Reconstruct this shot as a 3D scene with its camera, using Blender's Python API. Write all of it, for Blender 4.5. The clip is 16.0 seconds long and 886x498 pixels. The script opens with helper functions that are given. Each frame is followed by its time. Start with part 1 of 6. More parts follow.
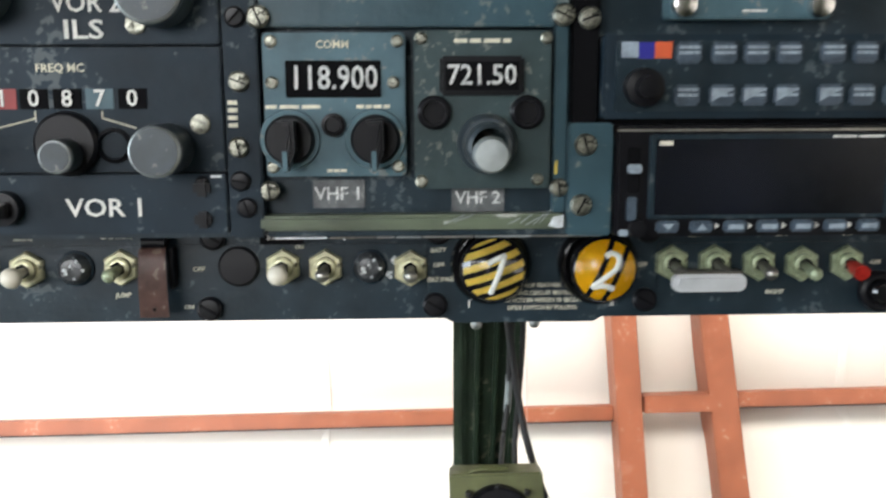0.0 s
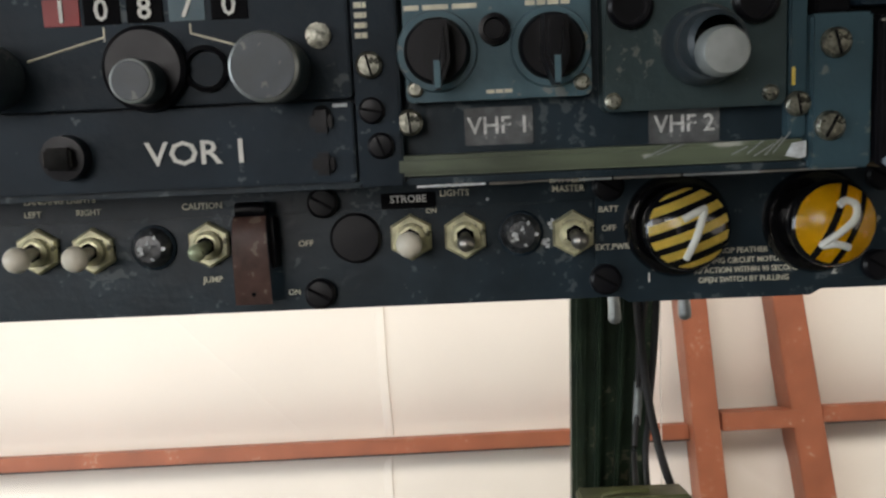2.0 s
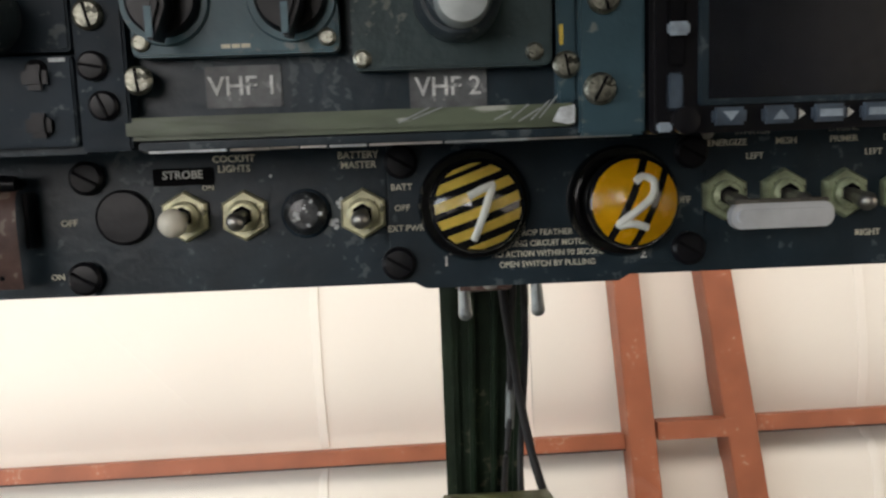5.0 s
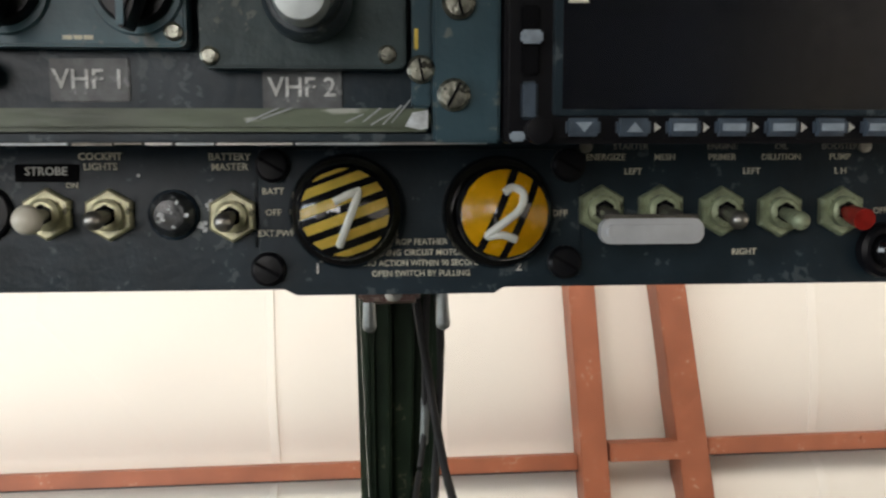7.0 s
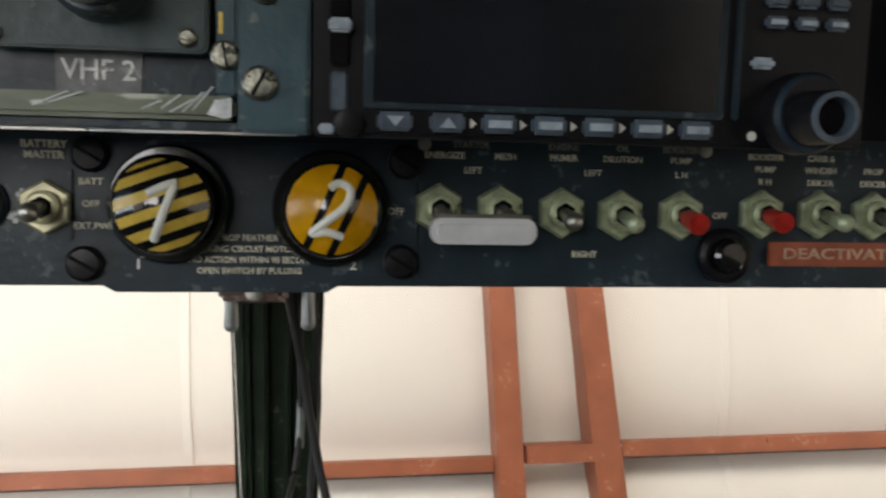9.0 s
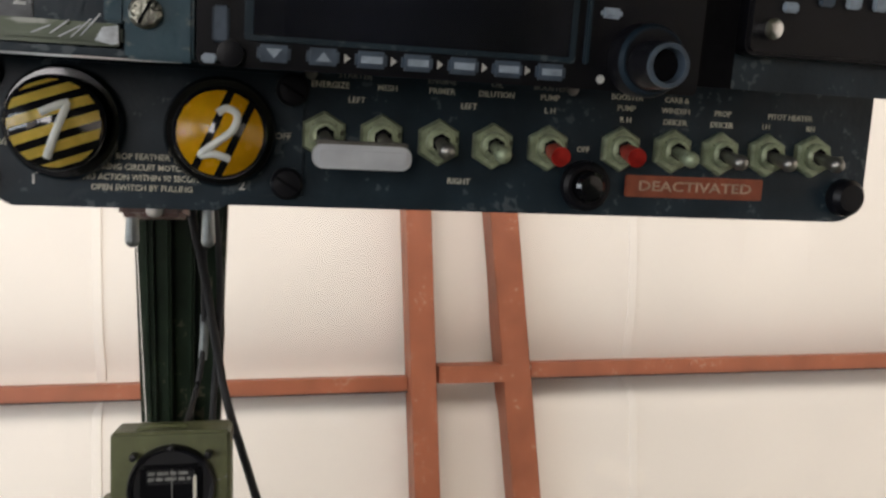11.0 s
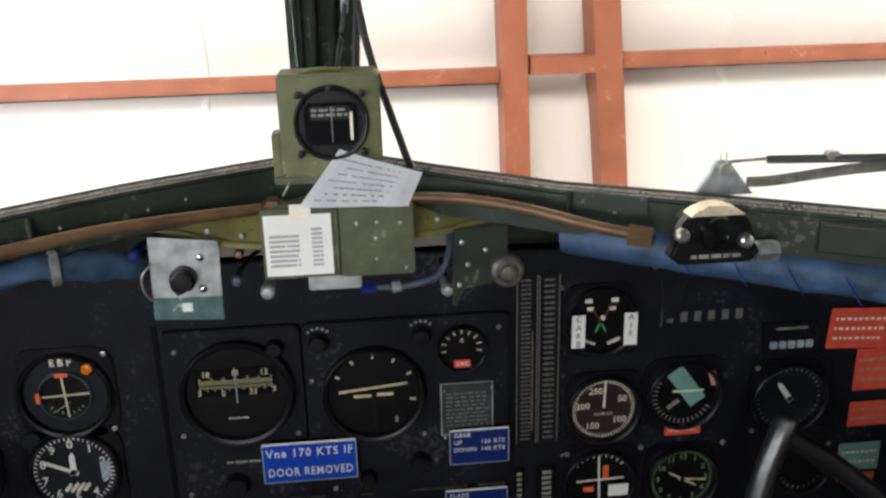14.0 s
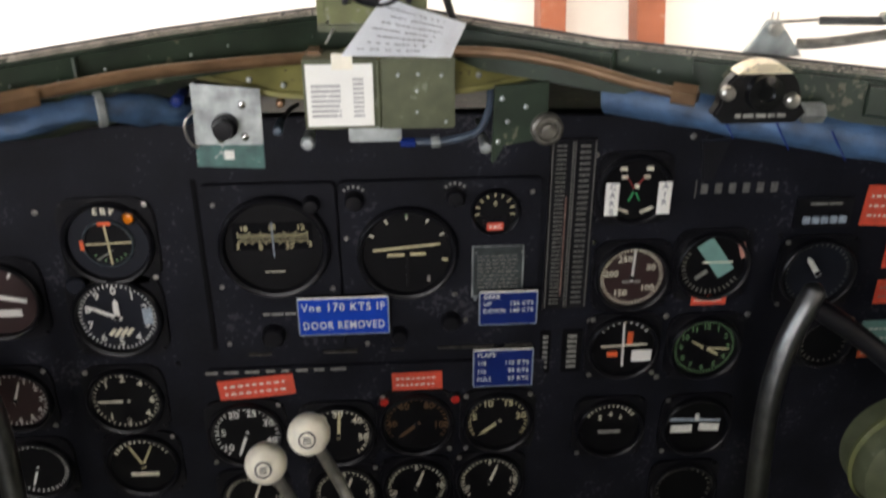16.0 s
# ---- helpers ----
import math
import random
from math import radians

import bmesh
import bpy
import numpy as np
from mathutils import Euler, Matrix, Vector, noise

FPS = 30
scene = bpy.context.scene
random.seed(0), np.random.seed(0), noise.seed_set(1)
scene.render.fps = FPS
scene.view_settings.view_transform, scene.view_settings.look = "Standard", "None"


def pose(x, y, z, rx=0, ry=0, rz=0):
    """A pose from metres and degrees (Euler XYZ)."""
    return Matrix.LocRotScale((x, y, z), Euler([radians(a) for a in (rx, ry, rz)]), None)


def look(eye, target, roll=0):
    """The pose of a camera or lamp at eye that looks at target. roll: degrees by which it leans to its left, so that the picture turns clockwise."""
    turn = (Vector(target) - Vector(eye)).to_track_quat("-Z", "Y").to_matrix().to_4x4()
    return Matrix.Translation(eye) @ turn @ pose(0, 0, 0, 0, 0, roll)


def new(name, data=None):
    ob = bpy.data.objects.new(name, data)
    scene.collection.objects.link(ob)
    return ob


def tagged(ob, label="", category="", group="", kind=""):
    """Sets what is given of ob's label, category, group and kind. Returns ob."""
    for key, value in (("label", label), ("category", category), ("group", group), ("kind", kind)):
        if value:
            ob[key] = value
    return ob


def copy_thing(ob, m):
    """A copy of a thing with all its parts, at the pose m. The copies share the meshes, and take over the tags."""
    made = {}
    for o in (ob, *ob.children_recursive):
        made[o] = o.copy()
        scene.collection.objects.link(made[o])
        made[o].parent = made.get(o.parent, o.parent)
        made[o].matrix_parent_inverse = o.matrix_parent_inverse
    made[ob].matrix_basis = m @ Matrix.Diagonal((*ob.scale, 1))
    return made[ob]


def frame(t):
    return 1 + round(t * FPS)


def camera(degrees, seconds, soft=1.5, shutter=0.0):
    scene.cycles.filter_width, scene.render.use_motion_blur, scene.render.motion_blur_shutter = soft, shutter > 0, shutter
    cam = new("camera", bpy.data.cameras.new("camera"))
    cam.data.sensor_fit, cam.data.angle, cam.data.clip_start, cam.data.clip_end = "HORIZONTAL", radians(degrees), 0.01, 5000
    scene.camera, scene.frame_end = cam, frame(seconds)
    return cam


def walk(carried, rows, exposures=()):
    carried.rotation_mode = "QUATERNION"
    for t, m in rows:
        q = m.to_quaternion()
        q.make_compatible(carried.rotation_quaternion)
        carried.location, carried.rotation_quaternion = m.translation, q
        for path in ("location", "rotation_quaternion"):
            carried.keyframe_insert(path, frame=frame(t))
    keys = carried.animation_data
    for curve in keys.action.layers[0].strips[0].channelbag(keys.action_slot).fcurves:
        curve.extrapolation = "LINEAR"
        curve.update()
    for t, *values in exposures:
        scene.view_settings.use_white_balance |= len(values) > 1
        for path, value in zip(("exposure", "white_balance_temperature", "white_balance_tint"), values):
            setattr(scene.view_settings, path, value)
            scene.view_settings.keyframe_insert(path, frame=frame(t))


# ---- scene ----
cam = camera(53.5, 16.0, 2.4, 0.6)
PATH = [
    (0, (0.027, 0.049, 1.515), (0.006, 2.048, 1.573), -1.6),
    (0.5, (0.012, 0.067, 1.511), (-0.032, 2.066, 1.541), -2.0),
    (1, (-0.001, 0.086, 1.501), (-0.098, 2.083, 1.538), -2.0),
    (1.5, (-0.008, 0.11, 1.495), (-0.104, 2.106, 1.552), -3.6),
    (2, (-0.017, 0.129, 1.498), (-0.137, 2.122, 1.617), -3.4),
    (2.5, (-0.017, 0.141, 1.49), (-0.148, 2.134, 1.602), -3.5),
    (3, (-0.007, 0.15, 1.488), (-0.123, 2.143, 1.608), -3.4),
    (3.5, (0.009, 0.153, 1.49), (-0.088, 2.146, 1.622), -3.7),
    (4, (0.022, 0.155, 1.486), (-0.051, 2.149, 1.626), -3.6),
    (4.5, (0.029, 0.155, 1.487), (-0.013, 2.149, 1.626), -3.7),
    (7, (0.065, 0.16, 1.483), (0.116, 2.152, 1.66), -1.9),
    (7.5, (0.072, 0.162, 1.483), (0.139, 2.152, 1.668), -1.8),
    (8, (0.08, 0.162, 1.484), (0.171, 2.151, 1.679), -1.8),
    (8.5, (0.087, 0.165, 1.481), (0.213, 2.151, 1.677), -1.5),
    (9, (0.095, 0.167, 1.482), (0.3, 2.148, 1.659), -1.2),
    (9.5, (0.101, 0.165, 1.482), (0.376, 2.14, 1.641), -0.9),
    (10, (0.109, 0.163, 1.484), (0.461, 2.127, 1.615), -0.5),
    (10.2, (0.111, 0.161, 1.483), (0.493, 2.122, 1.59), -0.2),
    (12.5, (0.082, 0.105, 1.475), (0.392, 2.052, 1.143), -0.3),
    (13, (0.076, 0.103, 1.466), (0.327, 2.024, 0.97), -0.3),
    (13.5, (0.07, 0.098, 1.457), (0.277, 2.001, 0.878), -0.6),
    (14, (0.068, 0.097, 1.453), (0.245, 1.98, 0.804), -1.4),
    (14.5, (0.065, 0.092, 1.449), (0.219, 1.966, 0.768), -0.9),
    (15, (0.062, 0.09, 1.442), (0.195, 1.945, 0.708), -0.3),
    (15.5, (0.061, 0.088, 1.443), (0.18, 1.919, 0.646), -0.3),
    (16, (0.058, 0.085, 1.437), (0.168, 1.873, 0.548), -0.2),
]
EXPOSURES = [(0.0, 0.45, 6550, 10), (0.5, 0.35, 6600, 10), (1.5, -0.38, 6950, 12), (2.5, -0.63, 6950, 14), (4.0, -0.59, 7000, 14), (8.3, -0.50, 6950, 12), (10.2, -0.48, 6950, 14), (12.3, -0.95, 6750, 17), (13.0, -0.65, 6600, 13), (13.5, -0.13, 6550, 12), (14.0, 0.3, 6650, 12), (14.5, 0.80, 6550, 9), (15.2, 0.88, 6650, 10), (16.0, 0.55, 6900, 15)]

walk(cam, [(t, look(eye, target, roll)) for t, eye, target, roll in PATH], EXPOSURES)

# ---- world and light ----
world = bpy.data.worlds.new("world")
scene.world = world
world.use_nodes = True
wn = world.node_tree.nodes
sky = wn.new("ShaderNodeTexSky")
sky.sky_type = "NISHITA"
sky.sun_disc = False
sky.sun_elevation, sky.sun_rotation = radians(40), radians(200)
wn["Background"].inputs[1].default_value = 0.08
world.node_tree.links.new(sky.outputs[0], wn["Background"].inputs[0])


def area(name, m, sx, sy, watts, colour):
    d = bpy.data.lights.new(name, "AREA")
    d.shape, d.size, d.size_y, d.energy, d.color = "RECTANGLE", sx, sy, watts, colour
    ob = new(name, d)
    ob.matrix_world = m
    return tagged(ob, "soft daylight lamp added in an unseen hangar opening", "light", kind="structure")


# lamps added for daylight from unseen hangar doors behind the aeroplane and roof lights
area("door_light", look((-2.3, -9.9, 2.2), (-0.4, 2.6, 1.2)), 8.0, 4.6, 1170, (0.95, 0.97, 1.0))
area("side_door_light", look((-6.9, -2.0, 1.6), (0.0, 0.6, 1.45)), 5.0, 3.4, 380, (0.78, 0.90, 1.0))
area("roof_light", look((0.0, -3.4, 5.9), (0.2, 2.6, 1.3)), 6.0, 2.6, 430, (1.0, 0.94, 0.87))


# ---- materials ----
def material(name, base, rough=0.5, metal=0.0, var=0.15, scale=40.0, bump=0.1, fine=300.0, wear=None, wear_at=0.62, spec=0.5, coat=0.0, stretch=None):
    m = bpy.data.materials.new(name)
    m.use_nodes = True
    nt = m.node_tree
    b = nt.nodes["Principled BSDF"]
    b.inputs["Metallic"].default_value = metal
    b.inputs["Specular IOR Level"].default_value = spec
    b.inputs["Coat Weight"].default_value = coat
    tc = nt.nodes.new("ShaderNodeTexCoord")
    src = tc.outputs["Object"]
    if stretch:
        mp = nt.nodes.new("ShaderNodeMapping")
        mp.inputs["Scale"].default_value = stretch
        nt.links.new(src, mp.inputs["Vector"])
        src = mp.outputs["Vector"]
    n1 = nt.nodes.new("ShaderNodeTexNoise")
    n1.inputs["Scale"].default_value, n1.inputs["Detail"].default_value = scale, 5
    n2 = nt.nodes.new("ShaderNodeTexNoise")
    n2.inputs["Scale"].default_value, n2.inputs["Detail"].default_value = fine, 3
    for n in (n1, n2):
        nt.links.new(src, n.inputs["Vector"])
    ramp = nt.nodes.new("ShaderNodeValToRGB")
    dark = [max(0, c * (1 - var)) for c in base]
    light = [min(1, c * (1 + var)) for c in base]
    ramp.color_ramp.elements[0].position, ramp.color_ramp.elements[1].position = 0.3, 0.7
    ramp.color_ramp.elements[0].color, ramp.color_ramp.elements[1].color = (*dark, 1), (*light, 1)
    nt.links.new(n1.outputs["Fac"], ramp.inputs["Fac"])
    colour = ramp.outputs["Color"]
    if wear:
        mul = nt.nodes.new("ShaderNodeMath")
        mul.operation = "MULTIPLY"
        nt.links.new(n1.outputs["Fac"], mul.inputs[0])
        nt.links.new(n2.outputs["Fac"], mul.inputs[1])
        r2 = nt.nodes.new("ShaderNodeValToRGB")
        r2.color_ramp.elements[0].position, r2.color_ramp.elements[1].position = wear_at * 0.5, wear_at * 0.5 + 0.04
        nt.links.new(mul.outputs[0], r2.inputs["Fac"])
        mix = nt.nodes.new("ShaderNodeMixRGB")
        mix.inputs["Color2"].default_value = (*wear, 1)
        nt.links.new(r2.outputs["Color"], mix.inputs["Fac"])
        nt.links.new(colour, mix.inputs["Color1"])
        colour = mix.outputs["Color"]
    nt.links.new(colour, b.inputs["Base Color"])
    rr = nt.nodes.new("ShaderNodeMapRange")
    rr.inputs["To Min"].default_value, rr.inputs["To Max"].default_value = max(0.03, rough - 0.1), min(1, rough + 0.1)
    nt.links.new(n2.outputs["Fac"], rr.inputs["Value"])
    nt.links.new(rr.outputs["Result"], b.inputs["Roughness"])
    if bump:
        bp = nt.nodes.new("ShaderNodeBump")
        bp.inputs["Strength"].default_value, bp.inputs["Distance"].default_value = bump, 0.001
        nt.links.new(n2.outputs["Fac"], bp.inputs["Height"])
        nt.links.new(bp.outputs["Normal"], b.inputs["Normal"])
    return m


def glass_material(name, tint=(1, 1, 1), rough=0.0):
    m = bpy.data.materials.new(name)
    m.use_nodes = True
    b = m.node_tree.nodes["Principled BSDF"]
    b.inputs["Base Color"].default_value = (*tint, 1)
    b.inputs["Transmission Weight"].default_value = 1
    b.inputs["Roughness"].default_value = rough
    b.inputs["IOR"].default_value = 1.45
    return m


PANEL = material("worn_black_panel_paint", (0.040, 0.084, 0.106), 0.38, spec=0.3, var=0.3, scale=30, fine=260, bump=0.25, wear=(0.15, 0.18, 0.18), wear_at=0.67)
NAVPAINT = material("slate_black_panel_paint", (0.013, 0.025, 0.037), 0.50, spec=0.2, var=0.35, scale=32, fine=260, bump=0.25, wear=(0.10, 0.12, 0.13), wear_at=0.675)
KNOBGREY = material("dark_grey_knob", (0.038, 0.052, 0.062), 0.42, var=0.3, scale=90, fine=400, wear=(0.16, 0.17, 0.17), wear_at=0.68)
TAPEGREY = material("grubby_label_tape", (0.105, 0.112, 0.116), 0.45, var=0.55, scale=160, fine=500, wear=(0.26, 0.27, 0.27), wear_at=0.64)
WORNWHITE = material("rubbed_white_lettering", (0.66, 0.67, 0.66), 0.6, var=0.4, scale=260, fine=600, wear=(0.24, 0.25, 0.25), wear_at=0.64)
STRIP = material("black_panel_paint", (0.0155, 0.0285, 0.0385), 0.36, spec=0.28, var=0.35, scale=45, fine=300, bump=0.2, wear=(0.075, 0.095, 0.105), wear_at=0.675)
DASHP = material("matt_black_dash_paint", (0.0056, 0.0062, 0.0106), 0.60, spec=0.18, var=0.45, scale=18, fine=220, bump=0.3, wear=(0.034, 0.034, 0.042), wear_at=0.685)
GREY = material("grey_radio_face", (0.080, 0.148, 0.178), 0.40, spec=0.3, var=0.25, scale=50, fine=350, bump=0.2, wear=(0.20, 0.23, 0.23), wear_at=0.67)
BLACK = material("black_plastic", (0.006, 0.006, 0.008), 0.35, spec=0.25, var=0.2, scale=60, bump=0.1)
# near-black for plain black parts, and for shade painted into gaps and holes
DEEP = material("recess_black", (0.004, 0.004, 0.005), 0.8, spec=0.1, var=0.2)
RUBBER = material("black_rubber", (0.016, 0.016, 0.017), 0.6, var=0.3)
GLOSSBLACK = material("gloss_black_bakelite", (0.006, 0.006, 0.007), 0.10, var=0.2, bump=0.03, coat=0.7)
# pale cream metal, its brightness stands for the highlight on the valve cap
CAPGLINT = material("painted_cap_highlight", (0.86, 0.76, 0.55), 0.30, 0.4, var=0.15, scale=150)
HOSEBLUE = material("blue_grey_hose", (0.040, 0.058, 0.085), 0.45, var=0.3, scale=120)
SILLEDGE = material("peeling_sealant_edge", (0.34, 0.30, 0.25), 0.7, var=0.6, scale=120, fine=400, bump=0.5, wear=(0.06, 0.055, 0.045), wear_at=0.60)
FLAKE = material("flaked_white_paint", (0.62, 0.66, 0.68), 0.5, var=0.3, scale=400)
VALVEBLACK = material("black_casting", (0.006, 0.006, 0.007), 0.32, spec=0.35, var=0.3, scale=120, bump=0.25)
STEELDARK = material("tarnished_bush_metal", (0.16, 0.15, 0.13), 0.45, 0.7, var=0.4, scale=200)
WHITE = material("white_lettering", (0.74, 0.74, 0.70), 0.6, var=0.12, scale=200)
CREAM = material("aged_cream_lettering", (0.72, 0.69, 0.55), 0.6, var=0.25, scale=200)
DIMTEXT = material("worn_grey_lettering", (0.22, 0.22, 0.20), 0.6, var=0.4, scale=300)
LUME = material("luminous_paint", (0.55, 0.50, 0.30), 0.6, var=0.2, scale=200)
GREENLUME = material("green_luminous_paint", (0.13, 0.25, 0.12), 0.6, var=0.2, scale=200)
STEEL = material("dull_steel", (0.42, 0.41, 0.38), 0.35, 0.9, var=0.25, scale=120)
BRASSNUT = material("aged_cadmium_nut", (0.60, 0.58, 0.38), 0.38, 0.35, var=0.4, scale=220, fine=500, wear=(0.16, 0.15, 0.09), wear_at=0.68)
GREENNUT = material("green_cadmium_nut", (0.38, 0.44, 0.29), 0.40, 0.35, var=0.4, scale=220, fine=500, wear=(0.13, 0.14, 0.09), wear_at=0.68)
SCREWMAT = material("tarnished_screw", (0.30, 0.30, 0.25), 0.34, 0.8, var=0.8, scale=330, fine=600, bump=0.4, wear=(0.05, 0.05, 0.04), wear_at=0.62)
SIGNTEXT = material("faded_sign_lettering", (0.50, 0.34, 0.24), 0.6, var=0.3, scale=300)
CHROME = material("bright_metal", (0.65, 0.65, 0.64), 0.22, 1.0, var=0.1, scale=150)
ALU = material("brushed_aluminium_bar", (0.66, 0.68, 0.70), 0.38, 0.35, var=0.12, scale=100, bump=0.03)
IVORY = material("ivory_plastic", (0.80, 0.76, 0.64), 0.35, var=0.12, scale=100)
REDPLASTIC = material("red_switch_tip", (0.40, 0.022, 0.016), 0.32, var=0.3, scale=300)
REDTAG = material("red_placard", (0.62, 0.075, 0.04), 0.5, var=0.15, scale=80)
BROWNRED = material("worn_maroon_guard", (0.155, 0.080, 0.064), 0.42, var=0.35, scale=150, wear=(0.30, 0.22, 0.18), wear_at=0.68)
ORANGESIGN = material("engraved_orange_strip", (0.30, 0.075, 0.035), 0.5, var=0.25, scale=150)
YELLOWSTRIPE = material("pale_yellow_paint", (0.90, 0.68, 0.14), 0.25, var=0.12, scale=150, coat=0.4)
AMBER = material("deep_yellow_paint", (0.92, 0.50, 0.012), 0.25, var=0.12, scale=150, coat=0.4)
HANDWHITE = material("hand_painted_white", (0.72, 0.74, 0.68), 0.4, var=0.1, scale=200)
BLUETAG = material("blue_placard", (0.004, 0.050, 0.40), 0.4, spec=0.2, var=0.1, scale=60)
NAVYTAG = material("dark_blue_placard", (0.005, 0.018, 0.125), 0.4, spec=0.2, var=0.1, scale=60)
OLIVE = material("olive_green_paint", (0.115, 0.125, 0.045), 0.5, var=0.25, scale=60, fine=280, bump=0.2, wear=(0.22, 0.22, 0.16), wear_at=0.74)
OLIVEDARK = material("dark_olive_paint", (0.075, 0.085, 0.045), 0.5, var=0.25, scale=60, fine=280, bump=0.2, wear=(0.16, 0.17, 0.12), wear_at=0.74)
RAILGREEN = material("dark_green_frame_paint", (0.015, 0.027, 0.016), 0.42, spec=0.4, var=0.4, scale=35, fine=200, bump=0.2, wear=(0.11, 0.11, 0.075), wear_at=0.70)
LEDGEGREEN = material("yellow_green_primer", (0.17, 0.16, 0.050), 0.55, var=0.35, scale=40, fine=200, bump=0.2, wear=(0.07, 0.05, 0.03), wear_at=0.78)
WORNGREEN = material("worn_green_edge", (0.105, 0.130, 0.085), 0.42, var=0.6, scale=70, fine=240, bump=0.3, wear=(0.46, 0.48, 0.43), wear_at=0.69, stretch=(0.3, 1, 1))
COPPER = material("brown_pipe", (0.17, 0.10, 0.055), 0.35, 0.45, var=0.3, scale=50)
ZINC = material("galvanised_plate", (0.34, 0.37, 0.37), 0.42, 0.6, var=0.45, scale=70, fine=200, bump=0.2)
PAPER = material("white_paper", (0.80, 0.80, 0.76), 0.8, var=0.05, scale=30, bump=0.1)
INK = material("faded_ink", (0.22, 0.22, 0.25), 0.8)
FAINT = material("faint_print", (0.40, 0.40, 0.40), 0.8)
NOTEPAPER = material("bluish_note_paper", (0.86, 0.89, 0.93), 0.8, var=0.06, scale=60, fine=200, bump=0.2)
DIALTICK = material("dim_dial_print", (0.22, 0.22, 0.19), 0.6, var=0.3, scale=300)
SCALEPRINT = material("fine_scale_print", (0.11, 0.11, 0.10), 0.6, var=0.4, scale=300)
YOKE = material("dull_polished_tube", (0.17, 0.175, 0.18), 0.38, 1.0, var=0.2, scale=60)
BLUEPAD = material("blue_quilted_cloth", (0.030, 0.068, 0.135), 0.55, var=0.55, scale=60, fine=600, bump=0.5)
SCREEN = material("dark_screen", (0.006, 0.007, 0.011), 0.20, var=0.6, scale=22, bump=0.0)
KEY = material("grey_key", (0.060, 0.085, 0.115), 0.38, var=0.3, scale=200)
KEYLIGHT = material("pale_key_legend", (0.30, 0.36, 0.42), 0.45, var=0.3, scale=300)
NAVFACE = material("charcoal_radio_face", (0.040, 0.066, 0.070), 0.42, spec=0.3, var=0.25, scale=50, fine=350, bump=0.25, wear=(0.16, 0.18, 0.17), wear_at=0.67)
DATAPLATE = material("dark_data_plate", (0.040, 0.050, 0.052), 0.45, 0.3, var=0.3, scale=80)
DARKTEAL = material("dark_teal_paint", (0.045, 0.115, 0.105), 0.5, var=0.4, scale=80, wear=(0.3, 0.34, 0.33), wear_at=0.72)
TEAL = material("teal_placard", (0.16, 0.32, 0.29), 0.5, var=0.2)
ORANGELAMP = material("amber_lamp_lens", (0.62, 0.17, 0.008), 0.15, coat=1.0, var=0.5, scale=300)
LAMPLENS = material("smoked_lamp_lens", (0.05, 0.055, 0.06), 0.30, coat=0.25, var=0.6, scale=300, fine=500, bump=0.6, wear=(0.4, 0.42, 0.42), wear_at=0.72)
MAROONFACE = material("maroon_dial_face", (0.022, 0.007, 0.007), 0.5, var=0.2)
DIALFACE = material("black_dial_face", (0.0035, 0.0035, 0.0045), 0.4, spec=0.2, var=0.2)
BLUEFACE = material("slate_dial_face", (0.0085, 0.010, 0.016), 0.4, spec=0.3, var=0.3)
REDOXIDE = material("red_oxide_steel", (0.31, 0.096, 0.047), 0.5, var=0.2, scale=9, fine=90, bump=0.15, wear=(0.42, 0.22, 0.15), wear_at=0.71)
WALLFILM = material("white_vinyl_insulation", (0.80, 0.760, 0.700), 0.6, var=0.04, scale=2.2, fine=30, bump=0.25)
CONCRETE = material("hangar_concrete", (0.32, 0.30, 0.28), 0.7, var=0.2, scale=3, fine=60)
CABINGREEN = material("cabin_interior_green", (0.10, 0.115, 0.07), 0.6, var=0.2, scale=15)
BARRED = material("dark_red_marking", (0.30, 0.03, 0.03), 0.5)
GREENMARK = material("green_marking", (0.04, 0.32, 0.12), 0.5)
FLAGRED = material("orange_red_flag", (0.72, 0.12, 0.04), 0.5)
FLAGBLUE = material("blue_sticker", (0.02, 0.02, 0.28), 0.5)
PINKTAG = material("pink_flag", (0.55, 0.27, 0.22), 0.6)
PANE = glass_material("windscreen_glass", (0.97, 0.98, 0.97))


# ---- mesh helpers ----
def finish(name, bm, mat, smooth=False):
    me = bpy.data.meshes.new(name)
    bmesh.ops.recalc_face_normals(bm, faces=bm.faces)
    if smooth:
        for f in bm.faces:
            f.smooth = True
        for e in bm.edges:
            if len(e.link_faces) == 2 and e.calc_face_angle() > radians(35):
                e.smooth = False
    bm.to_mesh(me)
    bm.free()
    me.materials.append(mat)
    return me


def part(name, bm, mat, parent, label="", smooth=True):
    ob = new(name, finish(name, bm, mat, smooth))
    ob.parent = parent
    return tagged(ob, label)


def thing(name, m, label, category, group="", kind=""):
    ob = new(name)
    ob.empty_display_size = 0.01
    ob.matrix_world = m
    return tagged(ob, label, category, group, kind)


def solid(name, bm, mat, m, label, category, group="", kind="", smooth=True):
    ob = new(name, finish(name, bm, mat, smooth))
    ob.matrix_world = m
    return tagged(ob, label, category, group, kind)


def box(x0, x1, y0, y1, z0, z1, bevel=0.0, bm=None, segs=2):
    own = bmesh.new()
    r = bmesh.ops.create_cube(own, size=1)
    for v in r["verts"]:
        v.co = Vector((x0 + (v.co.x + 0.5) * (x1 - x0), y0 + (v.co.y + 0.5) * (y1 - y0), z0 + (v.co.z + 0.5) * (z1 - z0)))
    if bevel:
        bmesh.ops.bevel(own, geom=own.edges[:], offset=bevel, segments=segs, affect="EDGES")
    return merge(bm, own)


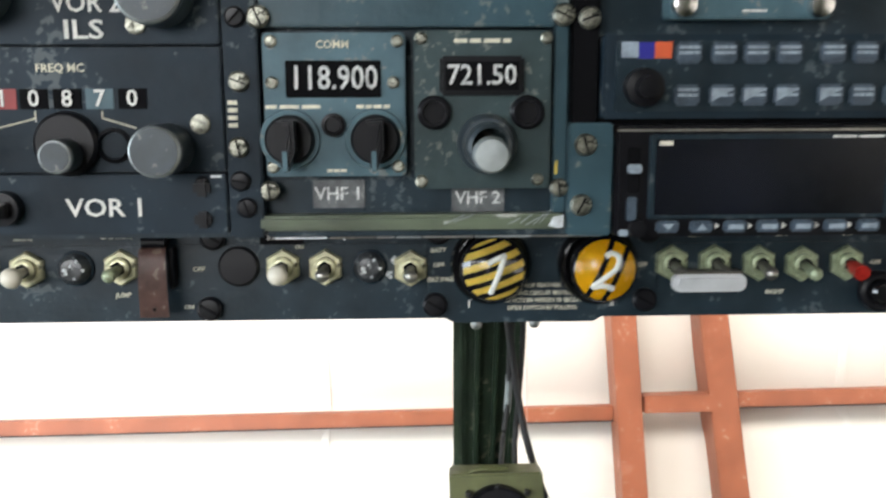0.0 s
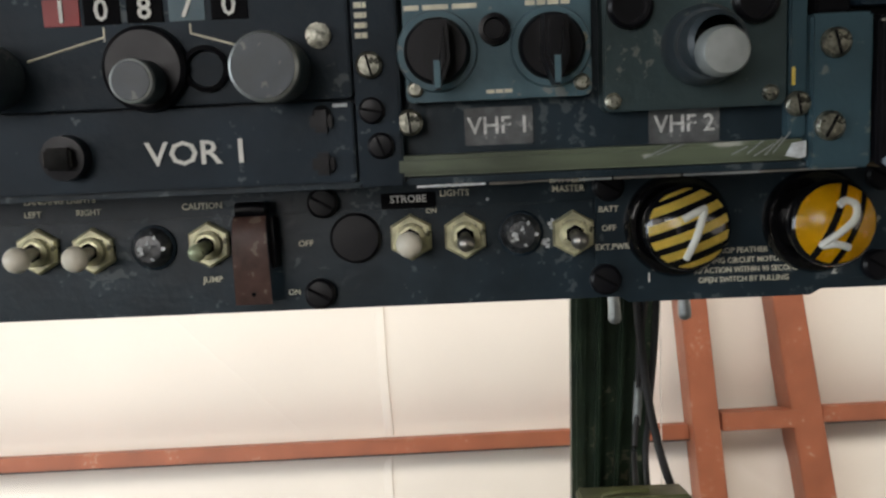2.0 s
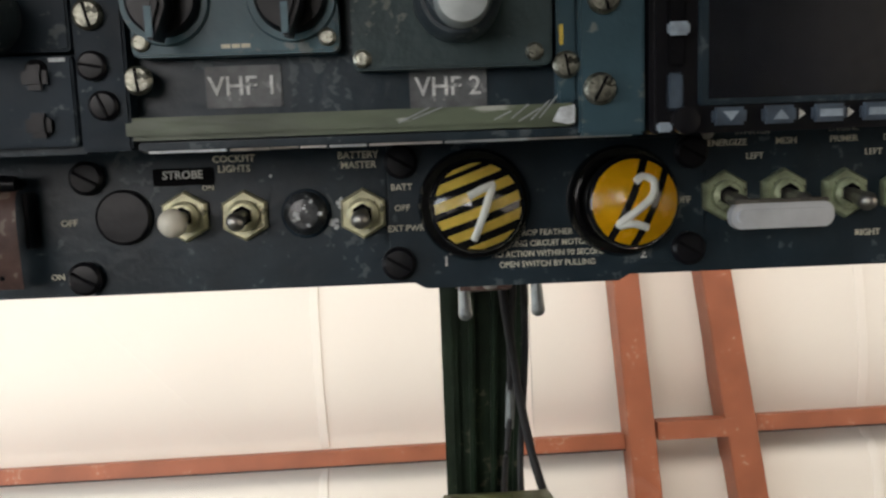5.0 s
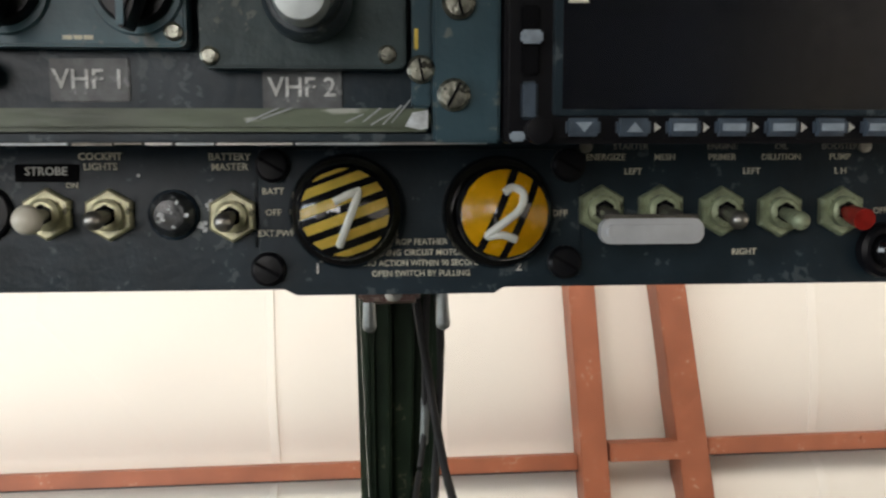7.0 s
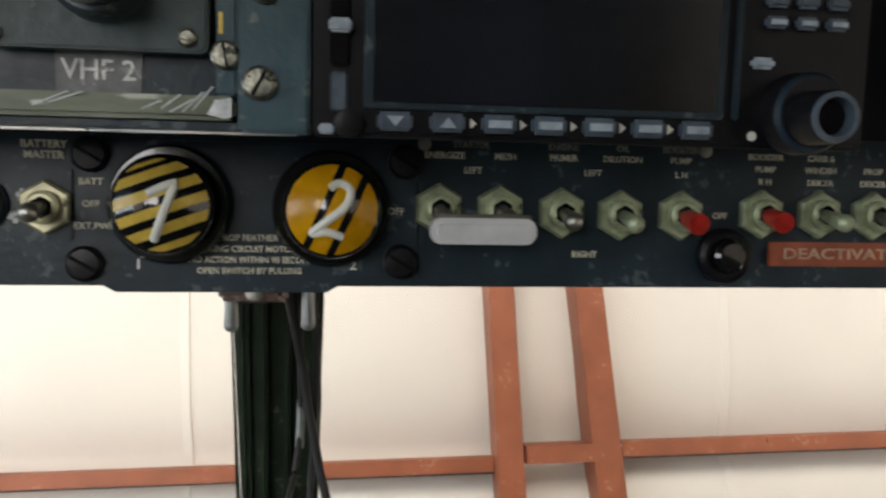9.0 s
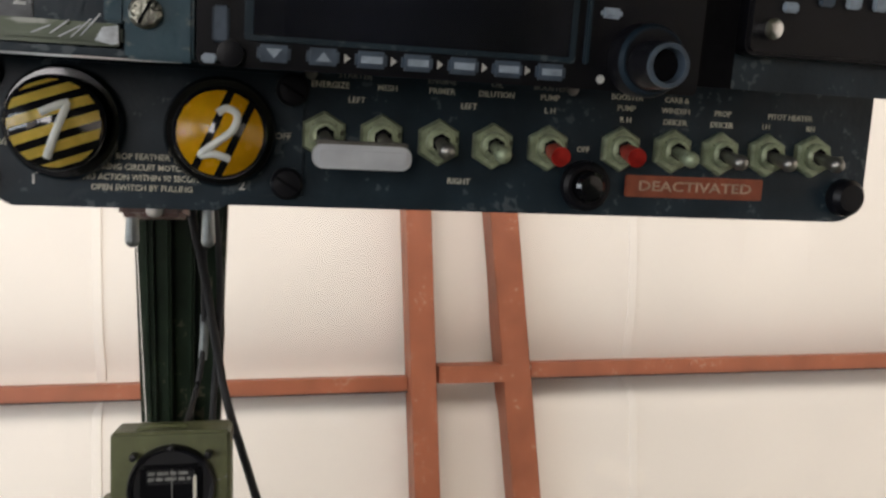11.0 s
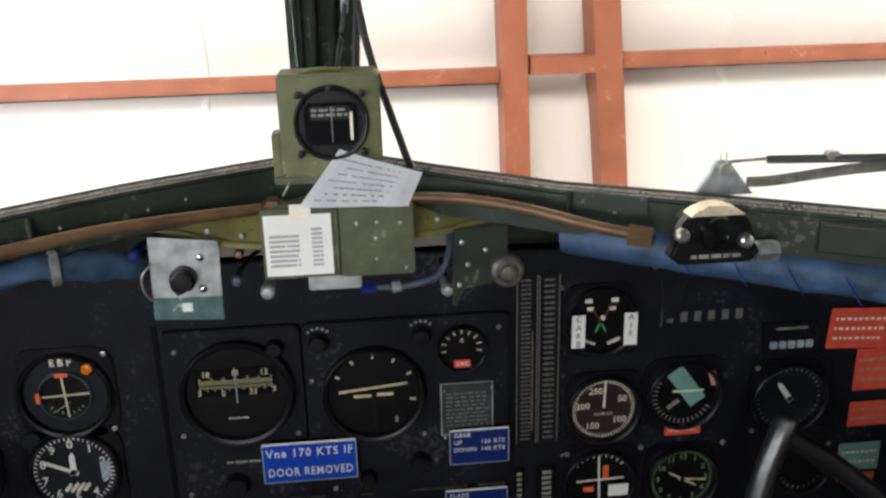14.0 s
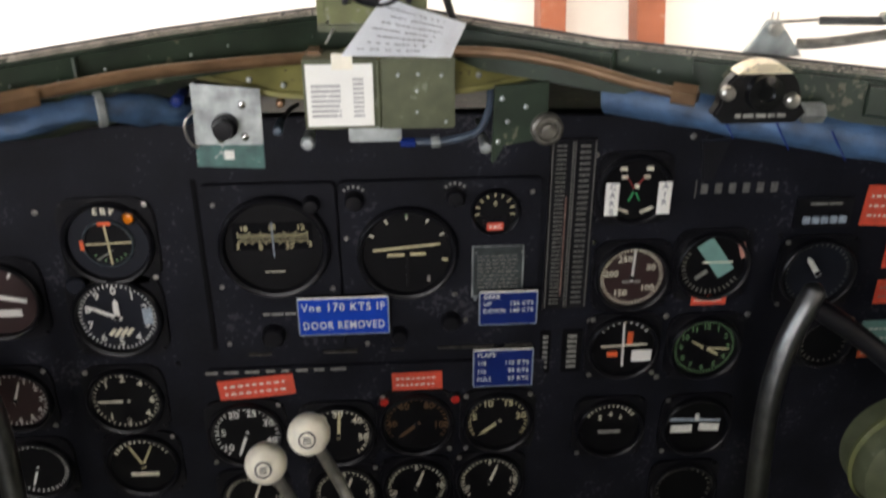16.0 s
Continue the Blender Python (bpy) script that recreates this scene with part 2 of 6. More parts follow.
def merge(bm, own):
    if bm is None:
        return own
    me = bpy.data.meshes.new("tmp")
    own.to_mesh(me)
    own.free()
    bm.from_mesh(me)
    bpy.data.meshes.remove(me)
    return bm


def plate(outline, y0, y1, bevel=0.0, bm=None):
    """A flat plate from an outline in x and z, between depths y0 and y1."""
    own = bmesh.new()
    a = [own.verts.new((x, y0, z)) for x, z in outline]
    f = own.faces.new(a)
    r = bmesh.ops.extrude_face_region(own, geom=[f])
    for v in r["geom"]:
        if isinstance(v, bmesh.types.BMVert):
            v.co.y = y1
    if bevel:
        es = [e for e in own.edges if abs(e.verts[0].co.y - e.verts[1].co.y) < 1e-7]
        bmesh.ops.bevel(own, geom=es, offset=bevel, segments=2, affect="EDGES")
    return merge(bm, own)


def rounded(x0, x1, z0, z1, r, n=5):
    pts = []
    for cx, cz, a in ((x1 - r, z1 - r, 0), (x0 + r, z1 - r, 90), (x0 + r, z0 + r, 180), (x1 - r, z0 + r, 270)):
        for i in range(n):
            t = radians(a + 90 * i / (n - 1))
            pts.append((cx + r * math.cos(t), cz + r * math.sin(t)))
    return pts


def lathe(profile, cx=0, cz=0, n=32, bm=None, sx=1.0):
    """Turns a profile of (radius, y) about the y axis."""
    own = bmesh.new()
    rings = []
    for r, y in profile:
        if r < 1e-6:
            rings.append([own.verts.new((cx, y, cz))])
        else:
            rings.append([own.verts.new((cx + sx * r * math.cos(2 * math.pi * i / n), y, cz + r * math.sin(2 * math.pi * i / n))) for i in range(n)])
    for a, b in zip(rings, rings[1:]):
        for i in range(n):
            j = (i + 1) % n
            if len(a) == 1 and len(b) == 1:
                continue
            if len(a) == 1:
                own.faces.new((a[0], b[i], b[j]))
            elif len(b) == 1:
                own.faces.new((a[i], b[0], a[j]))
            else:
                own.faces.new((a[i], b[i], b[j], a[j]))
    return merge(bm, own)


def tube(points, radius, n=10, bm=None, taper=None):
    own = bmesh.new()
    pts = [Vector(p) for p in points]
    if len(pts) > 2:
        fine = []
        for i in range(len(pts) - 1):
            p0, p1, p2, p3 = pts[max(i - 1, 0)], pts[i], pts[i + 1], pts[min(i + 2, len(pts) - 1)]
            for k in range(6):
                t = k / 6
                fine.append(0.5 * ((2 * p1) + (p2 - p0) * t + (2 * p0 - 5 * p1 + 4 * p2 - p3) * t * t + (3 * p1 - p0 - 3 * p2 + p3) * t ** 3))
        fine.append(pts[-1])
        pts = fine
    rings = []
    for i, p in enumerate(pts):
        d = (pts[min(i + 1, len(pts) - 1)] - pts[max(i - 1, 0)]).normalized()
        side = d.cross(Vector((0.13, 0.37, 0.92))).normalized()
        up = side.cross(d)
        r = radius if taper is None else radius + (taper - radius) * i / (len(pts) - 1)
        rings.append([own.verts.new(p + r * (math.cos(2 * math.pi * k / n) * side + math.sin(2 * math.pi * k / n) * up)) for k in range(n)])
    for a, b in zip(rings, rings[1:]):
        for k in range(n):
            own.faces.new((a[k], a[(k + 1) % n], b[(k + 1) % n], b[k]))
    own.faces.new(rings[0][::-1])
    own.faces.new(rings[-1])
    return merge(bm, own)


def ball(c, r, n=20, bm=None, squash=1.0):
    own = bmesh.new()
    bmesh.ops.create_uvsphere(own, u_segments=n, v_segments=n // 2, radius=r)
    for v in own.verts:
        v.co = Vector((c[0] + v.co.x, c[1] + v.co.y * squash, c[2] + v.co.z))
    return merge(bm, own)


def text_bm(s, x, z, height, y, width=None, align="CENTER", bm=None, turn=0.0, depth=0.00015, bold=0.018, spread=1.0):
    """Raised lettering on a panel that faces -y, centred on (x, z), with capitals of the given height."""
    cu = bpy.data.curves.new("lettering", "FONT")
    cu.body, cu.align_x, cu.align_y = s, align, "CENTER"
    cu.size, cu.extrude, cu.resolution_u = height / 0.69, depth, 2
    cu.offset = bold * height
    cu.space_character = spread
    ob = bpy.data.objects.new("lettering_tmp", cu)
    scene.collection.objects.link(ob)
    me = bpy.data.meshes.new_from_object(ob)
    bpy.data.objects.remove(ob)
    bpy.data.curves.remove(cu)
    own = bmesh.new()
    own.from_mesh(me)
    bpy.data.meshes.remove(me)
    xs = [v.co.x for v in own.verts] or [0]
    k = width / max(1e-6, max(xs) - min(xs)) if width else 1.0
    c, sn = math.cos(radians(turn)), math.sin(radians(turn))
    for v in own.verts:
        px, pz, py = v.co.x * k, v.co.y, v.co.z
        v.co = Vector((x + px * c - pz * sn, y - py - depth, z + px * sn + pz * c))
    return merge(bm, own)


def bars(x0, x1, z0, z1, y, rows, bm=None, words=4, seed=1, tall=0.28):
    """Unreadable lettering: short flat bars in rows."""
    rnd = random.Random(seed)
    bm = bm or bmesh.new()
    step = (z1 - z0) / rows
    for i in range(rows):
        zc = z1 - (i + 0.5) * step
        x, span = x0, (x1 - x0)
        while x < x1 - 0.05 * span:
            w = span / words * rnd.uniform(0.5, 1.1)
            box(x, min(x + w, x1), y - 0.0002, y, zc - step * tall, zc + step * tall, bm=bm)
            x += w + span * 0.045
    return bm


def bent(bm, m):
    bmesh.ops.transform(bm, matrix=m, verts=bm.verts)
    return bm

# ---- hangar ----
ID = Matrix.Identity(4)
bm = box(-7.2, 7.2, -10.2, 3.1, -2.0, -1.9)
solid("floor", bm, CONCRETE, ID, "grey concrete hangar floor far below the cockpit", "floor", kind="structure")
solid("ground", box(-80, 80, -90, 60, -2.2, -2.03), CONCRETE, ID, "pale concrete apron outside the hangar", "ground", kind="structure")
# the roof and wall openings are unseen, cut where the added lamps stand
bm = box(-7.2, 7.2, -10.2, -4.9, 6.0, 6.1)
box(-7.2, 7.2, -1.9, 3.1, 6.0, 6.1, bm=bm)
box(-7.2, -3.2, -4.9, -1.9, 6.0, 6.1, bm=bm)
box(3.2, 7.2, -4.9, -1.9, 6.0, 6.1, bm=bm)
solid("ceiling", bm, WALLFILM, ID, "white film-faced insulation under the hangar roof, with a roof light", "ceiling", kind="structure")
bm = box(-7.2, -7.1, -10.2, -4.8, -1.9, 6.0)
box(-7.2, -7.1, 0.8, 3.1, -1.9, 6.0, bm=bm)
box(-7.2, -7.1, -4.8, 0.8, 4.1, 6.0, bm=bm)
solid("wall_west", bm, WALLFILM, ID, "white insulated hangar wall with an open side door", "wall", kind="structure")
solid("wall_east", box(7.1, 7.2, -10.2, 3.1, -1.9, 6.0), WALLFILM, ID, "white film-faced insulated hangar wall", "wall", kind="structure")
bm = box(1.7, 7.1, -10.2, -10.1, -1.9, 6.0)
box(-7.1, 1.7, -10.2, -10.1, 4.7, 6.0, bm=bm)
solid("wall_south", bm, WALLFILM, ID, "white insulated hangar wall beside the open main door", "wall", kind="structure")

# far wall: insulation blanket that bellies out between the girts
GIRTS = (-0.45, 1.115, 2.70, 4.3)
SEAMS = (-4.87, -3.37, -1.87, -0.357, 1.16, 2.67, 4.17)


def blanket(x, z):
    above = min([z - g for g in GIRTS if z >= g] or [9.0])
    below = min([g - z for g in GIRTS if z < g] or [9.0])
    belly = 0.075 * (1 - math.exp(-(above / 0.13) ** 1.4)) * (1 - math.exp(-(below / 0.05) ** 2))
    wob = 0.010 * noise.noise(Vector((x * 1.3, z * 1.1, 4.2))) + 0.003 * noise.noise(Vector((x * 5.0, z * 4.0, 1.2)))
    return 2.692 - belly + wob


bm = bmesh.new()
cols, rows_ = 160, 240
grid = []
for j in range(rows_ + 1):
    z = -1.9 + 7.9 * j / rows_
    grid.append([bm.verts.new((-7.1 + 14.2 * i / cols, blanket(-7.1 + 14.2 * i / cols, z), z)) for i in range(cols + 1)])
for j in range(rows_):
    for i in range(cols):
        bm.faces.new((grid[j][i], grid[j][i + 1], grid[j + 1][i + 1], grid[j + 1][i]))
back = [bm.verts.new((v.co.x, 3.0, v.co.z)) for v in (grid[0][0], grid[0][-1], grid[-1][-1], grid[-1][0])]
bm.faces.new(back)
solid("wall_north", bm, WALLFILM, ID, "cream white film-faced insulation blanket on the hangar wall", "wall", kind="structure")
# overlapped seams of the insulation film
for s_ in SEAMS:
    own = bmesh.new()
    prev = None
    for j in range(201):
        z = -1.85 + 7.8 * j / 200
        w_ = 0.004 * noise.noise(Vector((s_, z * 2.0, 0.5)))
        ring = [own.verts.new((s_ + w_ + a, blanket(s_ + w_ + a, z) - d, z)) for a, d in ((-0.016, -0.002), (-0.012, 0.0022), (0.010, 0.0060), (0.0125, -0.002))]
        if prev:
            for k in range(3):
                own.faces.new((prev[k], prev[k + 1], ring[k + 1], ring[k]))
        prev = ring
    solid("trim", own, WALLFILM, ID, "overlapped vertical seam of the white insulation film", "trim", kind="structure")


def girt(x0, x1, z0, z1, dz):
    root = thing("steel_girt", ID, "red oxide painted horizontal steel girt bolted to the hangar wall", "girt", "girts of the hangar wall")
    m = bmesh.new()
    box(x0, x1, 2.555, 2.561, z0, z1, 0.001, m)
    box(x0, x1, 2.561, 2.600, z1 - 0.006, z1, 0, m)
    box(x0, x1, 2.561, 2.76, z0, z0 + 0.006, 0, m)
    for v in m.verts:
        v.co.z += dz * (v.co.x - x0) / (x1 - x0)
    part("web", m, REDOXIDE, root, smooth=False)
    # black strip stands in for the shaded gap below the girt
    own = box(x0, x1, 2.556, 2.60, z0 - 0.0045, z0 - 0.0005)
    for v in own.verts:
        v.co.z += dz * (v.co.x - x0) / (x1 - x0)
    part("girt_gap_shade", own, RUBBER, root, "thin black strip for the shaded gap under the girt", smooth=False)
    for xx in (x0 + 0.42, x0 + 0.49):
        part("bolt", lathe([(0.006, 2.555), (0.006, 2.550), (0, 2.549)], xx, (z0 + z1) / 2 + 0.008, 10), REDOXIDE, root)
    return root


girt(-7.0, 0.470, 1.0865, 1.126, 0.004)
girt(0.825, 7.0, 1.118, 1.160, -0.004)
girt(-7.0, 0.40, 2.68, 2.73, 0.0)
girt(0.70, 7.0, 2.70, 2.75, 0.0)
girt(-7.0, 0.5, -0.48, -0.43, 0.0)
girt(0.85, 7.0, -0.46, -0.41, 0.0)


def sloped(xb, xt, w, zb, zt, y0, y1):
    m = bmesh.new()
    box(0, 1, y0, y1, 0, 1, 0, m)
    for v in m.verts:
        k = v.co.z
        v.co.x = xb + (xt - xb) * k + v.co.x * w
        v.co.z = zb + (zt - zb) * k
    bmesh.ops.bevel(m, geom=m.edges[:], offset=0.003, segments=2, affect="EDGES")
    return m


column = thing("steel_column", ID, "red oxide painted twin-leg steel frame column against the hangar wall", "column")
part("leg", sloped(0.567, 0.318, 0.070, -1.9, 6.0, 2.50, 2.62), REDOXIDE, column, smooth=False)
part("leg", sloped(0.984, 0.334, 0.080, -1.9, 6.0, 2.52, 2.64), REDOXIDE, column, smooth=False)
part("cross_plate", box(0.550, 0.755, 2.515, 2.60, 1.113, 1.161, 0.002), REDOXIDE, column, smooth=False)
part("cross_plate", box(0.600, 0.860, 2.515, 2.60, -0.48, -0.42, 0.002), REDOXIDE, column, smooth=False)
part("cross_plate", box(0.500, 0.640, 2.515, 2.60, 2.68, 2.74, 0.002), REDOXIDE, column, smooth=False)

# ---- cockpit shell, added unseen round and behind the camera ----
shell = thing("cockpit_shell", ID, "dull green painted aluminium cockpit shell with open side windows", "cockpit", kind="structure")
part("roof", box(-0.80, 0.91, -1.2, 0.62, 1.80, 1.83, 0.005), CABINGREEN, shell)
part("deck", box(-0.80, 0.91, -1.2, 1.0, 0.10, 0.13, 0.005), CABINGREEN, shell)
for x0 in (-0.80, 0.88):
    part("side_wall", box(x0, x0 + 0.03, -1.2, 0.80, 0.13, 1.18, 0.004), CABINGREEN, shell)
    part("side_post", box(x0, x0 + 0.03, -1.2, -1.12, 1.18, 1.80, 0.004), CABINGREEN, shell)
    part("side_post", box(x0, x0 + 0.03, 0.33, 0.40, 1.18, 1.80, 0.004), CABINGREEN, shell)
    part("side_header", box(x0, x0 + 0.03, -1.12, 0.33, 1.72, 1.80, 0.004), CABINGREEN, shell)
# unseen rear walls, added and sized to shape the light on the panels
part("bulkhead_baffle", box(-0.77, -0.35, -1.2, -1.17, 0.13, 1.30, 0.004), CABINGREEN, shell)
part("bulkhead_baffle", box(-0.17, 0.88, -1.2, -1.17, 0.13, 1.80, 0.004), CABINGREEN, shell)

# ---- overhead panel ----
SM = pose(0.06, 0.430, 1.504, 9, 1.0, 2.5)
UM = pose(0.06, 0.372, 1.541, 12, 1.0, 2.5)
panel = thing("overhead_panel", SM, "black painted overhead switch panel with worn edges above the windscreen", "panel", kind="structure")
outline = [(-0.42, -0.0088), (0.2555, -0.0088)] + [(0.2555 + 0.011 * math.sin(a), 0.0022 - 0.011 * math.cos(a)) for a in (0.4, 0.8, 1.2, 1.57)] + [(0.2665, 0.045), (-0.42, 0.045)]
part("switch_plate", plate(outline, 0, 0.004, 0.0008), STRIP, panel, smooth=False)
part("backing_box", box(-0.415, 0.262, 0.004, 0.06, -0.006, 0.10, 0.002), STRIP, panel)
part("feather_plate", plate([(-0.0420, -0.0055), (-0.0330, -0.0105), (0.0275, -0.0105), (0.0360, -0.0055), (0.0545, -0.0055), (0.0545, 0.034), (-0.0440, 0.034), (-0.0440, -0.0055)], -0.0014, 0.0, 0.0004), STRIP, panel, smooth=False)
# the slightly raised run under the switch nuts
part("switch_rail", box(-0.40, -0.0445, -0.0012, 0, 0.0045, 0.0245, 0.0004), STRIP, panel)
part("switch_rail", box(0.0550, 0.258, -0.0012, 0, 0.0035, 0.0235, 0.0004), STRIP, panel)

rack = thing("radio_rack", UM, "black radio rack with a worn green lower edge over the switches", "radio rack")
part("back_plate", box(-0.36, 0.262, 0.0035, 0.006, -0.010, 0.12, 0.0), STRIP, rack)
part("housing", box(-0.36, 0.262, 0.0062, 0.08, 0.004, 0.13, 0.002), STRIP, rack)
part("lower_lip", box(-0.1030, 0.0085, -0.0045, 0.0035, -0.0098, -0.0042, 0.0012), WORNGREEN, rack, "worn green metal lip with bare scratches")
part("lip_underside", box(-0.1000, 0.0260, -0.002, 0.030, -0.0122, -0.0102, 0.0004), STRIP, rack)
part("side_rail", box(-0.1128, -0.1006, -0.004, 0.0035, -0.012, 0.12, 0.0006), NAVPAINT, rack)
part("side_rail", box(0.0090, 0.0255, -0.004, 0.0035, -0.0125, 0.0285, 0.0008), PANEL, rack)
part("side_rail", box(0.0040, 0.0088, -0.002, 0.0035, -0.004, 0.12, 0.0006), PANEL, rack)
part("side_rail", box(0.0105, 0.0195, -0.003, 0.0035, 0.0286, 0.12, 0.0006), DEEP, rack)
part("cross_rail", box(-0.1000, 0.0038, -0.003, 0.0035, 0.0622, 0.12, 0.0006), PANEL, rack)
part("left_fill", box(-0.36, -0.1130, 0.000, 0.0035, -0.0125, -0.0106, 0.0002), STRIP, rack)
# bare metal along the lower edge of the rack, bright where hands rub it
random.seed(8)
part("worn_edge", box(-0.0975, -0.0785, -0.0024, -0.0008, -0.0130, -0.0124, 0.0002), FLAKE, rack, "bare bright metal edge")
xx = -0.0775
while xx < 0.022:
    ln = random.uniform(0.006, 0.022)
    hh = random.uniform(0.00022, 0.00048)
    part("worn_edge", box(xx, min(xx + ln, 0.024), -0.0024, -0.0010, -0.0126 - hh, -0.0124, 0.0001), random.choice((ZINC, STEELDARK, ZINC, STEEL)), rack, "bare scratched metal edge")
    xx += ln + random.uniform(0.0, 0.0015)
part("bare_corner", plate([(0.0022, -0.0085), (0.0040, -0.0052), (0.0078, -0.0046), (0.0078, -0.0090), (0.0060, -0.0094)], -0.0049, -0.0044, 0.0002), FLAKE, rack, "paint rubbed to bare metal")
for k_, (sx_, sz_, a_) in enumerate(((-0.010, -0.0066, 25), (-0.006, -0.0060, 38), (-0.004, -0.0070, 30), (-0.0015, -0.0064, 45), (0.0005, -0.0058, 50), (-0.030, -0.0060, 20), (-0.0335, -0.0066, 24))):
    part("scratch", bent(box(-0.0024, 0.0024 + 0.0006 * k_, -0.0047, -0.0044, -0.00018, 0.00018), Matrix.Translation((sx_, 0, sz_)) @ Matrix.Rotation(radians(-a_), 4, "Y")), ZINC, rack)


def screw(m, r=0.0042, mat=SCREWMAT, slot=40, name="panel_screw", label="dull steel slotted screw in the panel"):
    root = thing(name, m, label, "screw", "panel screws")
    part("head", lathe([(r, 0), (r, -r * 0.35), (r * 0.8, -r * 0.55), (0, -r * 0.62)], n=20), mat, root)
    part("slot", bent(box(-r * 0.8, r * 0.8, -r * 0.68, -r * 0.55, -r * 0.09, r * 0.09), Matrix.Rotation(radians(slot), 4, "Y")), DEEP, root)
    return root


def at(base, x, z, y=0.0):
    return base @ Matrix.Translation((x, y, z))


for i, (x, z) in enumerate(((-0.1075, 0.0435), (-0.1085, 0.0205), (-0.1080, 0.0655), (-0.1085, 0.0085), (-0.1065, -0.0010))):
    screw(at(UM, x, z, -0.004), 0.0036, BLACK if i in (2, 3, 4) else SCREWMAT, 20 + 57 * i)
for i, (x, z) in enumerate(((0.0152, 0.0208), (0.0140, -0.0010), (0.0155, 0.0650), (0.0065, 0.0660), (-0.1000, 0.0655))):
    screw(at(UM, x, z, -0.004), 0.0040, SCREWMAT, 75 + 43 * i)
screw(at(UM, 0.0062, 0.0052, -0.002), 0.0034, SCREWMAT, 80)
screw(at(UM, -0.0985, 0.0048, -0.002), 0.0036, SCREWMAT, 85)
for x, z in ((-0.0395, 0.0290), (-0.0412, -0.0022), (0.0503, 0.0288), (0.0492, -0.0010), (-0.1345, 0.0275), (-0.1370, -0.0030)):
    screw(at(SM, x, z, -0.0014), 0.0052, BLACK, 30, label="black round-headed screw in the switch panel")


# toggle switches
def toggle(x, z, nut, lever, tip=None, lean=(0.0, -0.012), label="toggle switch"):
    lean = (lean[0] + 0.0006, lean[1] + 0.0010) if x < 0 else lean
    root = thing("toggle_switch", at(SM, x, z, -0.0012), label, "switch", "switches of the overhead panel")
    own = bmesh.new()
    own = lathe([(0.0078, 0), (0.0078, -0.0022), (0.0070, -0.0032), (0.0048, -0.0032), (0.0046, -0.0060), (0.0032, -0.0062)], n=6)
    bent(own, Matrix.Rotation(radians(30), 4, "Y"))
    part("nut", own, nut, root, smooth=False)
    part("bushing", lathe([(0.0048, -0.0031), (0.0048, -0.0058), (0.0038, -0.0064), (0.0036, -0.0044)], n=20), nut, root)
    part("bore", lathe([(0.0037, -0.0046), (0, -0.0046)], n=16), DEEP, root, "dark bore of the bushing")
    end = Vector((lean[0], -0.0165, lean[1]))
    start = Vector((0, -0.004, 0))
    part("lever", tube([start, start.lerp(end, 0.5), end], 0.0017, 10, taper=0.0026), lever, root)
    if tip == "ball":
        part("tip", ball(end, 0.0042), IVORY, root, "ivory plastic ball tip")
    elif tip == "red":
        part("tip", bent(tube([start.lerp(end, 0.35), start.lerp(end, 0.7), end], 0.0028, 14, taper=0.0033), Matrix.Identity(4)), REDPLASTIC, root, "red plastic sleeve")
    else:
        part("tip", ball(end, 0.0028), lever, root)
    return root


toggle(-0.2311, 0.0152, BRASSNUT, IVORY, "ball", (-0.0006, -0.0022), "toggle switch with ivory ball tip and aged hexagon nut")
toggle(-0.2123, 0.0147, BRASSNUT, IVORY, "ball", (-0.0006, -0.0022), "toggle switch with ivory ball tip and aged hexagon nut")
toggle(-0.1732, 0.0152, BRASSNUT, GREENNUT, None, (-0.0006, -0.0022), "toggle switch with green metal lever and aged nut")
toggle(-0.1055, 0.0148, BRASSNUT, IVORY, "ball", (-0.0006, -0.0022), "strobe toggle switch with ivory ball tip")
toggle(-0.0875, 0.0145, BRASSNUT, STEEL, None, (-0.0006, -0.0022), "cockpit lights toggle switch with steel lever")
toggle(-0.0515, 0.0138, BRASSNUT, STEEL, None, (-0.0006, -0.0022), "battery master toggle switch with steel lever")
for x in (0.0606, 0.0793):
    toggle(x, 0.0150, GREENNUT, STEEL, None, (-0.0006, -0.0022), "starter toggle switch under a metal bar")
toggle(0.0986, 0.0144, GREENNUT, STEEL, None, (-0.0006, -0.0022), "toggle switch with steel lever and green nut")
toggle(0.1173, 0.0140, GREENNUT, GREENNUT, None, (-0.0006, -0.0022), "toggle switch with green lever and green nut")
toggle(0.1370, 0.0142, GREENNUT, REDPLASTIC, "red", (-0.0006, -0.0022), "toggle switch with red sleeved lever")
toggle(0.1639, 0.0150, GREENNUT, REDPLASTIC, "red", (-0.0006, -0.0022), "toggle switch with red sleeved lever")
toggle(0.1837, 0.0152, GREENNUT, GREENNUT, None, (-0.0006, -0.0022), "toggle switch with green lever")
for x, z in ((0.2024, 0.0150), (0.2213, 0.0152), (0.2403, 0.0156)):
    toggle(x, z, GREENNUT, STEEL, None, (-0.0006, -0.0022), "toggle switch with bright steel lever")

gang = thing("gang_bar", at(SM, 0.0708, 0.0094, -0.0200), "bright aluminium bar joining two starter switches", "gang bar")
part("bar", plate(rounded(-0.0152, 0.0152, -0.0038, 0.0036, 0.0032, 7), -0.0040, 0.0030, 0.0018), ALU, gang)
part("channel", box(-0.0115, 0.0115, 0.0028, 0.0075, -0.0010, 0.0018, 0.0008), SCREWMAT, gang)
part("top_flange", box(-0.0142, 0.0142, -0.0020, 0.0060, 0.0034, 0.0046, 0.0005), STEELDARK, gang, "dull upper flange of the bar")

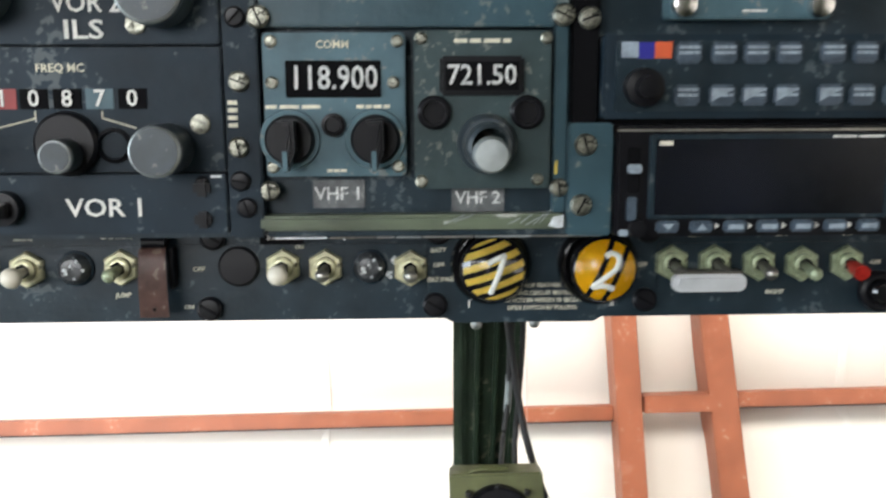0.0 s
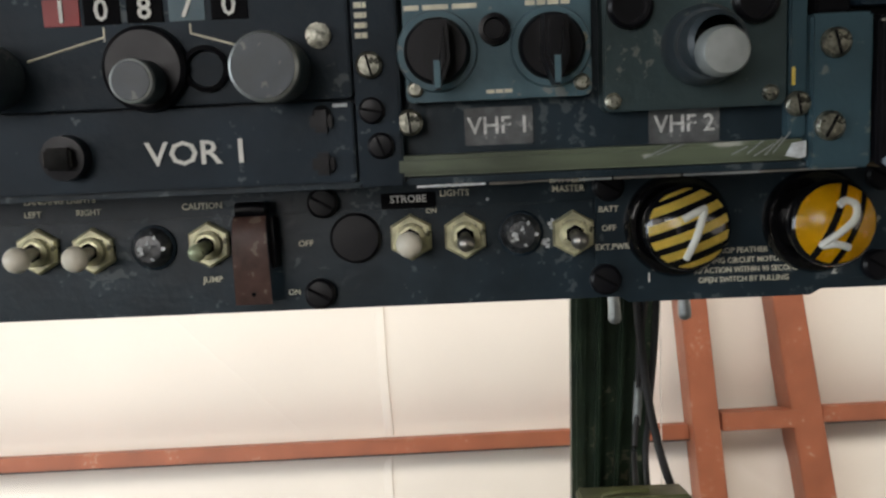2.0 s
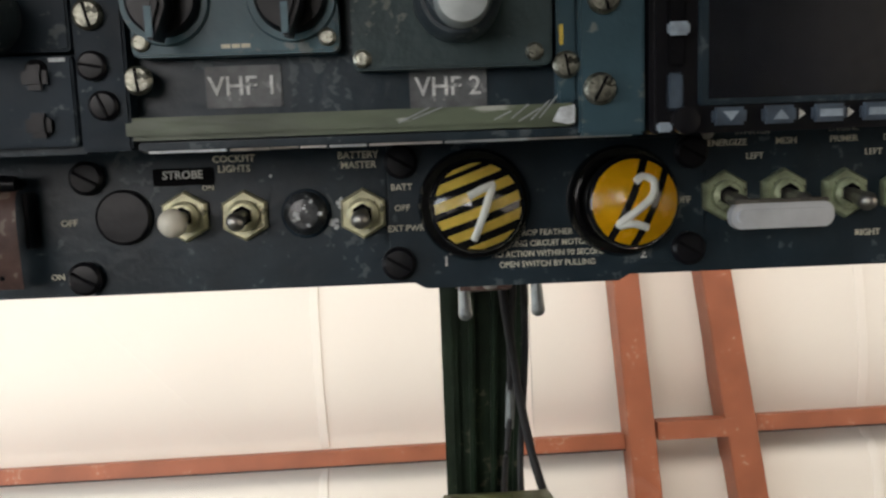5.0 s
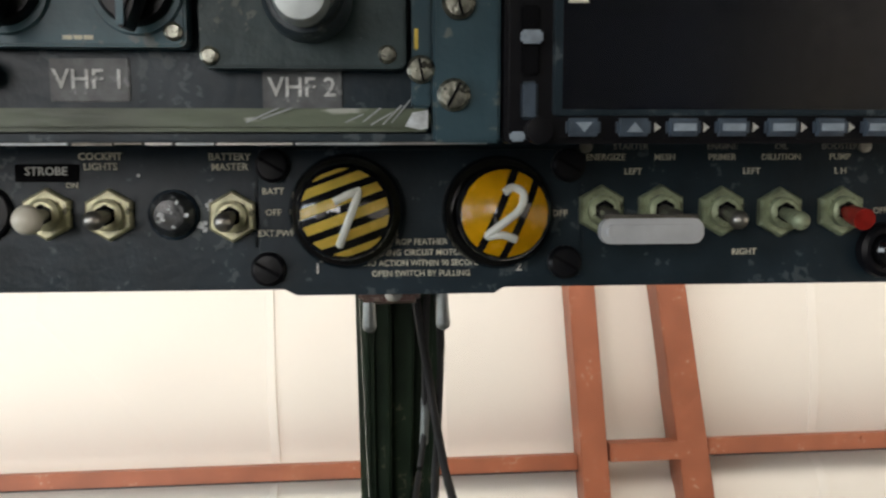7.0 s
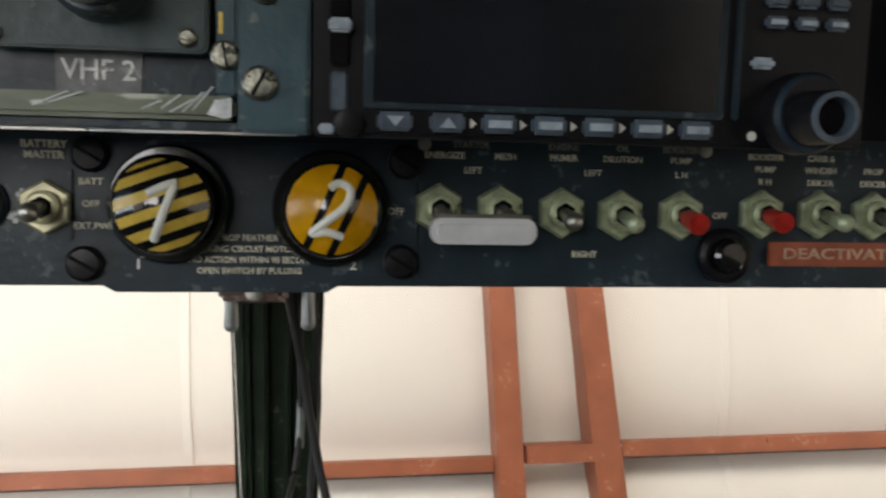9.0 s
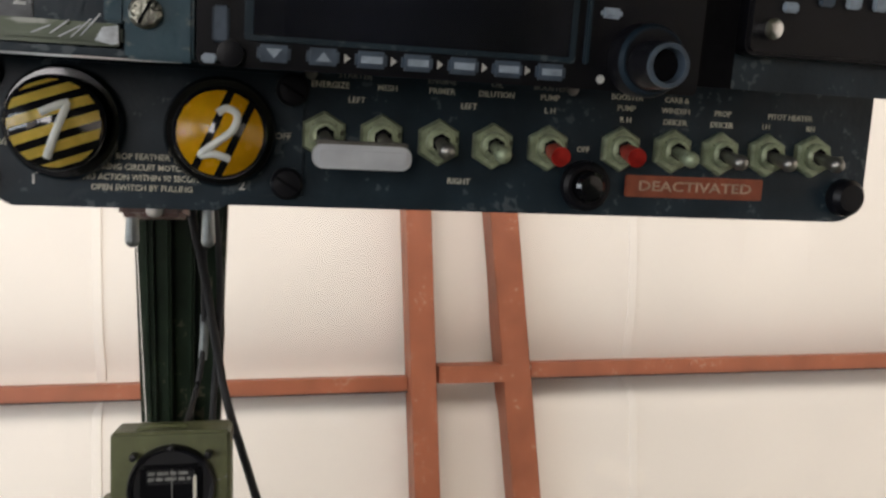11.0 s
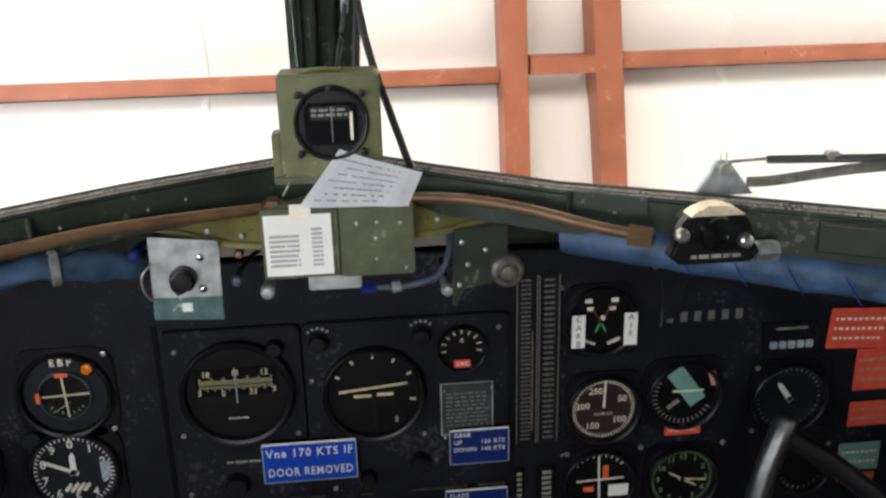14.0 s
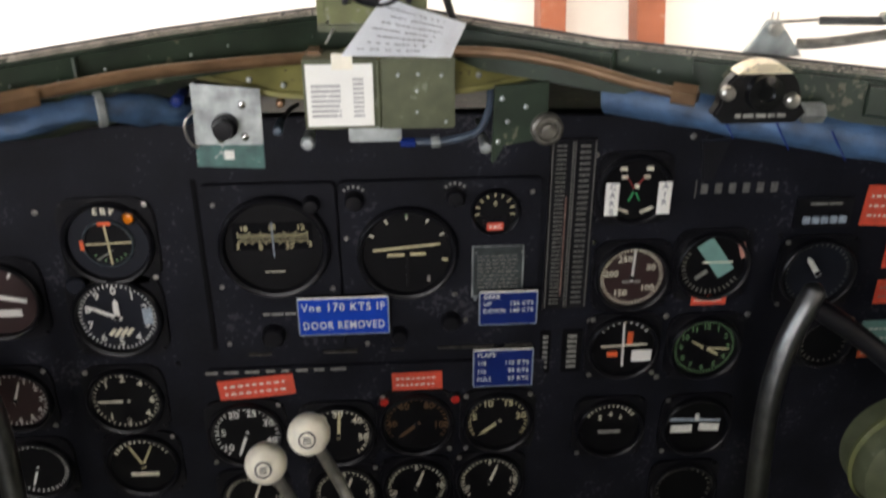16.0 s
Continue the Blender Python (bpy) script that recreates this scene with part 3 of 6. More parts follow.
# press lamp, blank plug, guard, round knob
lamp = thing("indicator_lamp", at(SM, -0.0690, 0.0144, -0.0012), "clear faceted indicator lamp in the switch panel", "lamp", "indicator lamps")
part("bezel", lathe([(0.0076, 0), (0.0076, -0.0012), (0.0070, -0.0016), (0.0066, -0.0016), (0.0066, -0.001)], n=24), NAVPAINT, lamp)
part("lens", lathe([(0.0069, -0.001), (0.0064, -0.0042), (0.0045, -0.0065), (0, -0.0072)], n=12), LAMPLENS, lamp, "smoked faceted lens")
# white flecks paint the glints of the chipped lens
random.seed(21)
for k in range(9):
    a_, q_ = random.uniform(0, 6.28), random.uniform(0.0018, 0.0056)
    sz_ = random.uniform(0.0003, 0.0011)
    part("lens_chip", bent(plate([(-sz_, -sz_ * 0.4), (sz_ * 0.7, -sz_ * 0.6), (sz_, sz_ * 0.5), (-sz_ * 0.3, sz_ * 0.7)], -0.0003, 0.0), Matrix.Translation((q_ * math.cos(a_), -0.0074 + 0.45 * max(0.0, q_ - 0.002), q_ * math.sin(a_))) @ Matrix.Rotation(a_ * 2, 4, "Y")), FLAKE, lamp, "white fleck painted for the glint of a chip", smooth=False)
copy_thing(lamp, at(SM, -0.1922, 0.0149, -0.0012))
plug = thing("blank_plug", at(SM, -0.1241, 0.0153, -0.0012), "round black blanking plug in the switch panel", "plug")
part("disc", lathe([(0.0085, 0), (0.0085, -0.0018), (0.0076, -0.0026), (0, -0.0028)], n=28), BLACK, plug)
guard = thing("switch_guard", at(SM, -0.1570, 0.0130, -0.0012), "worn maroon hinged switch guard hanging over its switch", "switch guard")
flap = bmesh.new()
prof = [(-0.0082, 0.0120), (-0.0108, 0.0112), (-0.0122, 0.0085), (-0.0128, 0.0050), (-0.0132, 0.0015), (-0.0126, -0.0080), (-0.0118, -0.0172)]
for wid, (y_, z_) in [(0.0052 + 0.0008 * k / 6, p) for k, p in enumerate(prof)]:
    for x_ in (-wid, wid):
        flap.verts.new((x_, y_, z_))
flap.verts.ensure_lookup_table()
for k in range(len(prof) - 1):
    flap.faces.new((flap.verts[2 * k], flap.verts[2 * k + 1], flap.verts[2 * k + 3], flap.verts[2 * k + 2]))
bmesh.ops.solidify(flap, geom=flap.faces[:], thickness=0.0018)
part("cover", flap, BROWNRED, guard)
part("cover_hole", lathe([(0.0007, -0.0118), (0.0007, -0.0124), (0, -0.0124)], 0.0002, -0.0138, 10), DEEP, guard)
part("hinge", tube([(-0.0046, -0.0085, 0.0136), (0.0, -0.0088, 0.0138), (0.0046, -0.0085, 0.0136)], 0.0024, 12), BLACK, guard)
part("hinge_block", box(-0.0044, 0.0044, -0.0080, 0.0, 0.0118, 0.0150, 0.0010), BLACK, guard)
# the right cheek's black also stands for the shadow beside the guard
part("side_cheek", box(0.0056, 0.0068, -0.0080, 0.0, -0.0060, 0.0110, 0.0005), BLACK, guard)
part("side_cheek", box(-0.0068, -0.0056, -0.0080, 0.0, -0.0060, 0.0110, 0.0005), BLACK, guard)
knob = thing("breaker_knob", at(SM, 0.1518, 0.0018, -0.0012), "black round push knob below the switches", "knob")
part("collar", lathe([(0.0088, 0), (0.0086, -0.003), (0.0072, -0.004), (0.0060, -0.004), (0.0058, -0.002), (0, -0.002)], n=28), BLACK, knob)
part("button", lathe([(0.0052, -0.002), (0.0052, -0.0065), (0.0040, -0.0078), (0, -0.0080)], n=24), GLOSSBLACK, knob)
cap = thing("breaker_knob", at(SM, 0.2560, 0.0010, -0.0012), "black round push knob at the panel corner", "knob")
part("button", lathe([(0.0070, 0), (0.0068, -0.004), (0.0050, -0.006), (0, -0.0062)], n=24), BLACK, cap)


# white paint flaked off beside the battery switch, and loose specks on the plate
for k, (x_, z_, sz_) in enumerate(((-0.0612, 0.0112, 0.0013), (-0.0598, 0.0118, 0.0008), (-0.0600, 0.0098, 0.0010), (-0.0590, 0.0172, 0.0010), (-0.0582, 0.0184, 0.0007), (-0.0583, 0.0160, 0.0009), (-0.0795, 0.0262, 0.0006), (-0.2060, 0.0240, 0.0006))):
    fl = thing("paint_flake", at(SM, x_, z_, -0.0012 if z_ < 0.024 else 0.0), "white flaked paint speck on the black panel", "paint flake", "paint flakes")
    part("fleck", bent(plate([(-sz_, -sz_ * 0.5), (sz_ * 0.2, -sz_), (sz_, sz_ * 0.2), (sz_ * 0.1, sz_ * 0.9), (-sz_ * 0.7, sz_ * 0.5)], -0.0002, 0.0), Matrix.Rotation(k * 1.3, 4, "Y")), FLAKE, fl, smooth=False)

# propeller feathering buttons
def feather(x, z, paint, bands, figure, label):
    root = thing("feather_button", at(SM, x, z, -0.0014), label, "push button", "propeller feathering buttons")
    part("base_ring", lathe([(0.0172, 0), (0.0172, -0.0035), (0.0162, -0.0050), (0.0140, -0.0050), (0.0138, -0.001), (0, -0.001)], n=44), GLOSSBLACK, root)
    part("stem", lathe([(0.0100, -0.001), (0.0100, -0.012), (0.0128, -0.0128)], n=32), BLACK, root)
    R, top = 0.0132, -0.0215
    dome = lambda r: top + 0.0052 * (r / R) ** 2
    part("cap", lathe([(0.0122, -0.0105), (0.0136, -0.0120), (0.0139, -0.0150)] + [(R * k, dome(R * k)) for k in (1.0, 0.9, 0.75, 0.55, 0.3, 0.0)], n=44), GLOSSBLACK, root)
    c, s = math.cos(radians(bands[0])), math.sin(radians(bands[0]))
    for a, b in bands[1]:
        own = bmesh.new()
        lim = 0.0126
        n = 14
        strips = []
        for d in [a + (b - a) * q / 8 for q in range(9)]:
            h = math.sqrt(max(lim * lim - d * d, 1e-9))
            strips.append([own.verts.new((t * c - d * s, dome(math.hypot(t, d)) - 0.00025, t * s + d * c)) for t in (h * (2 * i / n - 1) for i in range(n + 1))])
        for p, q in zip(strips, strips[1:]):
            for i in range(n):
                own.faces.new((p[i], p[i + 1], q[i + 1], q[i]))
        bmesh.ops.solidify(own, geom=own.faces[:], thickness=-0.0002)
        part("painted_stripe", own, paint, root)
    own = bmesh.new()
    for stroke in figure:
        pts = [(px, dome(math.hypot(px, pz)) - 0.0006, pz) for px, pz in stroke]
        tube(pts, 0.0012, 8, own)
    part("painted_figure", own, HANDWHITE, root, "hand painted white figure")
    return root


feather(-0.0174, 0.0152, YELLOWSTRIPE, (20, ((-0.0122, -0.0102), (-0.0078, -0.0050), (-0.0028, 0.0000), (0.0022, 0.0050), (0.0072, 0.0098), (0.0112, 0.0123))),
        (((-0.0028, 0.0030), (0.0012, 0.0050), (0.0046, 0.0062)), ((0.0040, 0.0052), (0.0010, -0.0030), (-0.0015, -0.0095))), "black feathering button with pale yellow stripes and figure one")
feather(0.0285, 0.0146, AMBER, (66, ((-0.0124, -0.0058), (-0.0036, 0.0012), (0.0034, 0.0124))),
        (((-0.0006, 0.0060), (0.0018, 0.0074), (0.0048, 0.0056), (0.0036, 0.0012), (-0.0020, -0.0034), (-0.0054, -0.0064), (-0.0014, -0.0060), (0.0028, -0.0074)),), "black feathering button with deep yellow bands and figure two")


# lettering of the switch panel
def lettering(base, s, x, z, h, y, mat=CREAM, width=None, turn=0.0, label=None, lines=None):
    root = thing("panel_lettering", base, label or "small cream lettering on the black panel", "lettering")
    bm_ = bmesh.new()
    if lines:
        for k, ln in enumerate(lines):
            text_bm(ln, x, z - k * h * 1.45, h, y, width if k == 0 else None, bm=bm_, turn=turn)
    else:
        text_bm(s, x, z, h, y, width, bm=bm_, turn=turn)
    part("letters", bm_, mat, root, smooth=False)
    return root


TXT = -0.0002
lettering(SM, "COCKPIT", -0.0905, 0.0318, 0.0021, TXT, lines=["COCKPIT", "LIGHTS"])
lettering(SM, "BATTERY", -0.0525, 0.0316, 0.0021, TXT, lines=["BATTERY", "MASTER"])
strobe = thing("label_plate", at(SM, -0.1060, 0.0268, 0), "black embossed label tape above the strobe switch", "label")
part("tape", box(-0.0092, 0.0092, -0.0010, 0, -0.0028, 0.0028, 0.0003), DEEP, strobe)
part("letters", text_bm("STROBE", 0, 0.0006, 0.0024, -0.0011), WHITE, strobe, smooth=False)
lettering(SM, "ON", -0.0985, 0.0232, 0.0016, -0.0014)
for s, z in (("BATT", 0.0212), ("OFF", 0.0148), ("EXT.PWR", 0.0085)):
    lettering(SM, s, -0.0395 if s != "EXT.PWR" else -0.0385, z, 0.0019, -0.0016)
lettering(SM, "LANDING LIGHTS", -0.2235, 0.0318, 0.0021, TXT)
lettering(SM, "LEFT", -0.2330, 0.0275, 0.0020, TXT)
lettering(SM, "RIGHT", -0.2140, 0.0275, 0.0020, TXT)
lettering(SM, "CAUTION", -0.1755, 0.0280, 0.0021, TXT)
lettering(SM, "JUMP", -0.1735, 0.0030, 0.0020, TXT)
lettering(SM, "OFF", -0.1410, 0.0140, 0.0020, -0.0014)
lettering(SM, "ON", -0.1460, -0.0025, 0.0018, TXT)
lettering(SM, "1", -0.0265, -0.0024, 0.0030, -0.0016, WHITE)
lettering(SM, "2", 0.0352, -0.0022, 0.0030, -0.0016, WHITE)
lettering(SM, "PROP FEATHER", 0.0045, 0.0056, 0.0018, -0.0016, CREAM, 0.0172)
lettering(SM, "FEATHERING CIRCUIT MOTOR RUNS", 0.0050, 0.0023, 0.0018, -0.0016, CREAM, 0.040)
lettering(SM, "IF NO ACTION WITHIN 90 SECONDS", 0.0050, -0.0009, 0.0018, -0.0016, CREAM, 0.0395)
lettering(SM, "OPEN SWITCH BY PULLING", 0.0050, -0.0041, 0.0018, -0.0016, CREAM, 0.0300)
lettering(SM, "OFF", 0.0478, 0.0140, 0.0020, -0.0016)
for s, x, z in (("STARTER", 0.0705, 0.0345), ("ENERGIZE", 0.0625, 0.0312), ("MESH", 0.0812, 0.0312), ("LEFT", 0.0712, 0.0268), ("ENGINE", 0.0995, 0.0345), ("PRIMER", 0.0995, 0.0312),
                ("LEFT", 0.1090, 0.0268), ("OIL", 0.1185, 0.0345), ("DILUTION", 0.1185, 0.0312), ("BOOSTER", 0.1375, 0.0345), ("PUMP", 0.1375, 0.0312), ("L H", 0.1378, 0.0268), ("RIGHT", 0.1065, 0.0016), ("OFF", 0.1505, 0.0142),
                ("BOOSTER", 0.1660, 0.0330), ("PUMP", 0.1660, 0.0292), ("R H", 0.1660, 0.0252), ("CARB &", 0.1850, 0.0330), ("WINDSH", 0.1850, 0.0292), ("DEICER", 0.1850, 0.0252), ("PROP", 0.2035, 0.0292), ("DEICER", 0.2035, 0.0252),
                ("PITOT HEATER", 0.2310, 0.0292), ("LH", 0.2215, 0.0255), ("RH", 0.2400, 0.0255), ("OFF", 0.2520, 0.0148)):
    lettering(SM, s, x, z, 0.0019, TXT if z > 0.0245 else -0.0014, DIMTEXT if z > 0.034 else CREAM)
sign = thing("deactivated_sign", at(SM, 0.1943, 0.0023, -0.0012), "engraved orange strip reading deactivated on the switch panel", "sign")
part("strip", box(-0.0272, 0.0272, -0.0012, 0, -0.0038, 0.0040, 0.0004), ORANGESIGN, sign)
part("letters", text_bm("DEACTIVATED", 0, 0.0001, 0.0034, -0.0013, 0.0445), SIGNTEXT, sign, smooth=False)
for x in (0.0562, 0.1456):
    part("edge_stud", lathe([(0.002, 0), (0.002, -0.001), (0, -0.0012)], x, 0.0345, 12), STEEL, panel)
part("worn_top_edge", box(0.0555, 0.1440, -0.0010, 0, 0.0362, 0.0372, 0.0003), STEEL, panel, "bright worn edge of the plate")

# ---- radio heads ----
FACE = -0.0045


def head_screws(root, pts, y, r=0.0024, mat=STEEL):
    for k, (x, z) in enumerate(pts):
        part("screw", lathe([(r, y), (r, y - 0.0008), (r * 0.7, y - 0.0014), (0, y - 0.0015)], x, z, 14), mat, root)


vhf = thing("radio_control_head", UM, "grey communication radio head with white drum digits and two black knobs", "radio", "radio control heads")
part("face", plate(rounded(-0.0990, -0.0492, 0.0100, 0.0602, 0.002), FACE, 0.0035, 0.0006), GREY, vhf, smooth=False)
part("window", box(-0.0912, -0.0577, FACE - 0.0006, FACE, 0.0378, 0.0506, 0.0003), DEEP, vhf)
part("drum_readout", text_bm("118.900", -0.0742, 0.0443, 0.0080, FACE - 0.0008, 0.0290), WORNWHITE, vhf, "white drum digits", smooth=False)
part("letters", text_bm("COMM", -0.0745, 0.0560, 0.0026, FACE - 0.0003), CREAM, vhf, smooth=False)
part("letters", bars(-0.0985, -0.0780, 0.0335, 0.0358, FACE, 1, words=3), CREAM, vhf, smooth=False)
part("letters", bars(-0.0665, -0.0545, 0.0335, 0.0358, FACE, 1, words=3, seed=4), CREAM, vhf, smooth=False)
part("letters", bars(-0.0775, -0.0705, 0.0112, 0.0130, FACE, 1, words=2, seed=4), CREAM, vhf, smooth=False)
for x in (-0.0902, -0.0600):
    part("boss", lathe([(0.0108, FACE), (0.0104, FACE - 0.0014), (0, FACE - 0.0014)], x, 0.0232, 32), GREY, vhf)
    kb = part("knob", lathe([(0.0088, FACE - 0.0014), (0.0086, FACE - 0.0035), (0.0078, FACE - 0.0045), (0, FACE - 0.0045)], x, 0.0232, 30), BLACK, vhf)
    part("pointer_bar", plate([(x - 0.0030, 0.0300), (x + 0.0030, 0.0300), (x + 0.0034, 0.0200), (x + 0.0006, 0.0128), (x - 0.0006, 0.0128), (x - 0.0034, 0.0200)], FACE - 0.0150, FACE - 0.004, 0.0012), BLACK, kb)
    part("skirt_mark", box(x - 0.0008, x + 0.0008, FACE - 0.0152, FACE - 0.0149, 0.0132, 0.0200), GREY, kb)
part("jack", lathe([(0.0042, FACE), (0.0042, FACE - 0.0015), (0.0030, FACE - 0.0018), (0.0026, FACE - 0.0004), (0, FACE - 0.0004)], -0.0748, 0.0283, 20), BLACK, vhf)
head_screws(vhf, ((-0.0960, 0.0572), (-0.0520, 0.0572), (-0.0960, 0.0430), (-0.0535, 0.0430), (-0.0965, 0.0135), (-0.0520, 0.0135), (-0.0518, 0.0250)), FACE, 0.0022, SCREWMAT)

nav = thing("radio_control_head", UM, "dark grey radio head with drum window and large silver-tipped knob", "radio", "radio control heads")
part("face", plate(rounded(-0.0462, 0.0025, 0.0052, 0.0608, 0.002), FACE, 0.0035, 0.0006), NAVFACE, nav, smooth=False)
part("window_frame", box(-0.0372, -0.0075, FACE - 0.0030, FACE, 0.0385, 0.0520, 0.0010), BLACK, nav)
part("drum", box(-0.0352, -0.0095, FACE - 0.0033, FACE - 0.0030, 0.0402, 0.0500, 0.0), DEEP, nav)
part("drum_readout", text_bm("721.50", -0.0224, 0.0452, 0.0068, FACE - 0.0035, 0.0240), WORNWHITE, nav, "white drum digits", smooth=False)
part("letters", bars(-0.0320, -0.0120, 0.0560, 0.0586, FACE, 1, words=3, seed=7), CREAM, nav, smooth=False)
kb = part("knob", lathe([(0.0105, FACE), (0.0103, FACE - 0.006), (0.0090, FACE - 0.0085), (0.0080, FACE - 0.0085), (0.0076, FACE - 0.016), (0.0062, FACE - 0.0175)], -0.0205, 0.0215, 36), KNOBGREY, nav)
part("knob_tip", lathe([(0.0062, FACE - 0.0170), (0.0060, FACE - 0.0225), (0.0054, FACE - 0.0235), (0, FACE - 0.0238)], -0.0205, 0.0188, 30), ZINC, kb, "pale metal knob tip")
for x in (-0.0392, -0.0062):
    part("jack", lathe([(0.0060, FACE), (0.0060, FACE - 0.0025), (0.0050, FACE - 0.0035), (0.0042, FACE - 0.0035), (0.0040, FACE - 0.0010), (0, FACE - 0.0010)], x, 0.0325, 24), BLACK, nav)
head_screws(nav, ((-0.0438, 0.0582), (0.0005, 0.0582), (-0.0438, 0.0080), (-0.0020, 0.0085)), FACE, 0.0022, SCREWMAT)

for s, x, z, w in (("VHF 1", -0.0741, 0.0028, 0.0190), ("VHF 2", -0.0229, 0.0010, 0.0195)):
    lab = thing("label_tape", at(UM, x, z, 0.0035), "worn grey label tape with white letters", "label", "radio labels")
    part("tape", box(-w / 2, w / 2, -0.0008, 0, -0.0052, 0.0052, 0.0003), TAPEGREY, lab)
    part("letters", text_bm(s, 0, 0.0, 0.0046, -0.0009, w * 0.86), WORNWHITE, lab, smooth=False)

# VOR panels
vor = thing("navigation_panel", UM, "black navigation panel lettered VOR 1 in white", "panel", "navigation panels")
part("face", plate(rounded(-0.36, -0.1135, -0.0104, 0.0112, 0.0012), -0.004, 0.0035, 0.0005), NAVPAINT, vor, smooth=False)
part("letters", text_bm("VOR 1", -0.1563, -0.0010, 0.0063, -0.0042, 0.0268), WHITE, vor, smooth=False)
kb = part("knob", lathe([(0.0062, -0.004), (0.0060, -0.009), (0, -0.0095)], -0.1915, -0.0005, 24), BLACK, vor)
part("grip", box(-0.1952, -0.1878, -0.0125, -0.009, -0.0035, 0.0025, 0.0008), GLOSSBLACK, kb)
for x, z in ((-0.1220, 0.0080), (-0.1215, -0.0055)):
    part("hole", lathe([(0.0026, -0.0041), (0.0026, -0.0046), (0.0018, -0.0046), (0, -0.0040)], x, z, 16), DEEP, vor)

for z in (0.0062, -0.0052):
    part("latch", box(-0.1252, -0.1192, -0.0062, -0.004, z - 0.0030, z + 0.0030, 0.0014), BLACK, vor)
part("worn_spot", box(-0.1190, -0.1150, -0.0042, -0.0039, 0.0098, 0.0108, 0.0001), FLAKE, vor, "bare worn corner")
frq = thing("navigation_panel", UM, "black frequency selector panel with drum windows and round knobs", "panel", "navigation panels")
part("face", plate(rounded(-0.36, -0.1135, 0.0122, 0.0553, 0.0012), -0.004, 0.0035, 0.0005), NAVPAINT, frq, smooth=False)
part("letters", text_bm("FREQ MC", -0.1690, 0.0482, 0.0028, -0.0042), CREAM, frq, smooth=False)
for k, (x, s, mt) in enumerate(((-0.1895, "1", BARRED), (-0.1787, "0", DEEP), (-0.1672, "8", DEEP), (-0.1560, "7", GREY), (-0.1447, "0", DEEP))):
    d = part("drum", box(x - 0.0048, x + 0.0048, -0.0045, -0.004, 0.0342, 0.0412, 0.0), mt, frq)
    part("digit", text_bm(s, x, 0.0377, 0.0056, -0.0046), WHITE, d, smooth=False)
part("line_mark", tube([(-0.1787, -0.0041, 0.0335), (-0.1787, -0.0041, 0.0300), (-0.1787, -0.0041, 0.0300)], 0.0003, 6), WHITE, frq)
for a, b in (((-0.1787, 0.0310), (-0.2000, 0.0255)), ((-0.1555, 0.0335), (-0.1555, 0.0310)), ((-0.1555, 0.0310), (-0.1440, 0.0275)), ((-0.1787, 0.0335), (-0.1787, 0.0310))):
    part("line_mark", tube([(a[0], -0.0041, a[1]), (b[0], -0.0041, b[1])], 0.00032, 6), CREAM, frq)
kb = part("knob", lathe([(0.0115, -0.004), (0.0112, -0.007), (0.0100, -0.008), (0, -0.008)], -0.1680, 0.0222, 32), BLACK, frq)
part("knob_tip", lathe([(0.0058, -0.008), (0.0056, -0.018), (0.0048, -0.019), (0, -0.019)], -0.1676, 0.0185, 28), KNOBGREY, kb)
part("knob", lathe([(0.0088, -0.004), (0.0088, -0.022), (0.0080, -0.023), (0, -0.0230)], -0.1330, 0.0203, 36), KNOBGREY, frq)
part("knob", lathe([(0.0088, -0.004), (0.0088, -0.022), (0.0080, -0.023), (0, -0.0230)], -0.2100, 0.0215, 36), KNOBGREY, frq)
part("jack", lathe([(0.0062, -0.004), (0.0062, -0.0055), (0.0050, -0.0060), (0.0046, -0.0036), (0, -0.0036)], -0.1521, 0.0215, 24), BLACK, frq)
part("screw", lathe([(0.0034, -0.004), (0.0034, -0.0052), (0, -0.0058)], -0.1215, 0.0288, 20), SCREWMAT, frq)
part("letters", bars(-0.1118, -0.1085, 0.0270, 0.0375, -0.0041, 4, words=1, seed=3), CREAM, frq, smooth=False)
part("letters", bars(-0.1745, -0.1680, 0.0130, 0.0148, -0.0041, 1, words=2, seed=3), CREAM, frq, smooth=False)

ils = thing("navigation_panel", UM, "black panel lettered VOR 2 ILS in white", "panel", "navigation panels")
part("face", plate(rounded(-0.36, -0.1135, 0.0563, 0.115, 0.0012), -0.004, 0.0035, 0.0005), NAVPAINT, ils, smooth=False)
part("letters", text_bm("VOR 2", -0.1585, 0.0700, 0.0063, -0.0042, 0.0240), WHITE, ils, smooth=False)
part("letters", text_bm("ILS", -0.1600, 0.0610, 0.0063, -0.0042, 0.0135), WHITE, ils, smooth=False)
part("knob", lathe([(0.0120, -0.004), (0.0116, -0.018), (0.0105, -0.019), (0, -0.0195)], -0.1335, 0.0735, 36), KNOBGREY, ils)
part("knob", lathe([(0.0120, -0.004), (0.0116, -0.018), (0.0105, -0.019), (0, -0.0195)], -0.1950, 0.0745, 36), KNOBGREY, ils)
part("screw", lathe([(0.0034, -0.004), (0.0034, -0.0052), (0, -0.0058)], -0.1420, 0.0630, 20), SCREWMAT, ils)

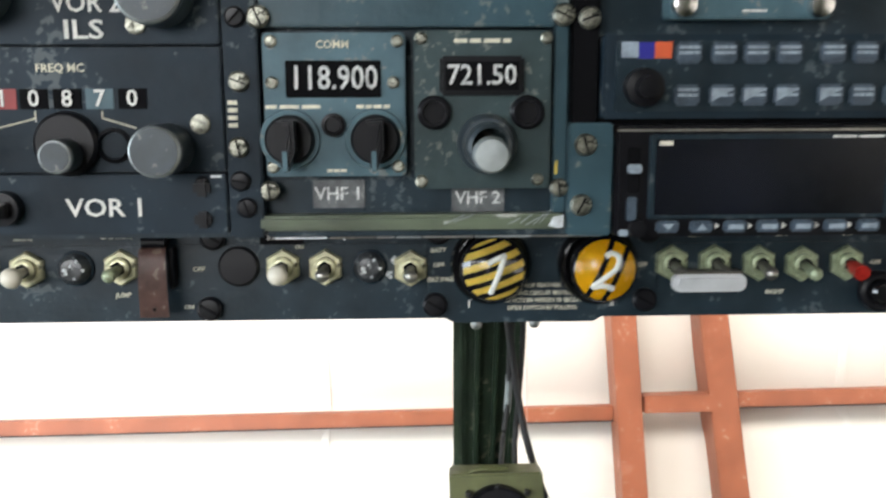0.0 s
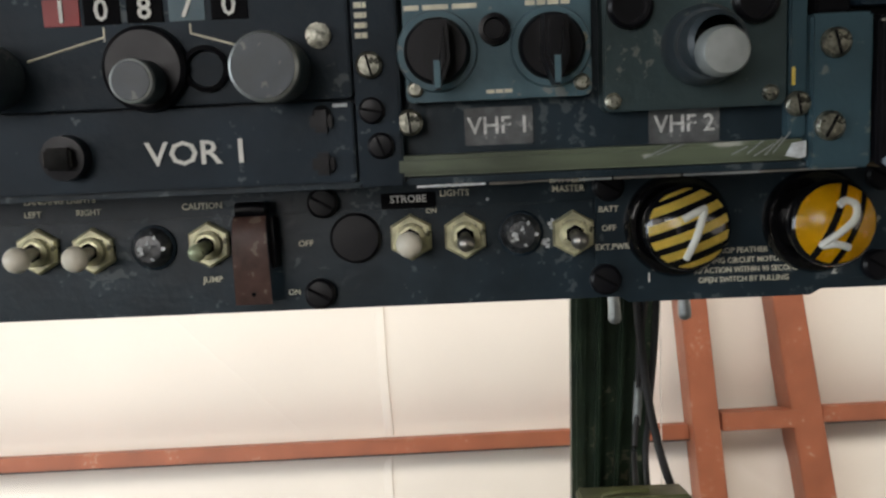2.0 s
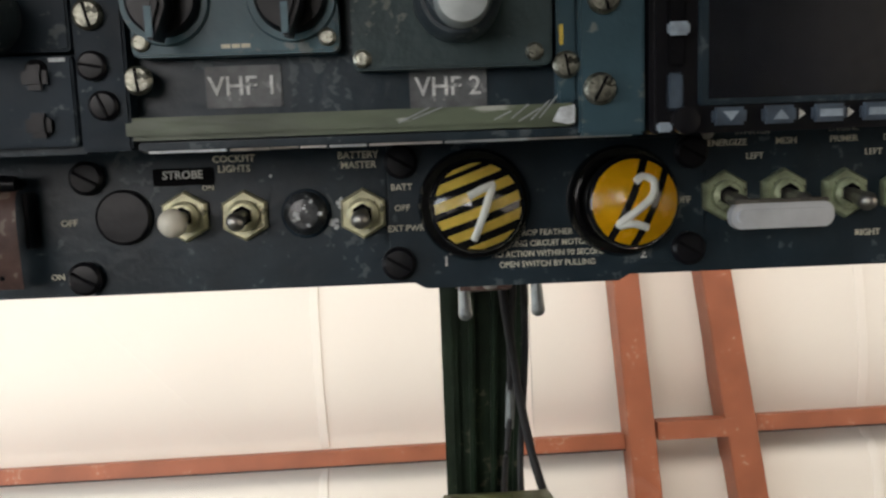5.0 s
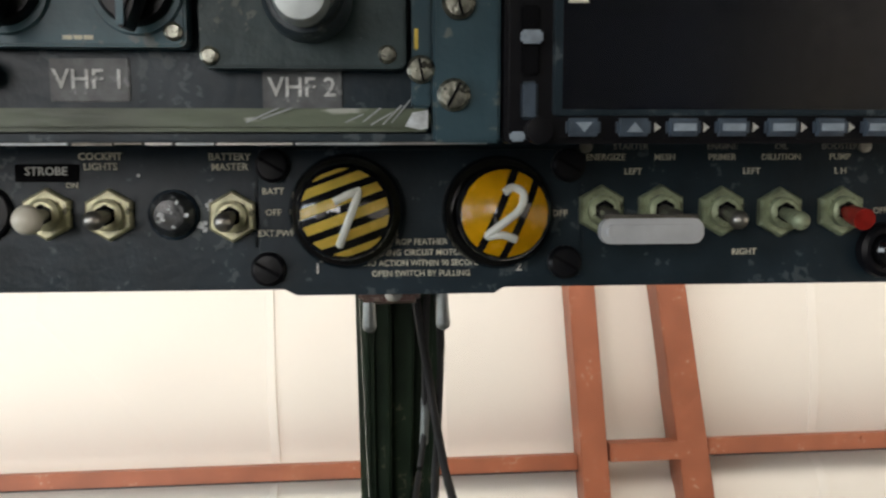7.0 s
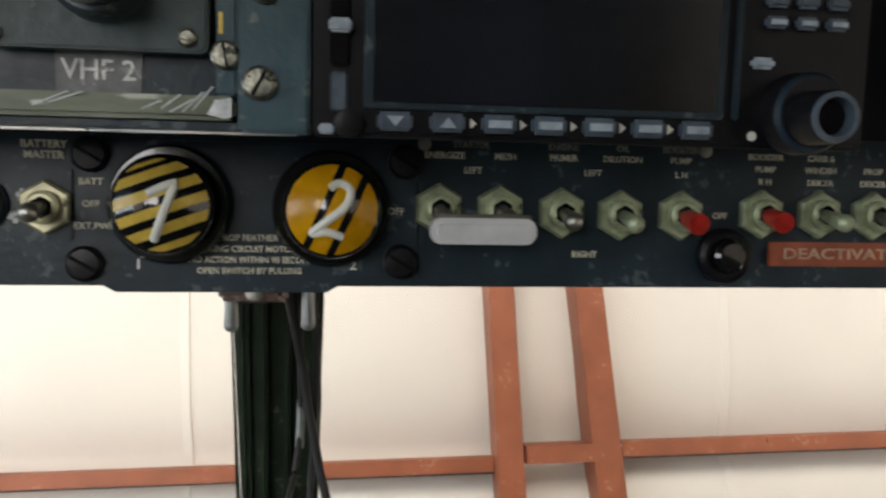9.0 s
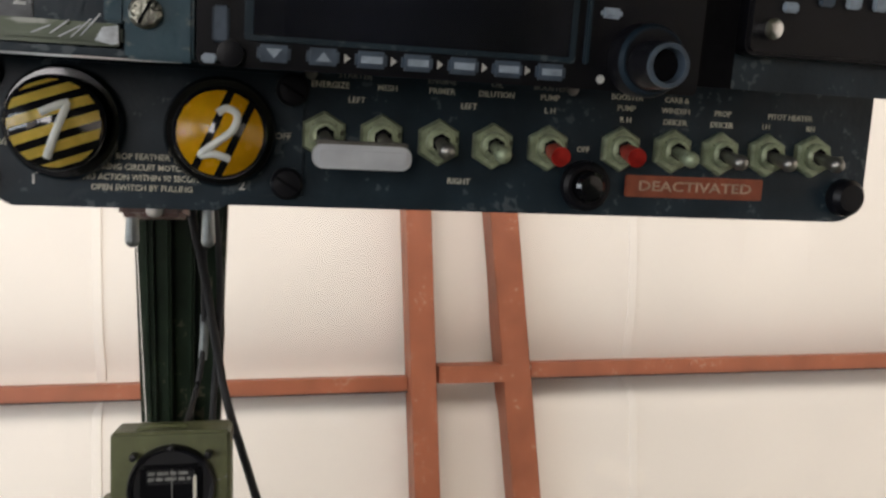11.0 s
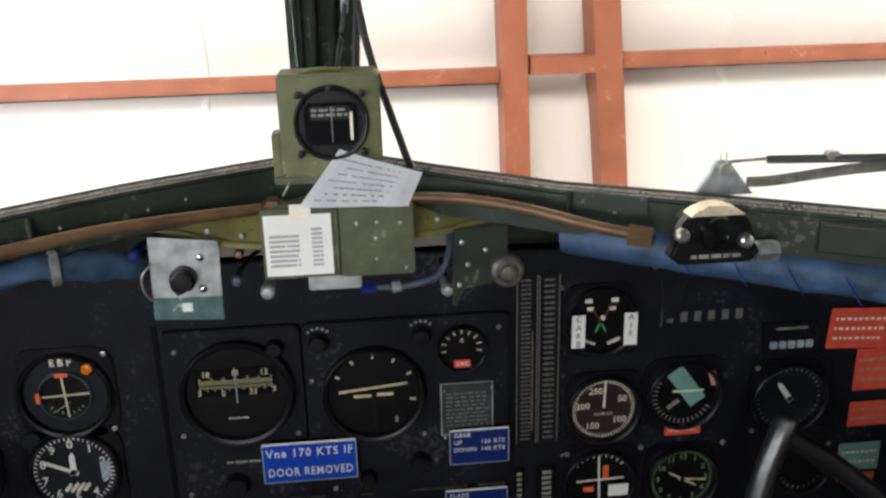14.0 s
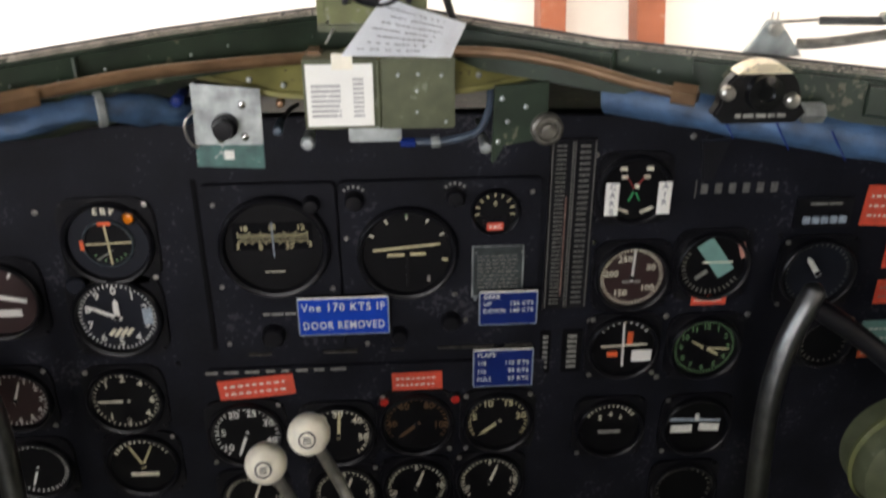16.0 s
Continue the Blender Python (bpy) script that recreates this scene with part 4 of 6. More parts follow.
for px, pz, own_ in ((-0.1330, 0.0203, frq), (-0.2100, 0.0215, frq)):
    part("knob_rim", lathe([(0.0080, -0.0230), (0.0087, -0.0225), (0.0089, -0.0205), (0.0087, -0.0200)], px, pz, 36), ZINC, own_, "bright worn knob rim")
    part("knob_face", lathe([(0.0079, -0.0236), (0, -0.0236)], px, pz, 36), KNOBGREY, own_)
part("knob_rim", lathe([(0.0046, -0.0189), (0.0055, -0.0186), (0.0058, -0.0170)], -0.1676, 0.0185, 28), ZINC, frq, "bright worn knob rim")
for px, pz in ((-0.1335, 0.0735), (-0.1950, 0.0745)):
    part("knob_rim", lathe([(0.0104, -0.0192), (0.0113, -0.0186), (0.0117, -0.0165)], px, pz, 36), ZINC, ils, "bright worn knob rim")
dab = part("paint_dab", box(0.0046, 0.0056, -0.0024, -0.0019, 0.0100, 0.0150, 0.0002), YELLOWSTRIPE, rack, "dab of yellow inspection paint")
part("paint_dab", box(0.0010, 0.0024, FACE - 0.0004, FACE, 0.0575, 0.0592, 0.0001), YELLOWSTRIPE, nav, "dab of yellow inspection paint")

# moving-map display
mfd = thing("map_display", UM, "black cockpit display unit with a dark screen and grey keys", "display")
part("bezel", plate(rounded(0.0262, 0.1650, -0.0128, 0.0275, 0.002), -0.006, 0.0035, 0.0012), BLACK, mfd, smooth=False)
part("screen_frame", plate(rounded(0.0378, 0.1262, -0.0060, 0.0245, 0.001), -0.0075, -0.006, 0.0004), STRIP, mfd, smooth=False)
part("screen", box(0.0400, 0.1240, -0.0078, -0.0074, -0.0045, 0.0228, 0.0), SCREEN, mfd, "dark glossy screen")
part("trim_line", box(0.0262, 0.1650, -0.0068, -0.006, 0.0255, 0.0263, 0.0002), STEEL, mfd)
for k, x in enumerate((0.0452, 0.0576, 0.0700, 0.0822, 0.0947, 0.1070, 0.1192)):
    kk = part("key", box(x - 0.0042, x + 0.0042, -0.0088, -0.006, -0.0110, -0.0066, 0.0008), KEY, mfd)
    if k > 1:
        part("legend", box(x - 0.0028, x + 0.0028, -0.0091, -0.0088, -0.0097, -0.0079), KEYLIGHT, kk)
        part("arrow_mark", plate([(x - 0.0068, -0.0100), (x - 0.0052, -0.0088), (x - 0.0068, -0.0076)], -0.0064, -0.006), WHITE, mfd, smooth=False)
    else:
        part("legend", plate([(x - 0.002, -0.0076), (x + 0.002, -0.0076), (x, -0.0100)] if k == 0 else [(x - 0.002, -0.0100), (x + 0.002, -0.0100), (x, -0.0076)], -0.0091, -0.0088), KEYLIGHT, kk, smooth=False)
part("slide_switch", box(0.0300, 0.0345, -0.0078, -0.006, 0.0035, 0.0200, 0.0006), DEEP, mfd)
part("slide_button", box(0.0296, 0.0349, -0.0100, -0.0078, 0.0108, 0.0140, 0.0006), KEYLIGHT, mfd)
part("card_slot", box(0.0300, 0.0342, -0.0072, -0.006, -0.0070, 0.0022, 0.0006), KEY, mfd)
part("round_key", lathe([(0.0034, -0.006), (0.0033, -0.0085), (0, -0.0090)], 0.0345, -0.0095, 20), BLACK, mfd)
part("square_key", box(0.0275, 0.0312, -0.0080, -0.006, -0.0122, -0.0098, 0.0005), KEYLIGHT, mfd)
part("marker", box(0.0412, 0.0460, -0.0081, -0.0078, 0.0205, 0.0222), IVORY, mfd)
part("letters", bars(0.1040, 0.1235, 0.0228, 0.0243, -0.0075, 1, words=2, seed=5), WHITE, mfd, smooth=False)
for x in (0.1385, 0.1465, 0.1545):
    part("key", box(x - 0.0030, x + 0.0030, -0.0086, -0.006, 0.0165, 0.0195, 0.0008), KEY, mfd)
    part("legend", box(x - 0.0020, x + 0.0020, -0.0088, -0.0086, 0.0174, 0.0186), KEYLIGHT, mfd)
    part("key", box(x - 0.0030, x + 0.0030, -0.0086, -0.006, 0.0215, 0.0245, 0.0008), KEY, mfd)
part("key", box(0.1325, 0.1385, -0.0086, -0.006, 0.0066, 0.0094, 0.0008), KEYLIGHT, mfd)
part("dot_mark", lathe([(0.0012, -0.006), (0.0012, -0.0063), (0, -0.0064)], 0.1345, -0.0098, 12), WHITE, mfd)
kb = part("outer_knob", lathe([(0.0102, -0.006), (0.0100, -0.012), (0.0090, -0.014), (0, -0.014)], 0.1462, -0.0040, 36), BLACK, mfd)
part("inner_knob", lathe([(0.0066, -0.014), (0.0062, -0.024), (0.0060, -0.0245)], 0.1452, -0.0052, 32), BLACK, kb)
part("knob_rim", lathe([(0.0060, -0.0243), (0.0058, -0.0252), (0.0046, -0.0252), (0.0044, -0.0215)], 0.1452, -0.0052, 32), KEY, kb, "grey worn knob rim")
part("knob_recess", lathe([(0.0045, -0.0215), (0, -0.0215)], 0.1452, -0.0052, 24), DEEP, kb)
part("outer_rim", lathe([(0.0098, -0.0128), (0.0090, -0.0142), (0.0084, -0.0142)], 0.1462, -0.0040, 36), NAVPAINT, kb)
part("bezel_edge", box(0.1285, 0.1300, -0.0080, -0.006, -0.0060, 0.0245, 0.0004), STRIP, mfd)

# audio panel
aud = thing("audio_panel", UM, "slim grey audio selector panel with rows of keys", "audio panel")
part("bezel", plate(rounded(0.0205, 0.1800, 0.0300, 0.0592, 0.0015), -0.007, 0.0035, 0.0008), NAVPAINT, aud, smooth=False)
part("inner_face", plate(rounded(0.0245, 0.1770, 0.0325, 0.0570, 0.001), -0.0085, -0.007, 0.0004), STRIP, aud, smooth=False)
part("sticker", box(0.0262, 0.0322, -0.0088, -0.0085, 0.0512, 0.0566), KEYLIGHT, aud, "pale sticker")
part("sticker", box(0.0322, 0.0378, -0.0088, -0.0085, 0.0508, 0.0564), FLAGBLUE, aud, "blue sticker")
part("sticker", box(0.0378, 0.0440, -0.0088, -0.0085, 0.0510, 0.0566), FLAGRED, aud, "orange red sticker")
part("knob", lathe([(0.0068, -0.0085), (0.0066, -0.014), (0.0040, -0.0145), (0.0038, -0.020), (0, -0.0205)], 0.0338, 0.0410, 28), BLACK, aud)
for k, x in enumerate((0.0495, 0.0620, 0.0735, 0.0850, 0.1005, 0.1120, 0.1240, 0.1360, 0.1480, 0.1600)):
    for z in (0.0530, 0.0385):
        kk = part("key", box(x - 0.0046, x + 0.0046, -0.0108, -0.0085, z - 0.0040, z + 0.0034, 0.0010), KEY, aud)
        part("legend", bars(x - 0.0036, x + 0.0036, z - 0.0012, z + 0.0026, -0.0108, 2, words=1, seed=k + 3), KEYLIGHT, kk, smooth=False)
    if k in (1, 2, 3, 4):
        part("key_light", plate([(x - 0.0040, 0.0360), (x + 0.0040, 0.0405), (x - 0.0040, 0.0405)], -0.0111, -0.0108), KEYLIGHT, aud, smooth=False)
# near-black strip paints the shade between audio panel and display
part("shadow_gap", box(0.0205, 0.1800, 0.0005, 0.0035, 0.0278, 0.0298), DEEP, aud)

brk = thing("rack_bracket", UM, "grey metal equipment bracket with two bright thumb screws", "bracket")
part("face", plate(rounded(0.0430, 0.1010, 0.0645, 0.1050, 0.002), -0.006, 0.0035, 0.0008), GREY, brk, smooth=False)
for x in (0.0478, 0.0958):
    part("thumb_screw", lathe([(0.0042, -0.006), (0.0040, -0.010), (0, -0.0112)], x, 0.0690, 24), CHROME, brk)
part("letters", bars(0.0690, 0.0775, 0.0665, 0.0680, -0.0062, 1, words=2), WHITE, brk, smooth=False)

# near-black sheet paints the shade of the gap beside the display
part("gap_shade_sheet", box(0.1652, 0.1788, 0.0005, 0.0035, -0.0100, 0.0270), DEEP, rack)
rgt = thing("transponder_unit", UM, "black avionics unit with small pale keys", "radio")
part("face", plate(rounded(0.1790, 0.2560, 0.0000, 0.0620, 0.003), -0.005, 0.0035, 0.001), BLACK, rgt, smooth=False)
part("thumb_screw", lathe([(0.0032, -0.005), (0.0030, -0.008), (0, -0.009)], 0.1852, 0.0075, 20), CHROME, rgt)
part("key", box(0.1885, 0.1935, -0.0068, -0.005, 0.0125, 0.0155, 0.0006), KEYLIGHT, rgt)
for i in range(4):
    for j in range(3):
        part("key", box(0.2000 + i * 0.009, 0.2050 + i * 0.009, -0.0068, -0.005, 0.0150 + j * 0.008, 0.0195 + j * 0.008, 0.0006), KEYLIGHT if (i + j) % 3 else KEY, rgt)

# ---- windscreen post, frame and what hangs there ----
post = thing("windscreen_post", ID, "dark green ribbed windscreen centre post with worn paint", "post", kind="structure")


def leaning(u0, u1, d0, d1, bevel):
    """A bar of the post, across from u0 to u1 of its width and d0 to d1 behind its face; it leans back with the windscreen."""
    own = box(u0 * 0.05, u1 * 0.05, d0, d1, 1.315, 1.580, bevel)
    for v in own.verts:
        h, u = v.co.z - 1.37, v.co.x / 0.05
        a, b = 0.0225 + 0.0264 * h, 0.0712 + 0.0609 * h
        v.co = Vector((a + (b - a) * u, 0.7216 - 0.426 * h + v.co.y, v.co.z))
    return own


part("web", leaning(0.14, 0.87, 0.008, 0.040, 0.002), RAILGREEN, post)
part("flange", leaning(0.0, 0.20, 0.0, 0.020, 0.003), RAILGREEN, post)
part("flange", leaning(0.80, 1.0, 0.0, 0.020, 0.003), RAILGREEN, post)
part("rib", leaning(0.32, 0.40, -0.002, 0.009, 0.0015), RAILGREEN, post)
part("rib", leaning(0.58, 0.66, -0.002, 0.009, 0.0015), RAILGREEN, post)
part("bracket", box(0.022, 0.094, 0.470, 0.690, 1.5120, 1.520, 0.002), STRIP, post)
part("clamp", box(0.036, 0.064, 0.560, 0.600, 1.4955, 1.512, 0.002), BROWNRED, post, "rusty clamp under the panel")
part("clamp_bolt", bent(lathe([(0.004, 0), (0.004, -0.003), (0, -0.004)], n=14), Matrix.Translation((0.052, 0.561, 1.4990))), STEEL, post)
for x in (0.0400, 0.0745):
    peg = thing("pull_peg", pose(x, 0.574, 1.5000), "small grey rounded peg hanging under the switch panel", "peg", "pegs under the panel")
    part("peg_body", tube([(0, 0, 0.014), (0, 0, -0.006), (0, 0, -0.0150)], 0.0024, 12, taper=0.0034), ZINC, peg)
    part("peg_end", ball((0, 0, -0.0150), 0.0034), ZINC, peg)
tp = thing("tape_wrap", ID, "frayed pale tape wrapped on a cable", "tape", "tape on the cables")
part("wrap", tube([(0.0650, 0.6790, 1.4420), (0.0644, 0.6830, 1.4290), (0.0632, 0.6880, 1.4150)], 0.0026, 8), ZINC, tp)
for k, pts in enumerate((((0.0605, 0.630, 1.506), (0.0662, 0.666, 1.464), (0.0712, 0.680, 1.425), (0.0780, 0.684, 1.388), (0.0890, 0.680, 1.352), (0.1015, 0.668, 1.314)),
                         ((0.0680, 0.632, 1.506), (0.0655, 0.666, 1.464), (0.0640, 0.684, 1.425), (0.0600, 0.684, 1.398), (0.0565, 0.660, 1.382)),
                         ((0.0735, 0.635, 1.506), (0.0745, 0.668, 1.464), (0.0715, 0.690, 1.420), (0.0690, 0.698, 1.392), (0.0680, 0.690, 1.365)))):
    cab = thing("electric_cable", ID, "black electric cable running down the windscreen post", "cable", "cables on the post")
    part("sheath", tube(pts, (0.0026, 0.0018, 0.0020)[k], 10), RUBBER, cab)
RAIL = [(-0.62, 0.400, 1.2845), (-0.32, 0.535, 1.2985), (-0.152, 0.610, 1.3096), (-0.078, 0.643, 1.3147), (-0.012, 0.672, 1.3172), (0.028, 0.686, 1.3190), (0.079, 0.686, 1.3155), (0.110, 0.673, 1.3120), (0.193, 0.636, 1.3045), (0.285, 0.595, 1.3020), (0.362, 0.561, 1.2990), (0.500, 0.500, 1.2935), (0.72, 0.405, 1.2815)]


def sweep(line, section):
    own = bmesh.new()
    rings = []
    for x, y, z in line:
        side = 0.41 if x < 0.05 else -0.41
        out = Vector((-side, 1.0, 0)).normalized()
        rings.append([own.verts.new(Vector((x, y, z)) + out * a + Vector((0, 0, b))) for a, b in section])
    for p, q in zip(rings, rings[1:]):
        n = len(p)
        for i in range(n):
            own.faces.new((p[i], p[(i + 1) % n], q[(i + 1) % n], q[i]))
    own.faces.new(rings[0])
    own.faces.new(rings[-1][::-1])
    return own


sill = thing("windscreen_sill", ID, "dark green riveted windscreen sill frame with chipped paint", "window frame", kind="structure")
part("web", sweep(RAIL, [(0, 0), (0.004, 0), (0.004, -0.030), (0, -0.030)]), RAILGREEN, sill)
part("top_flange", sweep(RAIL, [(-0.001, 0.0012), (0.014, 0.0002), (0.014, -0.002), (-0.001, -0.002)]), RAILGREEN, sill)
part("bead", sweep(RAIL, [(-0.004, -0.003), (0.001, -0.003), (0.001, -0.006), (-0.004, -0.006)]), RAILGREEN, sill)
part("seal", sweep(RAIL, [(0.003, 0.0008), (0.010, 0.0008), (0.009, 0.0026), (0.005, 0.0026)]), RUBBER, sill)
part("worn_edge", sweep(RAIL, [(-0.0012, 0.0006), (0.0034, 0.0020), (0.0034, 0.0008), (-0.0012, -0.0004)]), SILLEDGE, sill, "pale peeling sealant along the sill")
random.seed(5)
for a, b in zip(RAIL, RAIL[1:]):
    n = max(1, int(abs(b[0] - a[0]) / 0.022))
    for i in range(n):
        k = (i + 0.5) / n
        p = [a[j] + (b[j] - a[j]) * k for j in range(3)]
        part("rivet", ball((p[0], p[1] - 0.0003, p[2] - 0.014 + random.uniform(-0.003, 0.003)), random.choice((0.0009, 0.0012, 0.0015)), 10, squash=0.6), random.choice((RAILGREEN, ZINC, RAILGREEN)), sill)
part("lug", bent(box(-0.001, 0.001, -0.008, 0.0, -0.012, 0.004, 0.0004), Matrix.Translation((-0.128, 0.619, 1.304))), RAILGREEN, sill)
part("lug", bent(box(-0.0010, 0.0010, -0.006, 0.0, -0.016, 0.000, 0.0004), Matrix.Translation((0.200, 0.632, 1.304))), RAILGREEN, sill)
part("doubler", sweep([(0.203, 0.628, 1.3045), (0.245, 0.609, 1.303)], [(-0.002, 0), (0.002, 0), (0.002, -0.011), (-0.002, -0.011)]), RAILGREEN, sill)
part("doubler", sweep([(0.335, 0.566, 1.296), (0.420, 0.530, 1.292)], [(-0.008, 0), (0.002, 0), (0.002, -0.020), (-0.008, -0.016)]), RAILGREEN, sill)

for nm, x0, x1 in (("window_1", -0.60, 0.030), ("window_2", 0.077, 0.70)):
    pane = bmesh.new()
    ya, yb = (0.415, 0.715) if x0 < 0 else (0.715, 0.420)
    box(0, 1, 0, 0.005, 0, 1, 0, pane)
    for v in pane.verts:
        v.co = Vector((x0 + (x1 - x0) * v.co.x, ya + (yb - ya) * v.co.x + v.co.y + 0.003 - 0.11 * v.co.z, (1.270 if abs(x0 + (x1 - x0) * v.co.x - 0.05) > 0.3 else 1.3000) + v.co.z * 0.31))
    w = solid(nm, pane, PANE, ID, "flat clear windscreen pane", "window", kind="structure", smooth=False)
    w.visible_shadow = False

# centre gusset under the sill
gus = thing("sill_gusset", ID, "worn yellow-green gusset plate below the windscreen sill", "bracket")
GP = [(-0.0960, 1.2860), (-0.0635, 1.2905), (-0.030, 1.2950), (0.100, 1.2920), (0.1346, 1.2895), (0.1760, 1.2815), (0.1400, 1.2755), (0.0991, 1.2710), (-0.0017, 1.2700), (-0.0500, 1.2775)]
own = plate(GP, 0.646, 0.650, 0.0008)
for v in own.verts:
    v.co.y += (v.co.z - 1.270) * 1.3 + 0.008
part("shelf", own, LEDGEGREEN, gus, smooth=False)
part("lip", tube([(-0.096, 0.675, 1.2860), (-0.050, 0.664, 1.2775), (-0.0017, 0.654, 1.2700), (0.0991, 0.655, 1.2710), (0.1400, 0.661, 1.2755), (0.176, 0.669, 1.2815)], 0.0024, 8), LEDGEGREEN, gus)
for x, z in ((-0.060, 1.284), (-0.035, 1.279), (-0.012, 1.276), (0.118, 1.279), (0.140, 1.281), (-0.045, 1.288), (0.128, 1.286)):
    part("bolt", ball((x, 0.650 + (z - 1.27) * 1.3 + 0.002, z), 0.0022, 10), ZINC, gus)

pipe = thing("fluid_pipe", ID, "brown metal pipe along the windscreen sill with end fittings", "pipe", "sill pipes")
part("pipe_run", tube([(-0.40, 0.470, 1.270), (-0.25, 0.545, 1.282), (-0.121, 0.608, 1.2940), (-0.065, 0.629, 1.2965), (-0.003, 0.655, 1.2945), (0.012, 0.660, 1.2935)], 0.0040, 12), COPPER, pipe)
part("end_collar", box(0.004, 0.015, 0.650, 0.668, 1.287, 1.300, 0.002), COPPER, pipe)
part("union_nut", tube([(-0.170, 0.583, 1.2885), (-0.157, 0.589, 1.2898), (-0.146, 0.595, 1.2908)], 0.0068, 6), COPPER, pipe)
pipe = thing("fluid_pipe", ID, "brown metal pipe from the centre box to the wiper valve", "pipe", "sill pipes")
part("pipe_run", tube([(0.085, 0.655, 1.2950), (0.104, 0.655, 1.2975), (0.137, 0.640, 1.2985), (0.173, 0.620, 1.2955), (0.212, 0.598, 1.2885), (0.240, 0.580, 1.2860)], 0.0036, 12), COPPER, pipe)
part("union_nut", tube([(0.226, 0.586, 1.2872), (0.2325, 0.583, 1.2868), (0.239, 0.580, 1.2862)], 0.0070, 6), COPPER, pipe)

valve = thing("wiper_valve", pose(0.2660, 0.566, 1.2935), "black cast wiper control valve with a cap painted cream for its highlight and bright bolts", "valve")
part("body", plate([(0.0235 * math.cos(radians(a)), -0.004 + 0.0235 * math.sin(radians(a))) for a in range(0, 181, 12)] + [(-0.0265, -0.010), (-0.0200, -0.0155), (0.0220, -0.0155), (0.0275, -0.010)], -0.014, -0.004, 0.0016), VALVEBLACK, valve, smooth=False)
part("boss", lathe([(0.0110, -0.014), (0.0100, -0.018), (0.0050, -0.0185), (0.0045, -0.0165), (0, -0.0165)], 0.001, 0.003, 28), GLOSSBLACK, valve)
# cream crescent paints the highlight along the top of the valve
part("cap", plate([(0.0238 * math.cos(radians(a)), -0.004 + 0.0238 * math.sin(radians(a))) for a in range(48, 136, 6)], -0.0152, -0.0030), CAPGLINT, valve, "cream crescent for the highlight on the cap", smooth=False)
for x, z in ((-0.0205, 0.0035), (0.0170, -0.0015)):
    part("bolt", lathe([(0.0042, -0.014), (0.0040, -0.018), (0.0025, -0.0195), (0, -0.0198)], x, z, 18), STEEL, valve)
part("letters", bars(-0.014, 0.016, -0.0125, -0.0085, -0.0142, 1, words=5), DIMTEXT, valve, smooth=False)
part("end_fitting", bent(lathe([(0.0062, -0.008), (0.0062, 0.004), (0.0050, 0.005)], n=6), Matrix.Translation((0.0360, 0, -0.0140)) @ Matrix.Rotation(radians(90), 4, "Z")), ZINC, valve)

pad = thing("quilted_lining", ID, "blue quilted cloth lining tucked under the sill", "lining", "blue linings")
own = tube([(0.205, 0.648, 1.268), (0.240, 0.620, 1.2690), (0.300, 0.594, 1.2630), (0.380, 0.562, 1.2560), (0.480, 0.520, 1.244), (0.62, 0.46, 1.230)], 0.0130, 28)
for v in own.verts:
    v.co.z += 0.0016 * noise.noise(v.co * 40)
    v.co.y += 0.0011 * (abs(math.sin(v.co.x * 105 + v.co.z * 190)) + abs(math.sin(v.co.x * 105 - v.co.z * 190))) + 0.0015 * noise.noise(v.co * 60)
part("cloth_roll", own, BLUEPAD, pad)
pad = thing("quilted_lining", ID, "blue quilted cloth roll beneath the pipe", "lining", "blue linings")
own = tube([(0.140, 0.692, 1.290), (0.180, 0.672, 1.2915), (0.225, 0.650, 1.2870), (0.270, 0.632, 1.282)], 0.0080, 14)
part("cloth_roll", own, BLUEPAD, pad)
pad = thing("quilted_lining", ID, "blue quilted cloth roll tied with a ring", "lining", "blue linings")
own = tube([(-0.42, 0.48, 1.232), (-0.280, 0.550, 1.252), (-0.200, 0.585, 1.2670), (-0.130, 0.615, 1.2755), (-0.100, 0.638, 1.2680), (-0.075, 0.672, 1.2560)], 0.0088, 14)
for v in own.verts:
    v.co.z += 0.0042 * noise.noise(v.co * 60)
    v.co.y += 0.0060 * noise.noise(v.co * 50)
part("cloth_roll", own, BLUEPAD, pad)
part("ring", bent(lathe([(0.0098, -0.003), (0.0112, -0.002), (0.0112, 0.002), (0.0098, 0.003)], n=22), Matrix.Translation((-0.121, 0.622, 1.2735)) @ Matrix.Rotation(radians(-65), 4, "Z")), ZINC, pad)

# compass
comp = thing("compass", pose(0.0515, 0.628, 1.3530), "olive green boxed magnetic compass on the windscreen post", "compass")
part("case", box(-0.0308, 0.0308, 0, 0.030, -0.0310, 0.0310, 0.0016), OLIVE, comp)
part("mount_flange", box(-0.0365, -0.0310, 0.004, 0.020, -0.0345, -0.0050, 0.001), OLIVE, comp)
part("foot", box(-0.0365, 0.0220, 0.002, 0.024, -0.0365, -0.0312, 0.001), OLIVEDARK, comp)
part("bezel", lathe([(0.0228, 0), (0.0226, -0.004), (0.0215, -0.0055), (0.0200, -0.0050), (0.0198, -0.002), (0, -0.002)], 0.0005, 0.0015, 44), BLACK, comp)
part("bowl", box(-0.0152, 0.0162, -0.0040, -0.0018, -0.0115, 0.0140, 0.002), DEEP, comp)
part("card", box(-0.0120, 0.0125, -0.0046, -0.0040, 0.0040, 0.0120, 0.0008), BLACK, comp)
part("card_marks", bars(-0.0110, 0.0105, 0.0055, 0.0115, -0.0047, 2, words=4, seed=8), DIMTEXT, comp, smooth=False)
part("lubber_line", box(0.0008, 0.0013, -0.0052, -0.0046, -0.0095, 0.0125), DIMTEXT, comp)
